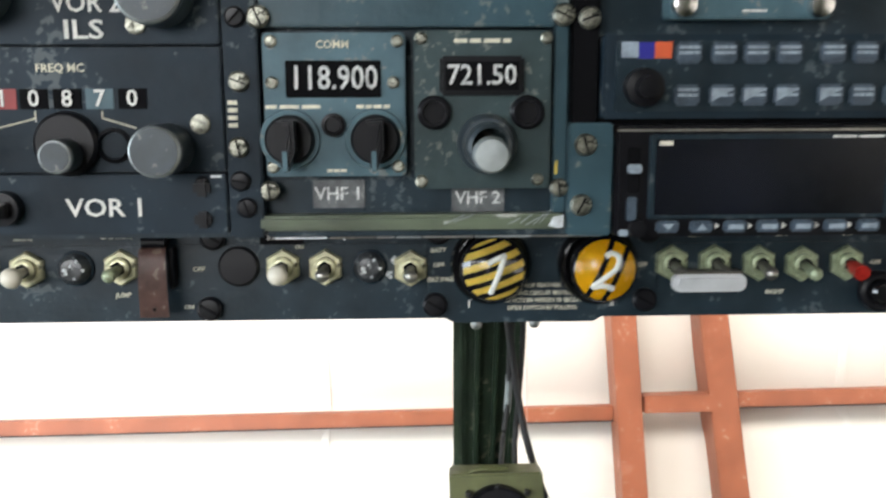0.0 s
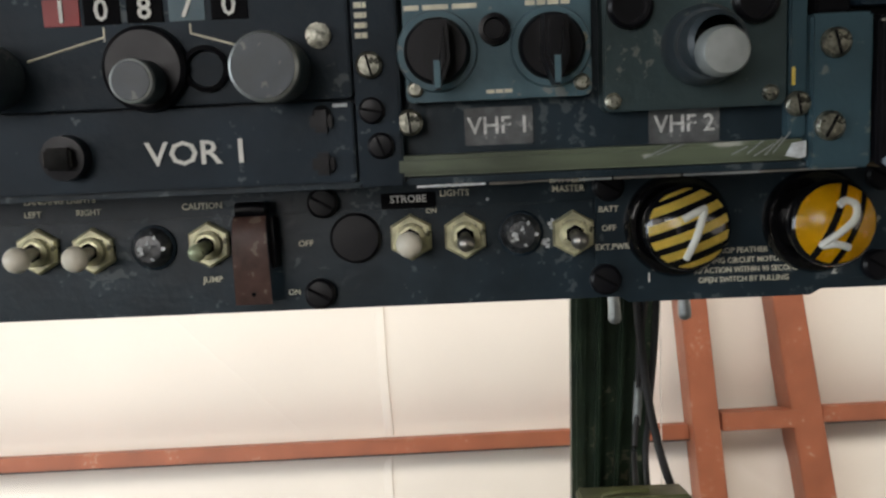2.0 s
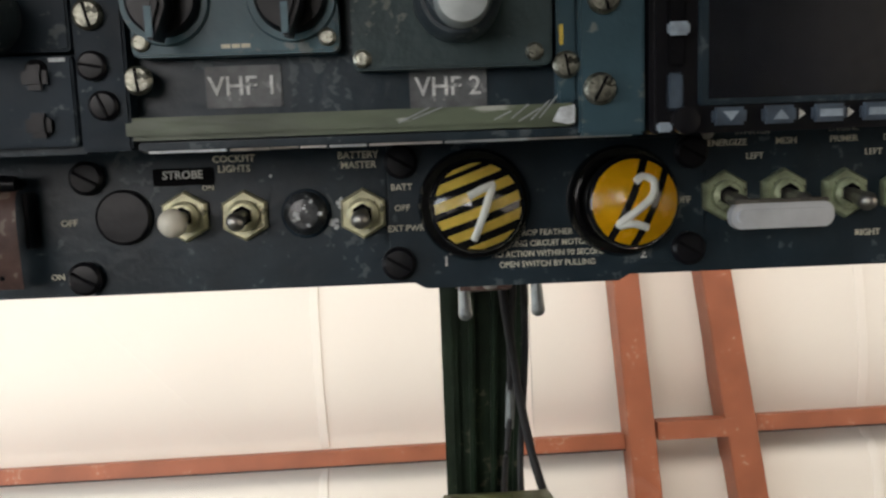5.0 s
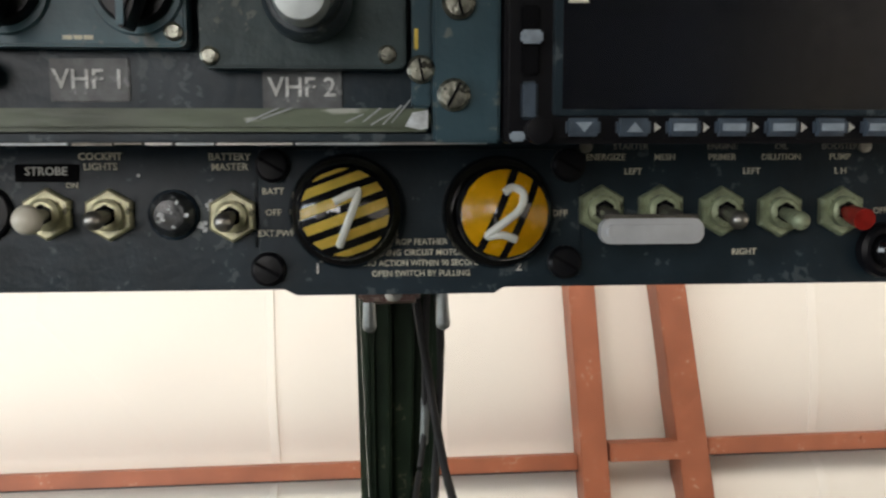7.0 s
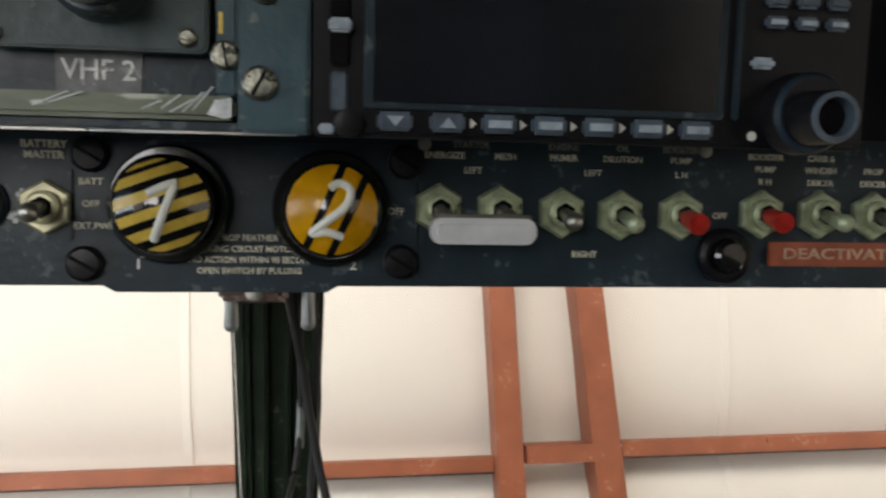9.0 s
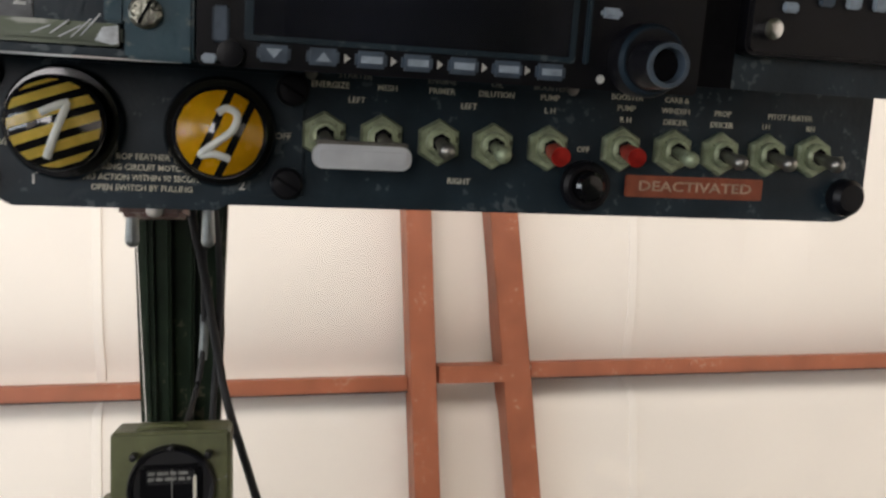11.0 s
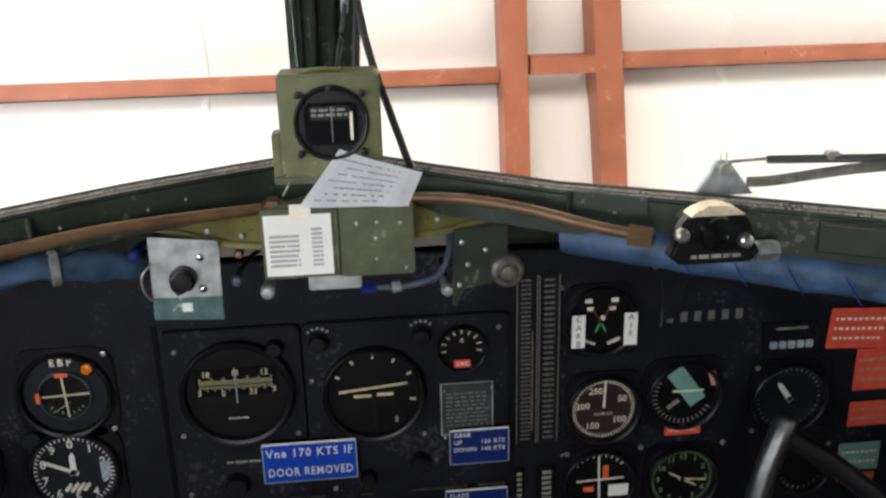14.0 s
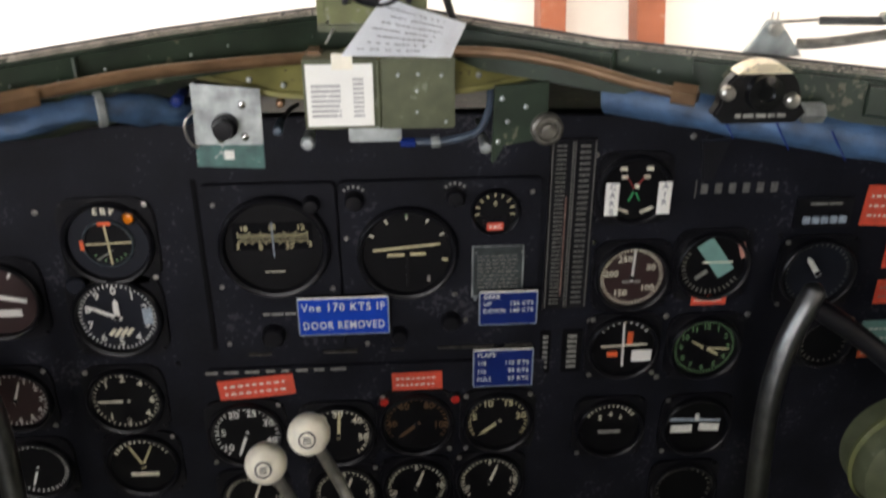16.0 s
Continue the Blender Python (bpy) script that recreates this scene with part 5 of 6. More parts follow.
part("reflector", box(0.0118, 0.0136, -0.0056, -0.0040, -0.0085, 0.0085, 0.0004), IVORY, comp, "cream edge strip")
for x, z in ((-0.0185, 0.0190), (0.0195, 0.0190), (-0.0185, -0.0165), (0.0195, -0.0165), (0.0005, 0.0228)):
    part("screw", lathe([(0.0019, 0.0), (0.0019, -0.0068), (0, -0.0072)], x, z, 12), BLACK, comp)
part("top_strap", tube([(-0.018, 0.006, 0.0310), (-0.008, 0.004, 0.0335), (0.008, 0.005, 0.0330)], 0.0012, 8), OLIVE, comp)
part("wire_clip", tube([(-0.0320, 0.002, -0.0430), (-0.029, -0.001, -0.0380), (-0.0270, 0.002, -0.0345)], 0.0008, 8), STEEL, comp)

holder = thing("card_box", pose(0.0515, 0.640, 1.2740), "olive green metal card box with rivets below the compass", "box")
part("left_case", box(-0.0490, -0.0015, 0, 0.028, -0.0230, 0.0232, 0.0010), OLIVEDARK, holder)
part("right_case", box(0.0005, 0.0490, -0.001, 0.028, -0.0235, 0.0236, 0.0010), OLIVEDARK, holder)
for x, z in ((0.012, 0.013), (0.025, 0.013), (0.024, 0.002), (0.012, 0.0125), (0.024, -0.012), (0.043, -0.0190), (0.040, 0.012)):
    part("rivet", ball((x, -0.0012, z), 0.0012, 10, squash=0.5), ZINC, holder)
part("hinge", tube([(-0.0005, -0.001, -0.022), (-0.0005, -0.001, 0.0225)], 0.0012, 10), OLIVEDARK, holder)
part("lower_plate", box(-0.0215, 0.0135, 0.006, 0.020, -0.0345, -0.0236, 0.001), ZINC, holder, "grey metal plate")
card = thing("deviation_card", pose(0.0515, 0.640, 1.2740), "white printed correction card in the box window", "card")
part("sheet", box(-0.0470, -0.0040, -0.0010, -0.0003, -0.0205, 0.0205, 0.0002), PAPER, card)
part("print", bars(-0.0440, -0.0250, -0.0150, 0.0080, -0.0011, 7, words=1, seed=2), FAINT, card, smooth=False)
part("print", bars(-0.0170, -0.0100, -0.0150, 0.0120, -0.0011, 9, words=1, seed=6), FAINT, card, smooth=False)
tape = thing("tape_piece", pose(0.0515, 0.640, 1.2740), "piece of clear yellowed tape over the card edge", "tape")
part("strip", box(-0.0300, -0.0165, -0.0016, -0.0011, 0.0170, 0.0275, 0.0002), IVORY, tape)

note = thing("paper_note", ID, "creased white paper note tucked behind the card box", "paper")
own = bmesh.new()
A, B_, C, D_ = (Vector((0.0290, 0.6150, 1.3055)), Vector((0.0560, 0.6255, 1.3385)), Vector((0.1060, 0.6260, 1.3225)), Vector((0.0960, 0.6160, 1.3035)))
n = 14
g = []
for j in range(n + 1):
    row = []
    for i in range(n + 1):
        u, v = i / n, j / n
        p = (A * (1 - u) + D_ * u) * (1 - v) + (B_ * (1 - u) + C * u) * v
        p.y += -0.004 * math.sin(u * 2.6) * v + 0.0018 * noise.noise(p * 60) - (0.0022 if u > 0.5 else 0) * (u - 0.5)
        row.append(own.verts.new(p))
    g.append(row)
for j in range(n):
    for i in range(n):
        own.faces.new((g[j][i], g[j][i + 1], g[j + 1][i + 1], g[j + 1][i]))
bmesh.ops.solidify(own, geom=own.faces[:], thickness=0.0003)
part("sheet", own, NOTEPAPER, note, smooth=False)
own = bmesh.new()
random.seed(3)
for r_ in range(7):
    v = 0.14 + r_ * 0.122
    u = 0.10 + 0.05 * (r_ % 3)
    while u < 0.88:
        w = random.uniform(0.015, 0.055)
        p = (A * (1 - u) + D_ * u) * (1 - v) + (B_ * (1 - u) + C * u) * v
        q = (A * (1 - u - w) + D_ * (u + w)) * (1 - v) + (B_ * (1 - u - w) + C * (u + w)) * v
        p.y += -0.004 * math.sin(u * 2.6) * v - 0.0006
        q.y += -0.004 * math.sin((u + w) * 2.6) * v - 0.0010
        tube([p, q], 0.00035, 5, own)
        u += w + random.choice((0.010, 0.012, 0.016, 0.05))
part("handwriting", own, INK, note)

plate_ = thing("light_bracket", pose(-0.0500, 0.650, 1.2510), "galvanised bracket plate with a black knob and wire ring", "bracket")
part("upper_plate", plate([(-0.0210, 0.0300), (0.0235, 0.0255), (0.0225, -0.0130), (-0.0222, -0.0120)], 0, 0.0018, 0.0003), ZINC, plate_, smooth=False)
part("lower_plate", plate([(-0.0222, -0.0120), (0.0225, -0.0130), (0.0222, -0.0300), (-0.0230, -0.0275)], 0.0003, 0.0018, 0.0003), DARKTEAL, plate_, "teal painted lower half", smooth=False)
part("paint_patch", box(-0.0040, 0.0025, -0.0004, 0.0003, -0.0225, -0.0165, 0.0), WHITE, plate_)
part("knob", lathe([(0.0085, 0), (0.0085, -0.005), (0.0060, -0.006), (0.0068, -0.010), (0.0062, -0.014), (0, -0.0145)], -0.0010, 0.0015, 26), BLACK, plate_)
for x, z in ((0.0110, 0.0150), (0.0110, -0.0070), (-0.0050, -0.0085)):
    part("bolt", ball((x, 0, z), 0.0030, 12, squash=0.6), CHROME, plate_)
part("wire_ring", tube([(-0.020, -0.001, 0.012), (-0.0260, -0.003, 0.006), (-0.0270, -0.003, -0.003), (-0.0240, -0.002, -0.011), (-0.020, -0.001, -0.013)], 0.0009, 8), STEEL, plate_)

gr = thing("olive_bracket", pose(0.1440, 0.645, 1.2500), "dark green bracket plate with a round bolted bush", "bracket")
part("web", plate([(-0.0172, 0.0262), (0.0190, 0.0285), (0.0190, 0.0020), (0.0140, -0.0110), (-0.0100, -0.0150), (-0.0165, -0.0275), (-0.0185, -0.0265)], 0, 0.003, 0.0005), RAILGREEN, gr, smooth=False)
part("bush", lathe([(0.0110, 0.002), (0.0110, -0.004), (0.0090, -0.006), (0.0075, -0.006), (0.0070, -0.003), (0.0048, -0.003), (0.0045, -0.007), (0, -0.008)], 0.0185, -0.0030, 28), STEELDARK, gr)
for x, z in ((-0.012, 0.018), (0.004, 0.012), (-0.014, -0.012), (-0.008, 0.002)):
    part("bolt", ball((x, 0, z), 0.0018, 10, squash=0.6), ZINC, gr)

hose = thing("grey_hose", ID, "thin blue-grey hose with a blue fitting behind the card box", "hose")
part("hose_run", tube([(0.126, 0.665, 1.272), (0.1245, 0.655, 1.258), (0.116, 0.650, 1.2440), (0.095, 0.650, 1.2380), (0.070, 0.652, 1.2370)], 0.0026, 10), HOSEBLUE, hose)
part("fitting", tube([(0.0745, 0.650, 1.2372), (0.0680, 0.651, 1.2370), (0.0650, 0.652, 1.2368)], 0.0034, 6), NAVYTAG, hose, "dark blue anodised fitting")
part("collar", tube([(0.0850, 0.650, 1.2374), (0.0880, 0.650, 1.2376), (0.0910, 0.650, 1.2380)], 0.0042, 8), ZINC, hose)

wiper = thing("windscreen_wiper", pose(0.2960, 0.618, 1.3150), "grey windscreen wiper linkage outside the glass", "wiper")
part("pivot_plate", plate([(-0.0175, -0.0150), (0.0215, -0.0150), (0.0040, 0.0070), (-0.0030, 0.0075)], 0, 0.006, 0.001), ZINC, wiper, smooth=False)
part("pivot_bolt", lathe([(0.0042, 0), (0.0042, -0.004), (0, -0.005)], 0.0005, 0.0025, 16), STEEL, wiper)
for x in (-0.0012, 0.0024):
    part("split_pin", tube([(x, 0.002, 0.006), (x, 0.002, 0.0125)], 0.0006, 6), STEEL, wiper)
part("arm_rod", tube([(0.004, 0.003, 0.0060), (0.030, 0.000, 0.0078), (0.060, -0.010, 0.0100)], 0.0011, 8), STEEL, wiper)
part("blade", tube([(0.028, 0.000, 0.0072), (0.060, -0.012, 0.0090), (0.110, -0.030, 0.0120), (0.20, -0.060, 0.018)], 0.0027, 8), RUBBER, wiper)
part("arm", tube([(0.018, 0.004, -0.0080), (0.035, -0.002, -0.0060), (0.080, -0.020, 0.0040), (0.14, -0.040, 0.0110)], 0.0036, 6), STEELDARK, wiper)
part("clip", box(0.060, 0.068, -0.016, -0.008, 0.0080, 0.0140, 0.001), STEEL, wiper)

# ---- instrument panel ----
DM = pose(0, 0.797, 0)
dash = thing("instrument_panel", DM, "matt black main instrument panel crowded with gauges", "instrument panel", kind="structure")
part("main_plate", plate([(-0.72, 0.50), (0.80, 0.50), (0.80, 1.175), (0.45, 1.198), (0.05, 1.212), (-0.40, 1.198), (-0.72, 1.170)], 0, 0.006, 0.001), DASHP, dash, smooth=False)
part("sub_panel", plate(rounded(-0.1080, 0.0085, 0.9830, 1.1530, 0.006), -0.007, 0, 0.001), DASHP, dash, smooth=False)
part("sub_panel", plate(rounded(0.0105, 0.1890, 0.9830, 1.1530, 0.006), -0.007, 0, 0.001), DASHP, dash, smooth=False)
# black strip stands for the shade inside the slot
part("slot_shadow", box(-0.1150, -0.1105, -0.001, 0.001, 0.985, 1.157), DEEP, dash)
part("lower_panel", plate(rounded(-0.1250, 0.2000, 0.70, 0.9640, 0.006), -0.004, 0, 0.001), DASHP, dash, smooth=False)
for x0, x1 in ((-0.082, -0.060), (-0.012, 0.020), (0.052, 0.064), (0.096, 0.150), (0.160, 0.186)):
    part("worn_edge", box(x0, x1, -0.0072, -0.004, 0.9806, 0.9816, 0.0003), STEELDARK, dash, "paint worn to dull metal")
# near-black sheet stands for the darkness inside the nose
part("nose_shade_sheet", box(-0.70, 0.78, 0.012, 0.030, 1.16, 1.205), DEEP, dash)
# unseen side sheets, added to block light
part("side_light_block", box(-0.74, -0.72, -0.30, 0.03, 0.5, 1.27), DEEP, dash)
part("side_light_block", box(0.80, 0.82, -0.30, 0.03, 0.5, 1.27), DEEP, dash)
NOSE = [(x, y + 0.02, z - 0.010) for x, y, z in RAIL]
own = bmesh.new()
prev = None
for x, y, z in NOSE:
    ring = [own.verts.new((x, y, z)), own.verts.new((x, 0.95, z - 0.16))]
    if prev:
        own.faces.new((prev[0], ring[0], ring[1], prev[1]))
    prev = ring
bmesh.ops.solidify(own, geom=own.faces[:], thickness=0.004)
solid("cowl_top", own, RAILGREEN, ID, "dark green painted nose deck ahead of the windscreen", "nose deck", kind="structure")


def polar(x, z, r, a):
    return x + r * math.sin(radians(a)), z + r * math.cos(radians(a))


def gauge(x, z, r, face=DIALFACE, label="round black flight instrument", ticks=(), nums=(), pointers=(), y=0.0, flange=True, num_r=0.72, num_h=0.13, num_mat=CREAM, extra=(), ring_mat=BLACK):
    k = (0.700 + y) / 0.707
    x, z, r = 0.064 + (x - 0.064) * k, 1.448 + (z - 1.448) * k, r * k
    root = thing("gauge", at(DM, x, z, y), label, "gauge", "instrument panel gauges")
    if flange:
        f = r * 1.14
        part("flange", plate(rounded(-f, f, -f, f, f * 0.45), -0.0035, 0, 0.0008), BLACK, root, smooth=False)
        for sx in (-1, 1):
            for sz in (-1, 1):
                part("screw", lathe([(0.0024, -0.0035), (0.0024, -0.0046), (0, -0.0052)], sx * f * 0.84, sz * f * 0.84, 12), random.choice((BLACK, STEEL, BLACK)), root)
    part("bezel", lathe([(r * 1.07, -0.0035), (r * 1.06, -0.0090), (r * 1.02, -0.0105), (r * 0.96, -0.0095), (r * 0.93, -0.0045)], n=44), ring_mat, root)
    part("face", lathe([(r * 0.95, -0.0040), (0, -0.0040)], n=40), face, root)
    own = bmesh.new()
    for a0, a1, n, ln, wd in ticks:
        for i in range(n):
            a = a0 + (a1 - a0) * i / max(1, n - 1)
            b = box(-wd * r / 2, wd * r / 2, -0.0046, -0.0041, r * (0.90 - ln), r * 0.90)
            bent(b, Matrix.Rotation(radians(a), 4, "Y"))
            merge(own, b)
    for s, a in nums:
        px, pz = polar(0, 0, r * num_r, a)
        text_bm(s, px, pz, r * num_h * 1.25, -0.0043, bm=own)
    if ticks or nums:
        part("markings", own, num_mat, root, smooth=False)
    else:
        own.free()
    for a, ln, wd, mt in pointers:
        h = plate([(-wd * r / 2, -0.15 * ln * r), (wd * r / 2, -0.15 * ln * r), (wd * r * 0.45, ln * r * 0.8), (0, ln * r), (-wd * r * 0.45, ln * r * 0.8)], -0.0062, -0.0054)
        part("pointer", bent(h, Matrix.Rotation(radians(a), 4, "Y")), mt, root, smooth=False)
    if pointers:
        part("hub", lathe([(r * 0.07, -0.005), (r * 0.07, -0.0068), (0, -0.007)], n=14), BLACK, root)
    for lay, (nm, x0, x1, z0, z1, mt, tilt) in enumerate(extra):
        e = box(-(x1 - x0) / 2 * r, (x1 - x0) / 2 * r, -0.0048 - 0.0003 * (lay + 1), -0.0042, -(z1 - z0) / 2 * r, (z1 - z0) / 2 * r)
        part(nm, bent(e, Matrix.Translation(((x0 + x1) / 2 * r, 0, (z0 + z1) / 2 * r)) @ Matrix.Rotation(radians(-tilt), 4, "Y")), mt, root, smooth=False)
    return root


random.seed(11)
# course indicator with amber lamp
root = gauge(-0.1939, 1.0977, 0.0375, BLUEFACE, "course deviation indicator with crossed cream needles and orange flags", nums=(("E B P", 0),), num_r=0.80, num_h=0.13)
part("inner_ring", lathe([(0.0225, -0.0040), (0.0222, -0.0075), (0.0212, -0.0082), (0.0206, -0.0075), (0.0204, -0.0045)], n=36), KNOBGREY, root)
part("inner_face", lathe([(0.0205, -0.0046), (0, -0.0046)], n=36), DIALFACE, root)
part("needle", bent(box(-0.0210, 0.0210, -0.0060, -0.0054, -0.0008, 0.0007), Matrix.Rotation(radians(-2), 4, "Y")), LUME, root)
part("needle", bent(box(-0.0008, 0.0008, -0.0066, -0.0060, -0.0205, 0.0195), Matrix.Rotation(radians(-2), 4, "Y")), LUME, root)
part("flag", box(-0.0050, 0.0058, -0.0090, -0.0084, 0.0185, 0.0222), FLAGRED, root, "orange flag")
part("flag", box(-0.0232, -0.0198, -0.0090, -0.0084, -0.0045, 0.0045), FLAGRED, root, "orange flag")
part("needle", bent(box(-0.0130, 0.0060, -0.0053, -0.0050, -0.0006, 0.0006), Matrix.Translation((-0.002, 0, -0.010)) @ Matrix.Rotation(radians(-32), 4, "Y")), DIMTEXT, root)
own = bmesh.new()
for k in range(7):
    b = box(-0.0006, 0.0006, -0.0052, -0.0048, -0.0185, -0.0160)
    merge(own, bent(b, Matrix.Rotation(radians(-48 + 16 * k), 4, "Y")))
part("markings", own, GREENLUME, root, smooth=False)
al = thing("warning_lamp", at(DM, -0.1690, 1.1265, -0.004), "small amber warning lamp beside the course indicator", "lamp")
part("bezel", lathe([(0.0068, 0), (0.0066, -0.006), (0.0055, -0.007)], n=22), BLACK, al)
part("lens", lathe([(0.0052, -0.0055), (0.0042, -0.0080), (0, -0.0092)], n=10), ORANGELAMP, al, "amber faceted lens")
bk = thing("panel_button", at(DM, -0.2270, 1.0600, 0), "grey round push button on the instrument panel", "button")
part("cap", lathe([(0.0090, 0), (0.0088, -0.006), (0.0070, -0.008), (0, -0.008)], n=22), BLUEFACE, bk)
gauge(-0.1984, 1.0219, 0.0385, BLUEFACE, "altimeter with white figures and broad white pointers", ticks=((0, 352.8, 50, 0.08, 0.025),), nums=[(str(i), i * 36) for i in range(10)], num_mat=WHITE, num_h=0.16, num_r=0.70,
      pointers=((296, 0.78, 0.09, WHITE), (2, 0.52, 0.14, WHITE)), extra=(("subscale", 0.60, 0.82, -0.22, 0.22, KEYLIGHT, 0), ("disc_mark", -0.22, -0.14, -0.52, -0.30, CREAM, -40), ("disc_mark", -0.08, 0.00, -0.56, -0.28, CREAM, -40), ("disc_mark", 0.06, 0.14, -0.56, -0.28, CREAM, -40), ("disc_mark", 0.20, 0.28, -0.52, -0.30, CREAM, -40)))
gauge(-0.2060, 0.9284, 0.0345, DIALFACE, "vertical speed gauge with cream figures", ticks=((0, 350, 36, 0.08, 0.025),), nums=(("2", 0), ("1", 320), ("4", 40), ("6", 90), ("4", 130), ("2", 180), ("1", 220)), pointers=((270, 0.8, 0.07, CREAM),), num_h=0.17)
gauge(-0.3089, 0.9339, 0.0330, MAROONFACE, "round gauge with white figures at the panel side", ticks=((0, 350, 36, 0.10, 0.03),), nums=[(str(i), i * 30) for i in range(1, 12)], num_mat=WHITE, pointers=((20, 0.7, 0.06, WHITE),))
gauge(-0.3010, 1.0430, 0.0370, MAROONFACE, "turn indicator with white bank ball marks", ticks=((-30, 30, 3, 0.2, 0.06),), num_mat=WHITE, extra=(("ball_slot", -0.5, 0.5, -0.45, -0.25, WHITE, 0), ("plane_mark", -0.3, 0.7, 0.02, 0.14, WHITE, -12)))
gauge(-0.2010, 0.8500, 0.0345, DIALFACE, "dual fuel gauge with cream figures", ticks=((-60, 60, 13, 0.12, 0.04),), pointers=((-25, 0.8, 0.06, LUME), (25, 0.8, 0.06, LUME)), extra=(("mark", -0.4, 0.4, -0.42, -0.30, CREAM, 0),))
gauge(-0.3050, 0.8500, 0.0330, DIALFACE, "round black gauge with white figures", ticks=((0, 350, 36, 0.10, 0.03),), num_mat=WHITE, pointers=((200, 0.7, 0.06, WHITE),))

# gyro panel
root = gauge(-0.0499, 1.0883, 0.0465, DIALFACE, "directional gyro with a drum heading card", y=-0.007, flange=False, extra=(("window", -0.76, 0.76, -0.04, 0.52, DEEP, 0),))
own = bmesh.new()
for i in range(31):
    xx = -0.0300 + i * 0.0020
    box(xx - 0.00035, xx + 0.00035, -0.0068, -0.0062, 0.0100, 0.0100 + (0.0064 if i % 5 == 0 else 0.0040), bm=own)
    box(xx - 0.00030, xx + 0.00030, -0.0068, -0.0062, 0.0042 + (0.0 if i % 3 == 0 else 0.0020), 0.0086, bm=own)
for s, xx, zz in (("18", -0.0245, 0.0195), ("15", 0.0, 0.0200), ("12", 0.0245, 0.0195), ("0", -0.0110, 0.0012), ("33", 0.0140, 0.0016), ("3", -0.0310, 0.0022), ("3", 0.0320, 0.0030)):
    text_bm(s, xx, zz, 0.0050, -0.0064, bm=own)
part("heading_card", own, LUME, root, smooth=False)
part("lubber_line", box(-0.0005, 0.0005, -0.0080, -0.0072, -0.0080, 0.0250), KEYLIGHT, root)
part("letters", bars(-0.009, 0.009, -0.0240, -0.0222, -0.0062, 1, words=3), CREAM, root, smooth=False)
root = gauge(0.0692, 1.0781, 0.0430, DIALFACE, "artificial horizon with a cream horizon bar", y=-0.007, flange=False, ticks=((-60, 60, 5, 0.10, 0.04),), extra=(
    ("horizon_bar", -0.72, 0.70, 0.12, 0.17, LUME, 5), ("wing_bar", -0.42, -0.06, -0.06, 0.00, LUME, 0), ("wing_bar", 0.06, 0.40, -0.04, 0.02, LUME, 0), ("edge_mark", 0.74, 0.86, -0.18, -0.13, LUME, -10), ("edge_mark", 0.42, 0.48, -0.66, -0.54, DIMTEXT, 0), ("post_mark", -0.03, 0.03, -0.75, -0.08, BLACK, 0)))
part("index", plate([(-0.0020, 0.0420), (0.0020, 0.0420), (0, 0.0350)], -0.0058, -0.0050), GREENLUME, root, smooth=False)
gauge(0.1486, 1.1174, 0.0205, DIALFACE, "small suction gauge with a red tag", y=-0.007, flange=False, ticks=((-100, 100, 9, 0.22, 0.07),), nums=(("4", 0),), num_h=0.2, num_r=0.35, num_mat=LUME, extra=(("base_mask", -0.5, 0.5, -0.72, -0.30, BLACK, 0),))


def placard(x, z, w, h, mat, label, lines=(), lh=0.006, tmat=WHITE, y=-0.0005, rows=0, border=False, words=4, seed=1, tilt=0, widths=None, name="placard", columns=()):
    k = (0.707 + y) / 0.707
    x, z, w, h = 0.064 + (x - 0.064) * k, 1.448 + (z - 1.448) * k, w * k, h * k
    root = thing(name, at(DM, x, z, y) @ Matrix.Rotation(radians(-tilt), 4, "Y"), label, "placard", "instrument panel placards")
    part("plate", box(-w / 2, w / 2, -0.0014, 0, -h / 2, h / 2, 0.0004), mat, root)
    own = bmesh.new()
    for k, ln in enumerate(lines):
        text_bm(ln, 0, h / 2 - h * (k + 0.5) / len(lines), lh * 0.9, -0.0015, (widths[k] if widths else None), bm=own, bold=0.012, spread=1.15)
    for k, (left, right) in enumerate(columns):
        zc = h * 0.36 - k * h * 0.22
        text_bm(left, -w * 0.44, zc, lh * 0.9, -0.0015, align="LEFT", bm=own, bold=0.012, spread=1.1)
        if right:
            text_bm(right, w * 0.44, zc, lh * 0.9, -0.0015, align="RIGHT", bm=own, bold=0.012, spread=1.1)
    if rows:
        bars(-w * 0.42, w * 0.42, -h * 0.36, h * 0.36, -0.0014, rows, own, words * 3, seed, 0.12)
    part("letters", own, tmat, root, smooth=False)
    if border:
        part("border", box(-w / 2, w / 2, -0.0020, 0.0002, h / 2 - 0.0008, h / 2 + 0.0008, 0.0003), WHITE, root)
        for x0, x1, z0, z1 in ((-w / 2 - 0.0006, -w / 2 + 0.0004, -h / 2, h / 2 - 0.0009), (w / 2 - 0.0004, w / 2 + 0.0006, -h / 2, h / 2 - 0.0009), (-w / 2 + 0.0005, w / 2 - 0.0005, -h / 2 - 0.0004, -h / 2 + 0.0004)):
            part("border", box(x0, x1, -0.0018, 0.0002, z0, z1, 0.0002), KEYLIGHT, root)
    return root


placard(0.1486, 1.1040, 0.0150, 0.0075, REDTAG, "small red tag reading VAC", ["VAC"], 0.0042, WHITE, -0.0145)
placard(0.0086, 1.0166, 0.0834, 0.0390, BLUETAG, "bright blue placard with white speed limit lettering", ["Vne 170 KTS IF", "DOOR REMOVED"], 0.0088, y=-0.0150, border=True, widths=[0.0760, 0.0740])
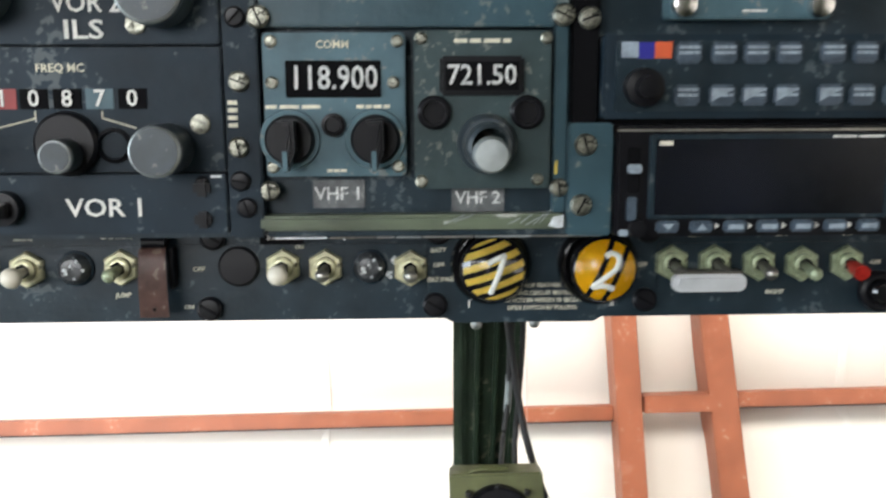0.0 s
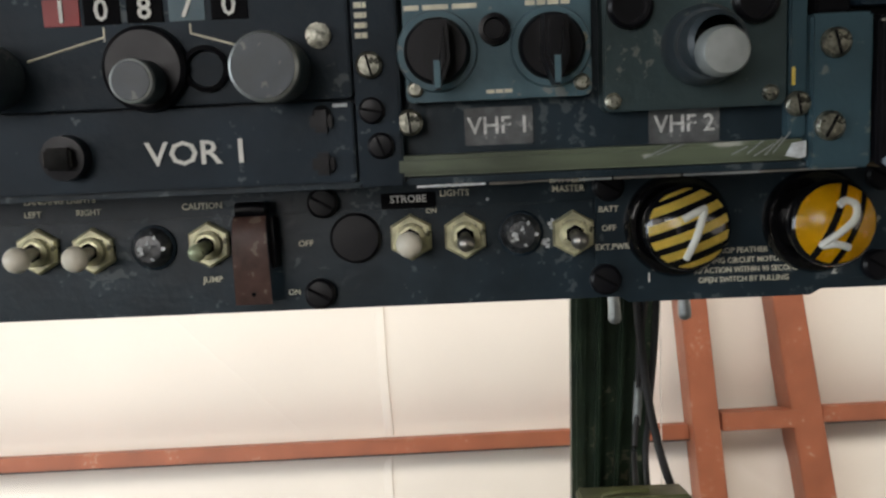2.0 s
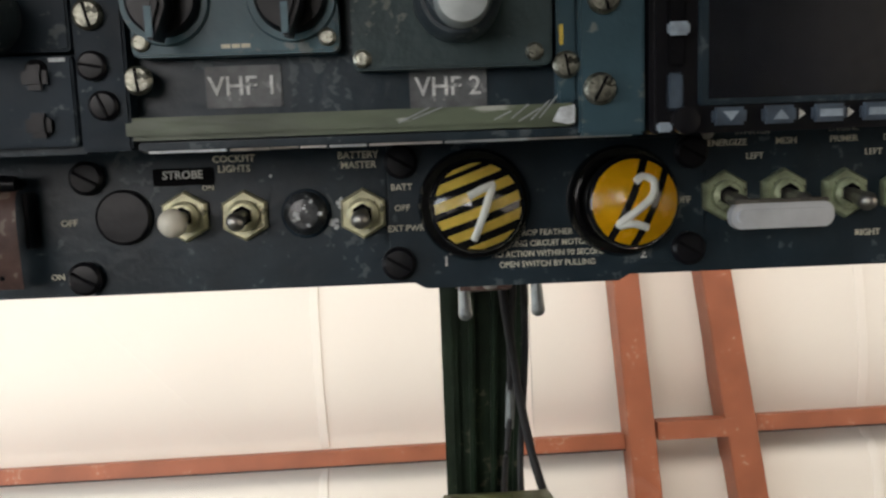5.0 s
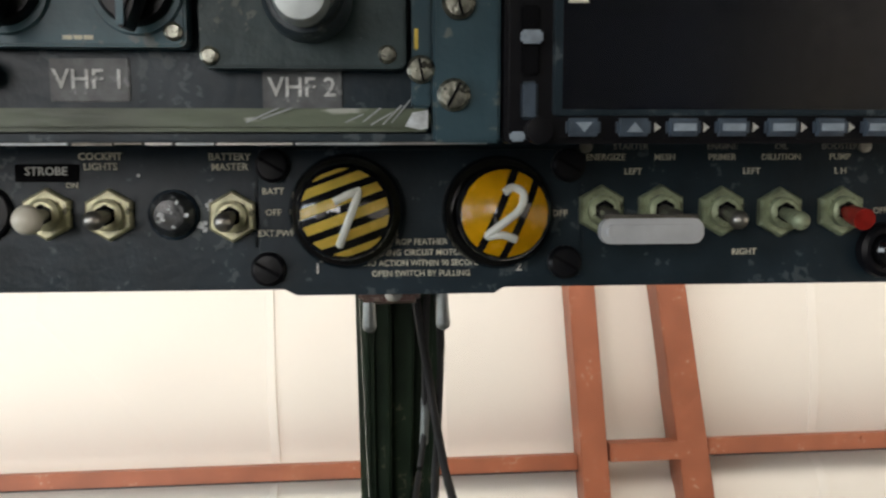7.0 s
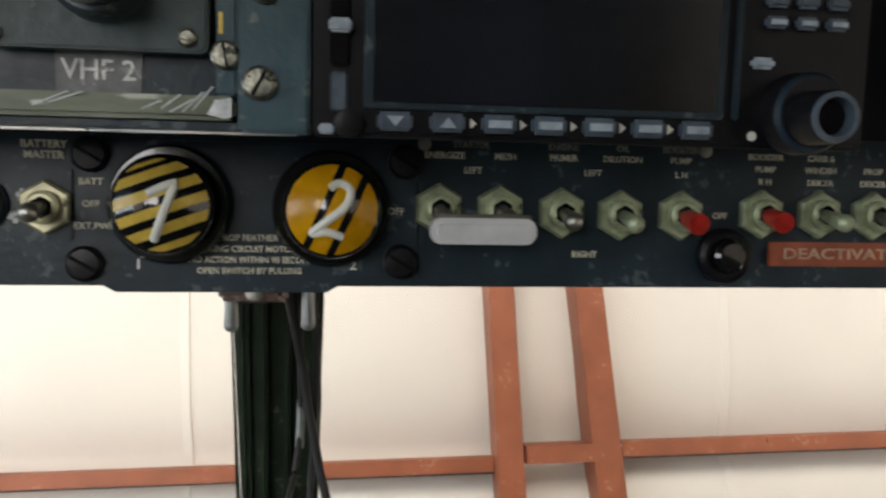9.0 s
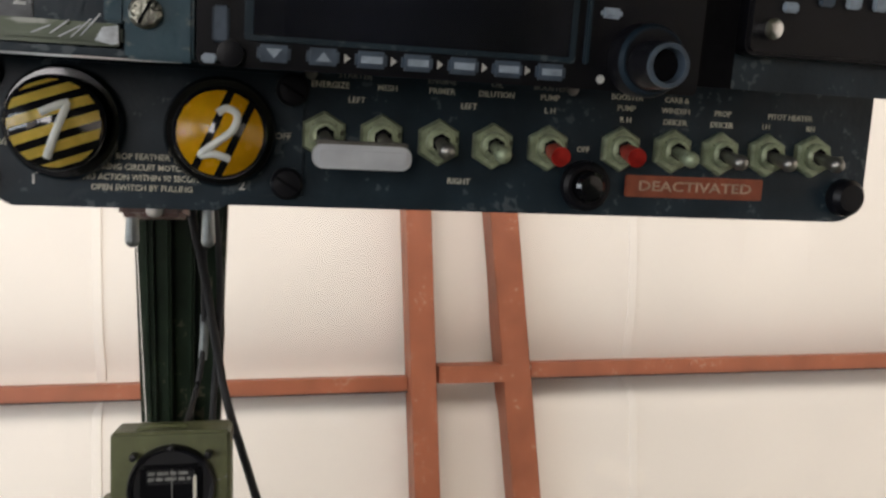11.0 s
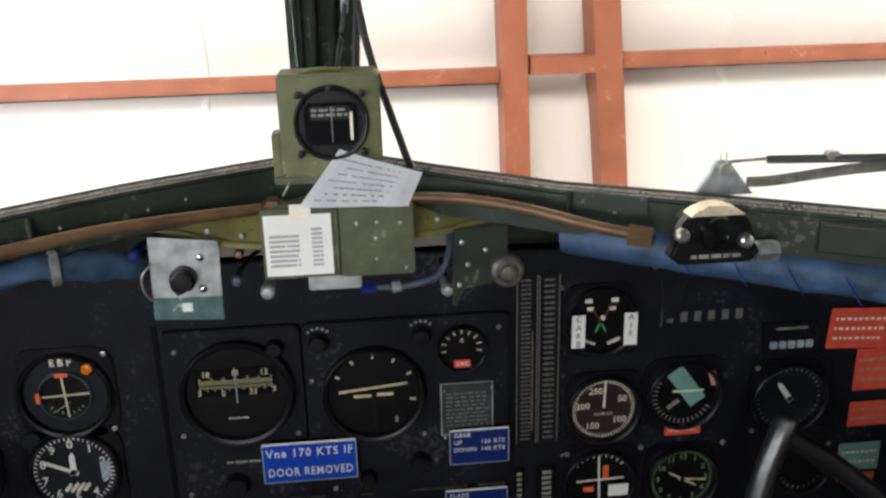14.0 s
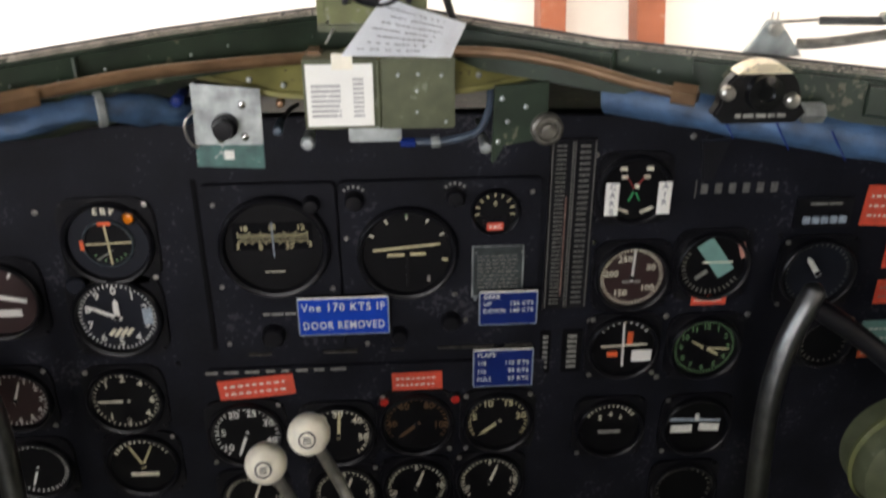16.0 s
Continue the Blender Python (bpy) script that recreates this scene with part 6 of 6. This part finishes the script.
placard(0.1520, 1.0587, 0.0478, 0.0528, ZINC, "bright edge of a metal data plate", (), tmat=DIMTEXT, y=-0.0072, rows=0)
placard(0.1520, 1.0587, 0.0450, 0.0500, DATAPLATE, "dark metal data plate with fine lettering", (), tmat=DIMTEXT, y=-0.0082, rows=9, words=2, seed=9)
for x, z in ((0.1308, 1.0825), (0.1732, 1.0825), (0.1308, 1.0350), (0.1732, 1.0350)):
    part("corner_rivet", ball((x, -0.0090, z), 0.0014, 10), ZINC, dash)
placard(0.1629, 1.0193, 0.0540, 0.0350, NAVYTAG, "dark blue landing gear speed placard", lh=0.0045, y=-0.0150, border=True, columns=(("GEAR", ""), ("UP", "126 KTS"), ("DOWN", "140 KTS")))
placard(0.1598, 0.9522, 0.0575, 0.0420, NAVYTAG, "dark blue flap speed placard", lh=0.0048, y=-0.0080, border=True, columns=(("FLAPS", ""), ("1/4", "135 KTS"), ("1/2", "99 KTS"), ("FULL", "97 KTS")))
for x, z, r in ((-0.0130, 1.1350, 0.0075), (0.0240, 1.1370, 0.0085), (0.1120, 1.1380, 0.0085), (0.1080, 1.0130, 0.0095), (-0.0560, 1.0040, 0.0110), (0.0600, 1.0000, 0.0080)):
    part("knob", lathe([(r, -0.007), (r * 0.95, -0.015), (r * 0.8, -0.0175), (0, -0.018)], x, z, 10), BLACK, dash)
for x, z, n in ((0.0240, 1.1490, 5), (0.1120, 1.1500, 5)):
    kn = thing("panel_lettering", at(DM, x, z, -0.0072), "curved white lettering over a knob", "lettering")
    own = bmesh.new()
    for i in range(n):
        a = -44 + 22 * i
        b = box(-0.0011, 0.0011, -0.0003, 0, -0.0013, 0.0013)
        bent(b, Matrix.Translation((0.0115 * math.sin(radians(a)), 0, 0.0115 * math.cos(radians(a)) - 0.0115)) @ Matrix.Rotation(radians(a), 4, "Y"))
        merge(own, b)
    part("letters", own, DIMTEXT, kn, smooth=False)
lt = thing("panel_lettering", at(DM, -0.0480, 1.0250, -0.0072), "small cream lettering under the gyro", "lettering")
part("letters", bars(-0.016, 0.016, -0.002, 0.002, 0, 1, words=3), DIMTEXT, lt, smooth=False)
for x, z in ((-0.0980, 1.0550), (-0.0970, 1.1350), (-0.0980, 0.9950), (0.0010, 1.0500), (0.1060, 1.1050), (0.1120, 1.0400), (0.0160, 1.1000), (0.1800, 1.1400), (0.1220, 1.0120), (0.0300, 0.9900)):
    screw(at(DM, x, z, -0.007), 0.0022, STEEL, 30, label="tiny steel screw in the gyro panel")

# fuel scale strips
sc = thing("conversion_scale", at(DM, 0.2155, 1.1020, 0), "narrow black calibration scale with fine printed columns", "scale")
part("strip", box(-0.0205, 0.0205, -0.0030, 0, -0.0845, 0.0845, 0.0008), BLACK, sc)
for x in (-0.0185, -0.0006, 0.0014, 0.0190):
    part("rule", box(x - 0.0005, x + 0.0005, -0.0034, -0.0030, -0.0820, 0.0820), SCALEPRINT, sc)
part("print", bars(-0.0150, -0.0062, -0.0800, 0.0800, -0.0031, 38, words=2, seed=4, tall=0.2), SCALEPRINT, sc, smooth=False)
part("print", bars(0.0055, 0.0150, -0.0800, 0.0800, -0.0031, 30, words=2, seed=5, tall=0.2), SCALEPRINT, sc, smooth=False)
part("red_band", box(-0.0052, -0.0040, -0.0034, -0.0030, -0.0700, 0.0300), BROWNRED, sc)
for x, w in ((0.2000, 0.0040), (0.2260, 0.0075)):
    t_ = thing("indicator_slot", at(DM, x, 0.9690, 0), "narrow vertical slot indicator with pale print", "indicator")
    part("slot", box(-w * 1.3, w * 1.3, -0.0020, 0, -0.0240, 0.0240, 0.0006), DEEP, t_)
    part("print", bars(-w * 0.6, w * 0.6, -0.0200, 0.0200, -0.0021, 7, words=1, seed=3), DIMTEXT, t_, smooth=False)

# right hand gauges
gauge(0.2734, 1.1351, 0.0310, DIALFACE, "carburettor air temperature gauge with white side tags", pointers=((155, 0.40, 0.05, GREENMARK), (205, 0.40, 0.05, GREENMARK), (32, 0.50, 0.035, BARRED), (328, 0.50, 0.035, BARRED)), num_mat=CREAM, extra=(("mark", -0.46, -0.26, 0.58, 0.70, CREAM, 0), ("mark", -0.40, -0.22, 0.34, 0.44, CREAM, 0), ("mark", 0.30, 0.50, 0.58, 0.70, CREAM, 0), ("mark", 0.24, 0.42, 0.34, 0.44, CREAM, 0), ("mark", 0.0, 0.12, 0.05, 0.17, CREAM, 0), ("mark", -0.50, -0.14, -0.66, -0.60, CREAM, -22), ("mark", 0.20, 0.60, -0.66, -0.60, CREAM, 22)))
for x, s in ((0.2500, "CARB"), (0.2968, "AIR")):
    tg = thing("tape_tag", at(DM, x, 1.1320, -0.0110), "white vertical tape tag with black letters", "label", "gauge tags")
    part("tape", box(-0.0060, 0.0060, -0.0006, 0, -0.0155, 0.0155, 0.0002), PAPER, tg)
    own = bmesh.new()
    for k, ch in enumerate(s):
        text_bm(ch, 0, 0.0115 - k * 0.0078, 0.0052, -0.0007, bm=own)
    part("letters", own, INK, tg, smooth=False)
reg = thing("panel_lettering", at(DM, 0.3690, 1.1352, -0.0002), "engraved row of pale bars on the instrument panel", "lettering")
own = bmesh.new()
for k in range(6):
    box(-0.0360 + k * 0.0128, -0.0360 + k * 0.0128 + 0.0062, -0.0003, 0, -0.0048, 0.0048, bm=own)
box(-0.0412, -0.0404, -0.0003, 0, -0.0085, 0.0085, bm=own)
part("letters", own, SCALEPRINT, reg, smooth=False)
gauge(0.2792, 1.0463, 0.0330, MAROONFACE, "airspeed indicator with cream figures on a dark red face", ticks=((0, 354, 60, 0.10, 0.03),), nums=(("250", 338), ("50", 62), ("100", 128), ("150", 210), ("200", 280)), pointers=((2, 0.92, 0.06, WHITE),), num_h=0.15, num_r=0.60,
      extra=(("letters", -0.26, -0.04, -0.19, -0.11, DIMTEXT, 0), ("letters", 0.08, 0.26, -0.19, -0.11, DIMTEXT, 0)))
gauge(0.3551, 1.0552, 0.0330, DIALFACE, "round gauge half covered by a teal strip and pink flag", ticks=((120, 300, 20, 0.14, 0.03),), num_mat=DIALTICK, extra=(("tape", -0.20, 0.32, -0.36, 0.88, TEAL, 36), ("mark", -0.32, 0.58, 0.10, 0.14, CREAM, 0), ("mark", -0.50, -0.10, -0.32, -0.22, DIALTICK, 36), ("flag", 0.72, 0.92, 0.26, 0.70, PINKTAG, 18)))
placard(0.3550, 1.0203, 0.0340, 0.0100, REDTAG, "small red label tape below a gauge", (), rows=1, words=5, y=-0.0055)
gauge(0.2778, 0.9687, 0.0330, DIALFACE, "cross pointer indicator with orange flags and white tag", ticks=((-50, 50, 9, 0.10, 0.03),), num_mat=WHITE, extra=(("needle", -0.66, 0.72, 0.03, 0.08, CREAM, 2), ("needle", -0.03, 0.02, -0.66, 0.80, WHITE, 2), ("index", -0.05, 0.06, 0.86, 1.02, LUME, 0), ("flag", 0.10, 0.26, 0.12, 0.52, FLAGRED, 0), ("flag", -0.46, -0.16, -0.30, -0.14, FLAGRED, 0)))
placard(0.2960, 0.9600, 0.0195, 0.0128, PAPER, "small white paper tag on a gauge", (), tmat=INK, rows=0, y=-0.0110)
gauge(0.3593, 0.9648, 0.0335, DIALFACE, "clock with green luminous figures and ring", ticks=((0, 354, 60, 0.08, 0.03),), nums=[(str(i if i else 12), i * 30) for i in range(12)], num_mat=GREENLUME, num_h=0.13, num_r=0.70, pointers=((95, 0.75, 0.06, LUME), (120, 0.5, 0.08, LUME), (300, 0.5, 0.06, LUME)))
gauge(0.4578, 1.0440, 0.0345, BLUEFACE, "radio compass dial with a white arrow", ticks=((0, 350, 36, 0.08, 0.02),), pointers=((325, 0.62, 0.16, WHITE),), num_mat=DIALTICK)
gauge(0.4794, 0.9656, 0.0260, DIALFACE, "small dim round gauge behind the control wheel", ticks=((0, 350, 24, 0.12, 0.03),), num_mat=DIALTICK)
gauge(0.2722, 0.8712, 0.0330, DIALFACE, "dual scale gauge with cream figures", ticks=((-55, 55, 12, 0.12, 0.04),), nums=(("2", -40), ("4", 0), ("6", 40)), num_r=0.50, num_mat=CREAM, extra=(("mark", -0.35, 0.35, -0.20, -0.10, DIMTEXT, 0),))
gauge(0.3628, 0.8696, 0.0335, DIALFACE, "turn and bank indicator with white ball tubes", extra=(("wing", -0.85, 0.75, 0.16, 0.26, KEYLIGHT, -3), ("ball_tube", -0.78, -0.12, -0.24, 0.02, WHITE, 0), ("ball_tube", 0.10, 0.72, -0.20, 0.06, WHITE, -4), ("mark", -0.06, 0.06, 0.2, 0.42, WHITE, 0)))
gauge(0.3593, 0.7850, 0.0330, DIALFACE, "round black gauge low on the panel", ticks=((0, 350, 24, 0.1, 0.03),), num_mat=DIALTICK)
sw = thing("mode_selector", at(DM, 0.4500, 1.1090, 0), "row of grey mode keys under small lettering", "selector")
part("plate", box(-0.0270, 0.0270, -0.0020, 0, -0.0150, 0.0150, 0.0006), BLACK, sw)
part("letters", bars(-0.0140, 0.0160, 0.0070, 0.0110, -0.0021, 1, words=2, seed=2), DIMTEXT, sw, smooth=False)
for k in range(5):
    part("key", box(-0.0190 + k * 0.0085, -0.0190 + k * 0.0085 + 0.0065, -0.0050, -0.002, -0.0100, -0.0030, 0.0006), KEYLIGHT, sw)
placard(0.5170, 1.1130, 0.0600, 0.0400, REDTAG, "orange red placard with white lettering", (), rows=3, words=4, y=-0.004, tilt=-3)
placard(0.5380, 1.0700, 0.0400, 0.0430, REDTAG, "orange red placard with faded lettering", (), rows=3, words=3, y=-0.003, tmat=DIMTEXT)
placard(0.5390, 1.0230, 0.0420, 0.0260, REDTAG, "small orange red placard at the panel side", (), rows=2, words=3, y=-0.003, tmat=DIMTEXT)
placard(0.5340, 0.9760, 0.0420, 0.0300, TEAL, "teal green placard at the panel side", (), rows=2, words=3, y=-0.003)
placard(0.5340, 0.9530, 0.0380, 0.0090, FLAGRED, "thin orange placard at the panel side", (), rows=1, words=4, y=-0.003)
for x, z in ((0.3200, 1.1850), (0.3340, 1.1830), (0.2360, 1.1700), (0.4150, 1.0850), (0.4170, 1.0200), (0.2420, 1.0010), (0.3160, 1.0040), (0.2400, 1.0850), (0.3140, 0.9340), (0.3960, 1.0030), (-0.3200, 1.1350), (-0.2500, 1.1300), (-0.1500, 0.9700)):
    screw(at(DM, x, z, 0), 0.0027, random.choice((STEEL, BLACK, CHROME)), 30, label="round-headed screw in the instrument panel")

# engine gauges
LOWG = (-0.0948, 0.8818), (-0.0039, 0.8765), (0.0748, 0.8859), (0.1567, 0.8847)
gauge(*LOWG[0], 0.0355, DIALFACE, "manifold pressure gauge with white figures and green arc", ticks=((-140, 140, 29, 0.10, 0.03),), nums=(("10", -130), ("15", -85), ("20", -25), ("25", 15), ("30", 60), ("40", 110)), num_mat=WHITE, pointers=((-160, 0.8, 0.08, WHITE),), y=-0.004, num_h=0.17)
gauge(*LOWG[1], 0.0345, DIALFACE, "tachometer with cream figures", ticks=((-140, 140, 29, 0.10, 0.03),), nums=(("20", -40), ("30", 0), ("40", 50), ("50", 100)), pointers=((4, 0.85, 0.08, LUME),), y=-0.004, num_h=0.17)
gauge(*LOWG[2], 0.0345, DIALFACE, "oil temperature gauge with amber figures", ticks=((-120, 120, 25, 0.10, 0.03),), nums=(("60", -30), ("80", 30), ("40", -90), ("100", 95)), pointers=((230, 0.7, 0.09, COPPER),), y=-0.004, num_mat=COPPER, num_h=0.17)
gauge(*LOWG[3], 0.0335, DIALFACE, "fuel pressure gauge with cream figures", ticks=((-120, 120, 25, 0.10, 0.03),), nums=(("5", -75), ("10", -25), ("15", 25), ("20", 75)), pointers=((232, 0.75, 0.09, LUME),), y=-0.004, num_h=0.17, num_mat=LUME)
for x, z, lab in ((-0.0948, 0.7980, "cylinder temperature gauge low on the panel"), (-0.0010, 0.8000, "oil pressure gauge with pale figures low on the panel"), (0.0735, 0.8050, "carburettor gauge with amber marks low on the panel"), (0.1500, 0.8080, "fuel quantity gauge low on the panel")):
    gauge(x, z, 0.0335, DIALFACE, lab, ticks=((-130, 130, 27, 0.12, 0.03),), nums=(("0", -110), ("5", 0), ("10", 90)), pointers=((20, 0.7, 0.07, CREAM),), y=-0.004)
for x, z in ((0.0435, 0.9230), (0.1130, 0.9230)):
    rl = thing("warning_lamp", at(DM, x, z, -0.004), "small red warning lamp over the engine gauges", "lamp", "engine warning lamps")
    part("bezel", lathe([(0.0058, 0), (0.0056, -0.004), (0.0045, -0.005)], n=18), BLACK, rl)
    part("lens", lathe([(0.0045, -0.004), (0.0038, -0.0065), (0, -0.0075)], n=16), REDPLASTIC, rl)
placard(-0.0792, 0.9400, 0.0730, 0.0235, REDTAG, "orange red tape tag with white lettering", (), rows=2, words=4, y=-0.0045, tilt=5)
placard(0.0760, 0.9405, 0.0490, 0.0205, REDTAG, "orange red tape tag with white lettering", (), rows=2, words=3, y=-0.0045, seed=7, tilt=1)
lt = thing("panel_lettering", at(DM, -0.0400, 0.9605, -0.0042), "row of small cream lettering above the engine gauges", "lettering")
part("letters", bars(-0.085, 0.050, -0.0025, 0.0025, 0, 1, words=9, seed=12), DIMTEXT, lt, smooth=False)

# throttle levers
for k, ((x, z), low) in enumerate((((-0.0080, 1.0350), (0.045, 0.560, 0.90)), ((-0.0410, 1.0100), (0.010, 0.560, 0.88)))):
    lv = thing("throttle_lever", ID, "steel throttle lever with a round ivory knob", "lever", "throttle levers")
    part("knob", ball((x, 0.600, z), 0.0155, 28), IVORY, lv)
    part("knob_mark", bent(lathe([(0.0062, 0), (0.0062, -0.0006), (0.0050, -0.0006), (0.0050, 0)], n=24), Matrix.Translation((x + 0.0002, 0.5858, z + 0.0055)) @ Matrix.Rotation(radians(-22), 4, "X")), BLACK, lv)
    part("letters", bent(bars(-0.0028, 0.0028, -0.0028, 0.0028, 0, 3, words=1, seed=k), Matrix.Translation((x + 0.0002, 0.5852, z + 0.0055)) @ Matrix.Rotation(radians(-22), 4, "X")), BLACK, lv, smooth=False)
    part("rod", tube([(x + 0.004, 0.602, z - 0.010), ((x + low[0]) / 2, 0.60, (z + low[2]) / 2), low, (low[0] + 0.02, 0.55, 0.60)], 0.0045, 10), STEEL, lv)
ped = thing("throttle_pedestal", ID, "black throttle pedestal between the seats", "pedestal")
part("housing", box(-0.08, 0.18, 0.50, 0.62, 0.13, 0.72, 0.02), DASHP, ped)

# control wheels
for sx in (1, -1):
    w = lambda dx, y, z: (0.053 + sx * (dx - 0.053), y, z)
    yk = thing("control_wheel", ID, "control yoke of polished tube with a dark arm and olive hub", "control yoke", "control yokes")
    part("tube_horn", tube([w(0.3850, 0.668, 1.098), w(0.3780, 0.664, 1.085), w(0.3670, 0.660, 1.055), w(0.3600, 0.656, 1.010), w(0.3620, 0.655, 0.940), w(0.3700, 0.655, 0.82), w(0.38, 0.655, 0.60)], 0.0092, 16), YOKE, yk, "polished metal horn")
    part("tube_end", ball(w(0.3850, 0.668, 1.098), 0.0092, 16), YOKE, yk)
    part("arm", tube([w(0.3830, 0.668, 1.090), w(0.430, 0.650, 1.060), w(0.50, 0.62, 1.00)], 0.0085, 12), BLACK, yk)
    part("hub", bent(lathe([(0.046, 0.02), (0.048, 0.0), (0.044, -0.018), (0.030, -0.024), (0.028, -0.020), (0.012, -0.020), (0, -0.026)], n=36), Matrix.Translation(w(0.452, 0.60, 0.988))), OLIVEDARK, yk)
    part("hub_ring", bent(lathe([(0.0485, -0.006), (0.0500, -0.002), (0.0485, 0.002)], n=36), Matrix.Translation(w(0.452, 0.60, 0.988))), OLIVE, yk)

# small fittings between the gusset and the instrument panel
for x, y, z, r, mt, lab in ((0.0010, 0.668, 1.2345, 0.0050, ZINC, "pale metal pipe fitting behind the card box"), (-0.0150, 0.665, 1.2640, 0.0030, COPPER, "small brass pipe fitting under the gusset"), (0.1240, 0.672, 1.2270, 0.0045, ZINC, "dull metal fitting beside the green bracket"),
                           (-0.0175, 0.660, 1.2470, 0.0035, KEY, "grey connector beside the bracket plate"), (0.2480, 0.640, 1.2680, 0.0060, ZINC, "bright hose clamp over the blue lining"), (-0.0800, 0.655, 1.2700, 0.0042, NAVYTAG, "dark blue plug under the sill")):
    ft = thing("pipe_fitting", pose(x, y, z), lab, "fitting")
    part("fitting_body", lathe([(r * 0.8, 0.012), (r * 0.8, -0.002), (r, -0.003), (r, -0.008), (r * 0.7, -0.010), (0, -0.0105)], n=14), mt, ft)
    part("fitting_tail", tube([(0, 0.01, 0), (0.002, 0.05, -0.004), (0.004, 0.09, -0.012)], r * 0.5, 8), RUBBER, ft)
# black flap stands in for the dark shading under the valve
tg = thing("shade_flap", pose(0.2580, 0.590, 1.2440), "black flap standing for the dark shading below the valve", "tag")
part("flap", plate([(-0.0080, 0.0110), (0.0100, 0.0120), (0.0020, -0.0150), (-0.0050, -0.0160)], -0.001, 0.002, 0.0006), BLACK, tg, smooth=False)
for k in range(9):
    x = 0.262 + k * 0.030
    part("stitch", tube([(x, 0.5985 - (x - 0.262) * 0.42, 1.2720 - (x - 0.262) * 0.11), (x + 0.004, 0.5890 - (x - 0.262) * 0.42, 1.2610 - (x - 0.262) * 0.11), (x + 0.0065, 0.5880 - (x - 0.262) * 0.42, 1.2565 - (x - 0.262) * 0.11)], 0.0005, 6), NAVYTAG, bpy.data.objects["quilted_lining"])
